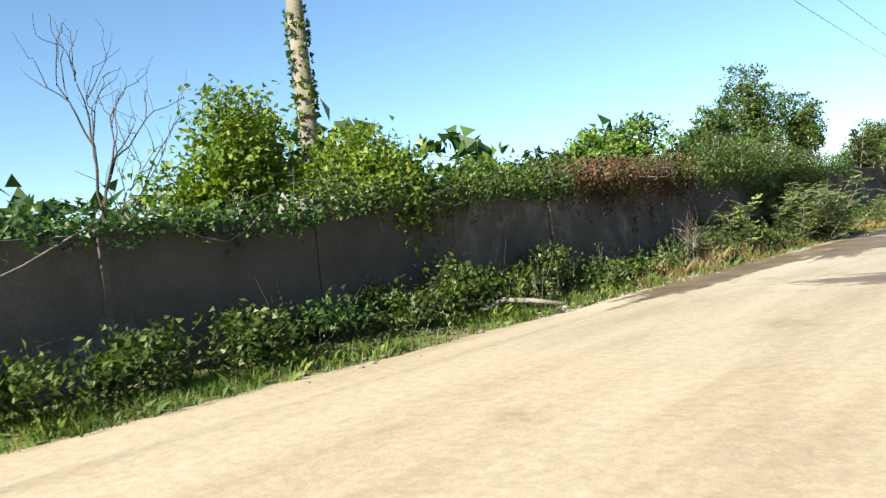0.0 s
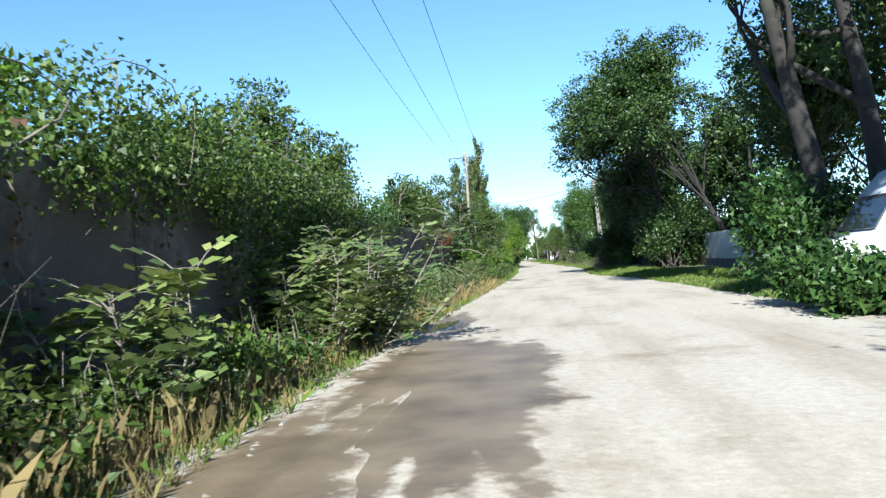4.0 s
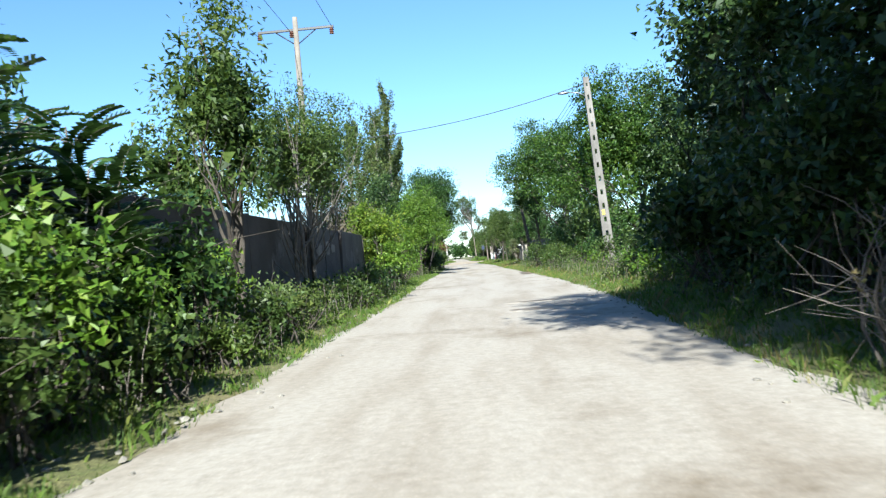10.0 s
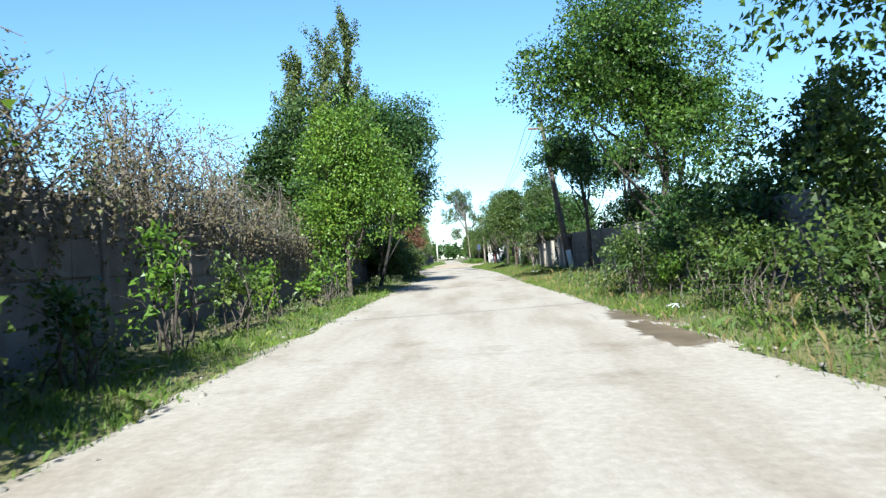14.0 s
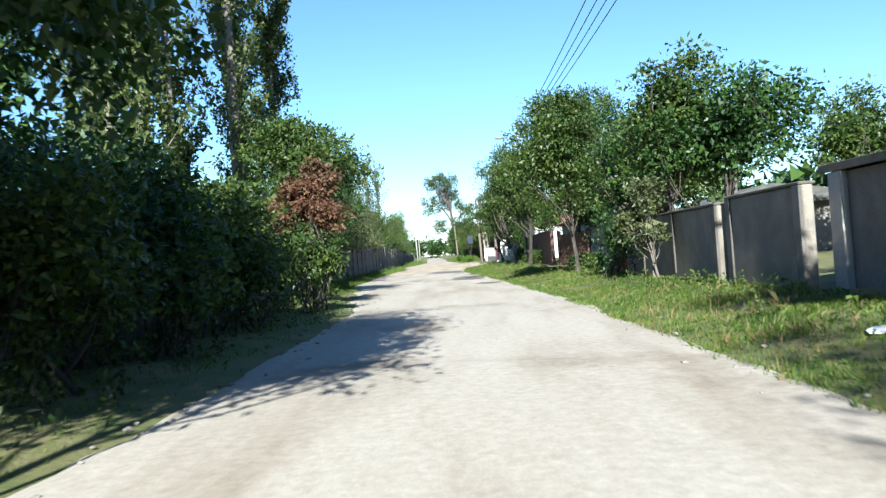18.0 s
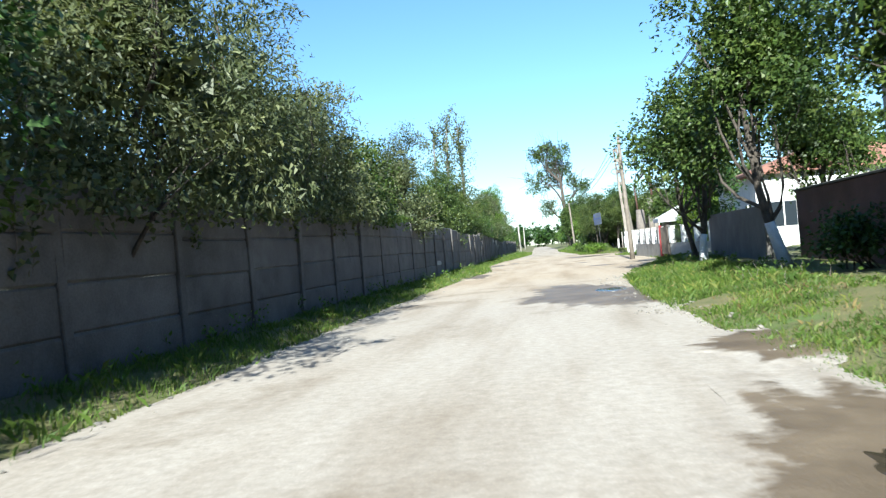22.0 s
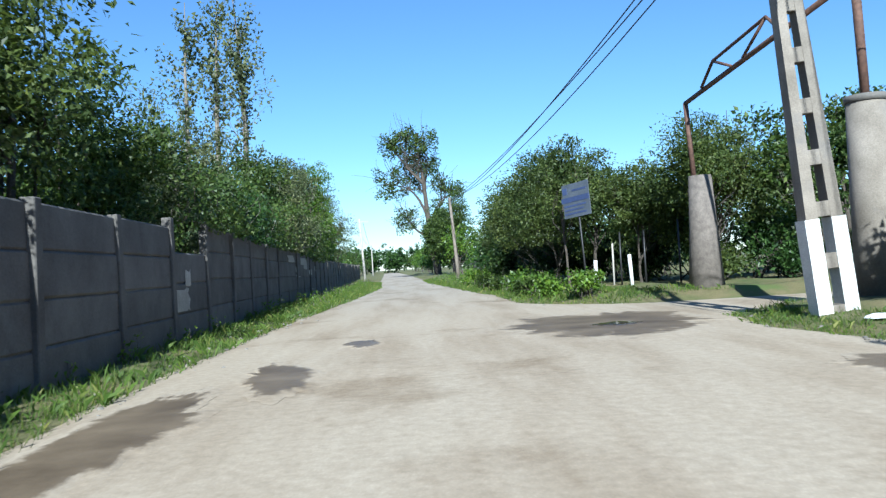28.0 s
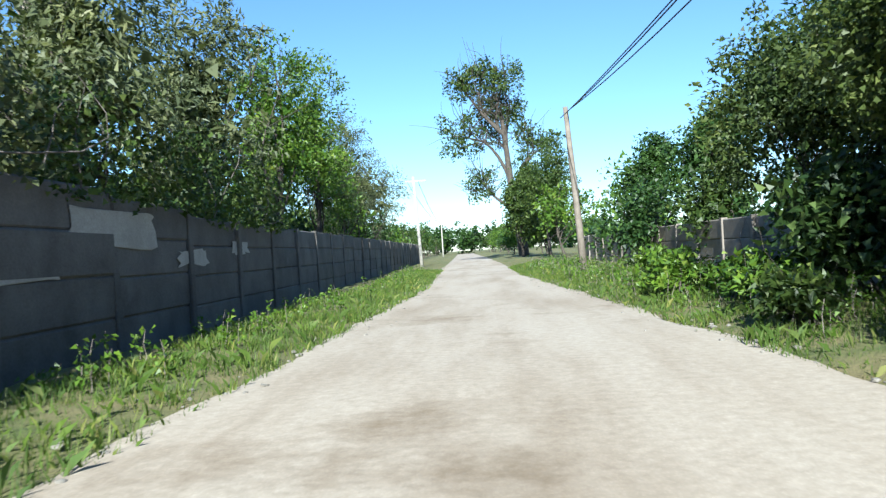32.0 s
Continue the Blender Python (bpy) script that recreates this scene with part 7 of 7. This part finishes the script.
for s in (-1, 1):
    part("side_window", mesh_of("side_window", box_bm((min(s * 0.84, s * 0.93), 1.5, 1.3), (max(s * 0.84, s * 0.93), 2.4, 1.85), 0.01), M_GLASS), vn)
    part("headlight", mesh_of("headlight", box_bm((s * 0.75 - 0.16, -0.1, 0.78), (s * 0.75 + 0.16, 0.02, 0.98), 0.02), M_SHEET), vn)
    part("mirror", mesh_of("mirror", box_bm((s * 1.05 - 0.08, 1.25, 1.3), (s * 1.05 + 0.08, 1.35, 1.55), 0.02), M_PLASTIC), vn)
    for yy in (0.75, 4.2):
        bm = bmesh.new()
        bmesh.ops.create_cone(bm, cap_ends=True, segments=22, radius1=0.34, radius2=0.34, depth=0.22, matrix=pose(s * 0.86, yy, 0.34, 0, 90, 0))
        wh = part("wheel", mesh_of("wheel", bm, M_RUBBER), vn)
        bm = bmesh.new()
        bmesh.ops.create_cone(bm, cap_ends=True, segments=18, radius1=0.2, radius2=0.18, depth=0.02, matrix=pose(s * 0.975, yy, 0.34, 0, 90, 0))
        part("rim", mesh_of("rim", bm, M_STEEL), wh)
part("bumper", mesh_of("bumper", box_bm((-0.93, -0.2, 0.35), (0.93, -0.02, 0.62), 0.04), M_PLASTIC), vn)
part("grille", mesh_of("grille", box_bm((-0.5, -0.09, 0.66), (0.5, -0.01, 0.9), 0.02), M_PLASTIC), vn)

# ---------------------------------------------------------------- small things
for q, (x, y, z) in enumerate([(3.6, 144.2, 0.2), (3.2, 230.4, 0.12), (2.9, 232.0, 0.15), (3.9, 113.0, 0.1), (1.5, 189.0, 0.1)]):
    rng = np.random.default_rng(1500 + q)
    bm = bmesh.new()
    bmesh.ops.create_icosphere(bm, subdivisions=2, radius=0.14)
    for v in bm.verts:
        v.co = Vector((v.co.x * 1.4, v.co.y, abs(v.co.z) * 0.5)) * (1 + rng.normal() * 0.14)
    ob = new("litter_bag", mesh_of("litter_bag", bm, M_LITTER))
    ob.matrix_basis = pose(x, y, z)
    tagged(ob, "crumpled white plastic bag in the grass", "litter", "litter on the verge")
lg = new("fallen_branch", tube_mesh("fallen_branch", [(0, 0, 0.06), (0.25, 0.35, 0.2), (0.7, 0.5, 0.16), (1.1, 0.8, 0.06)], [0.05, 0.05, 0.04, 0.025], M_PALEBARK))
lg.matrix_basis = pose(-3.7, 9.4, 0.1)
tagged(lg, "pale bent fallen branch on the grass", "branch")
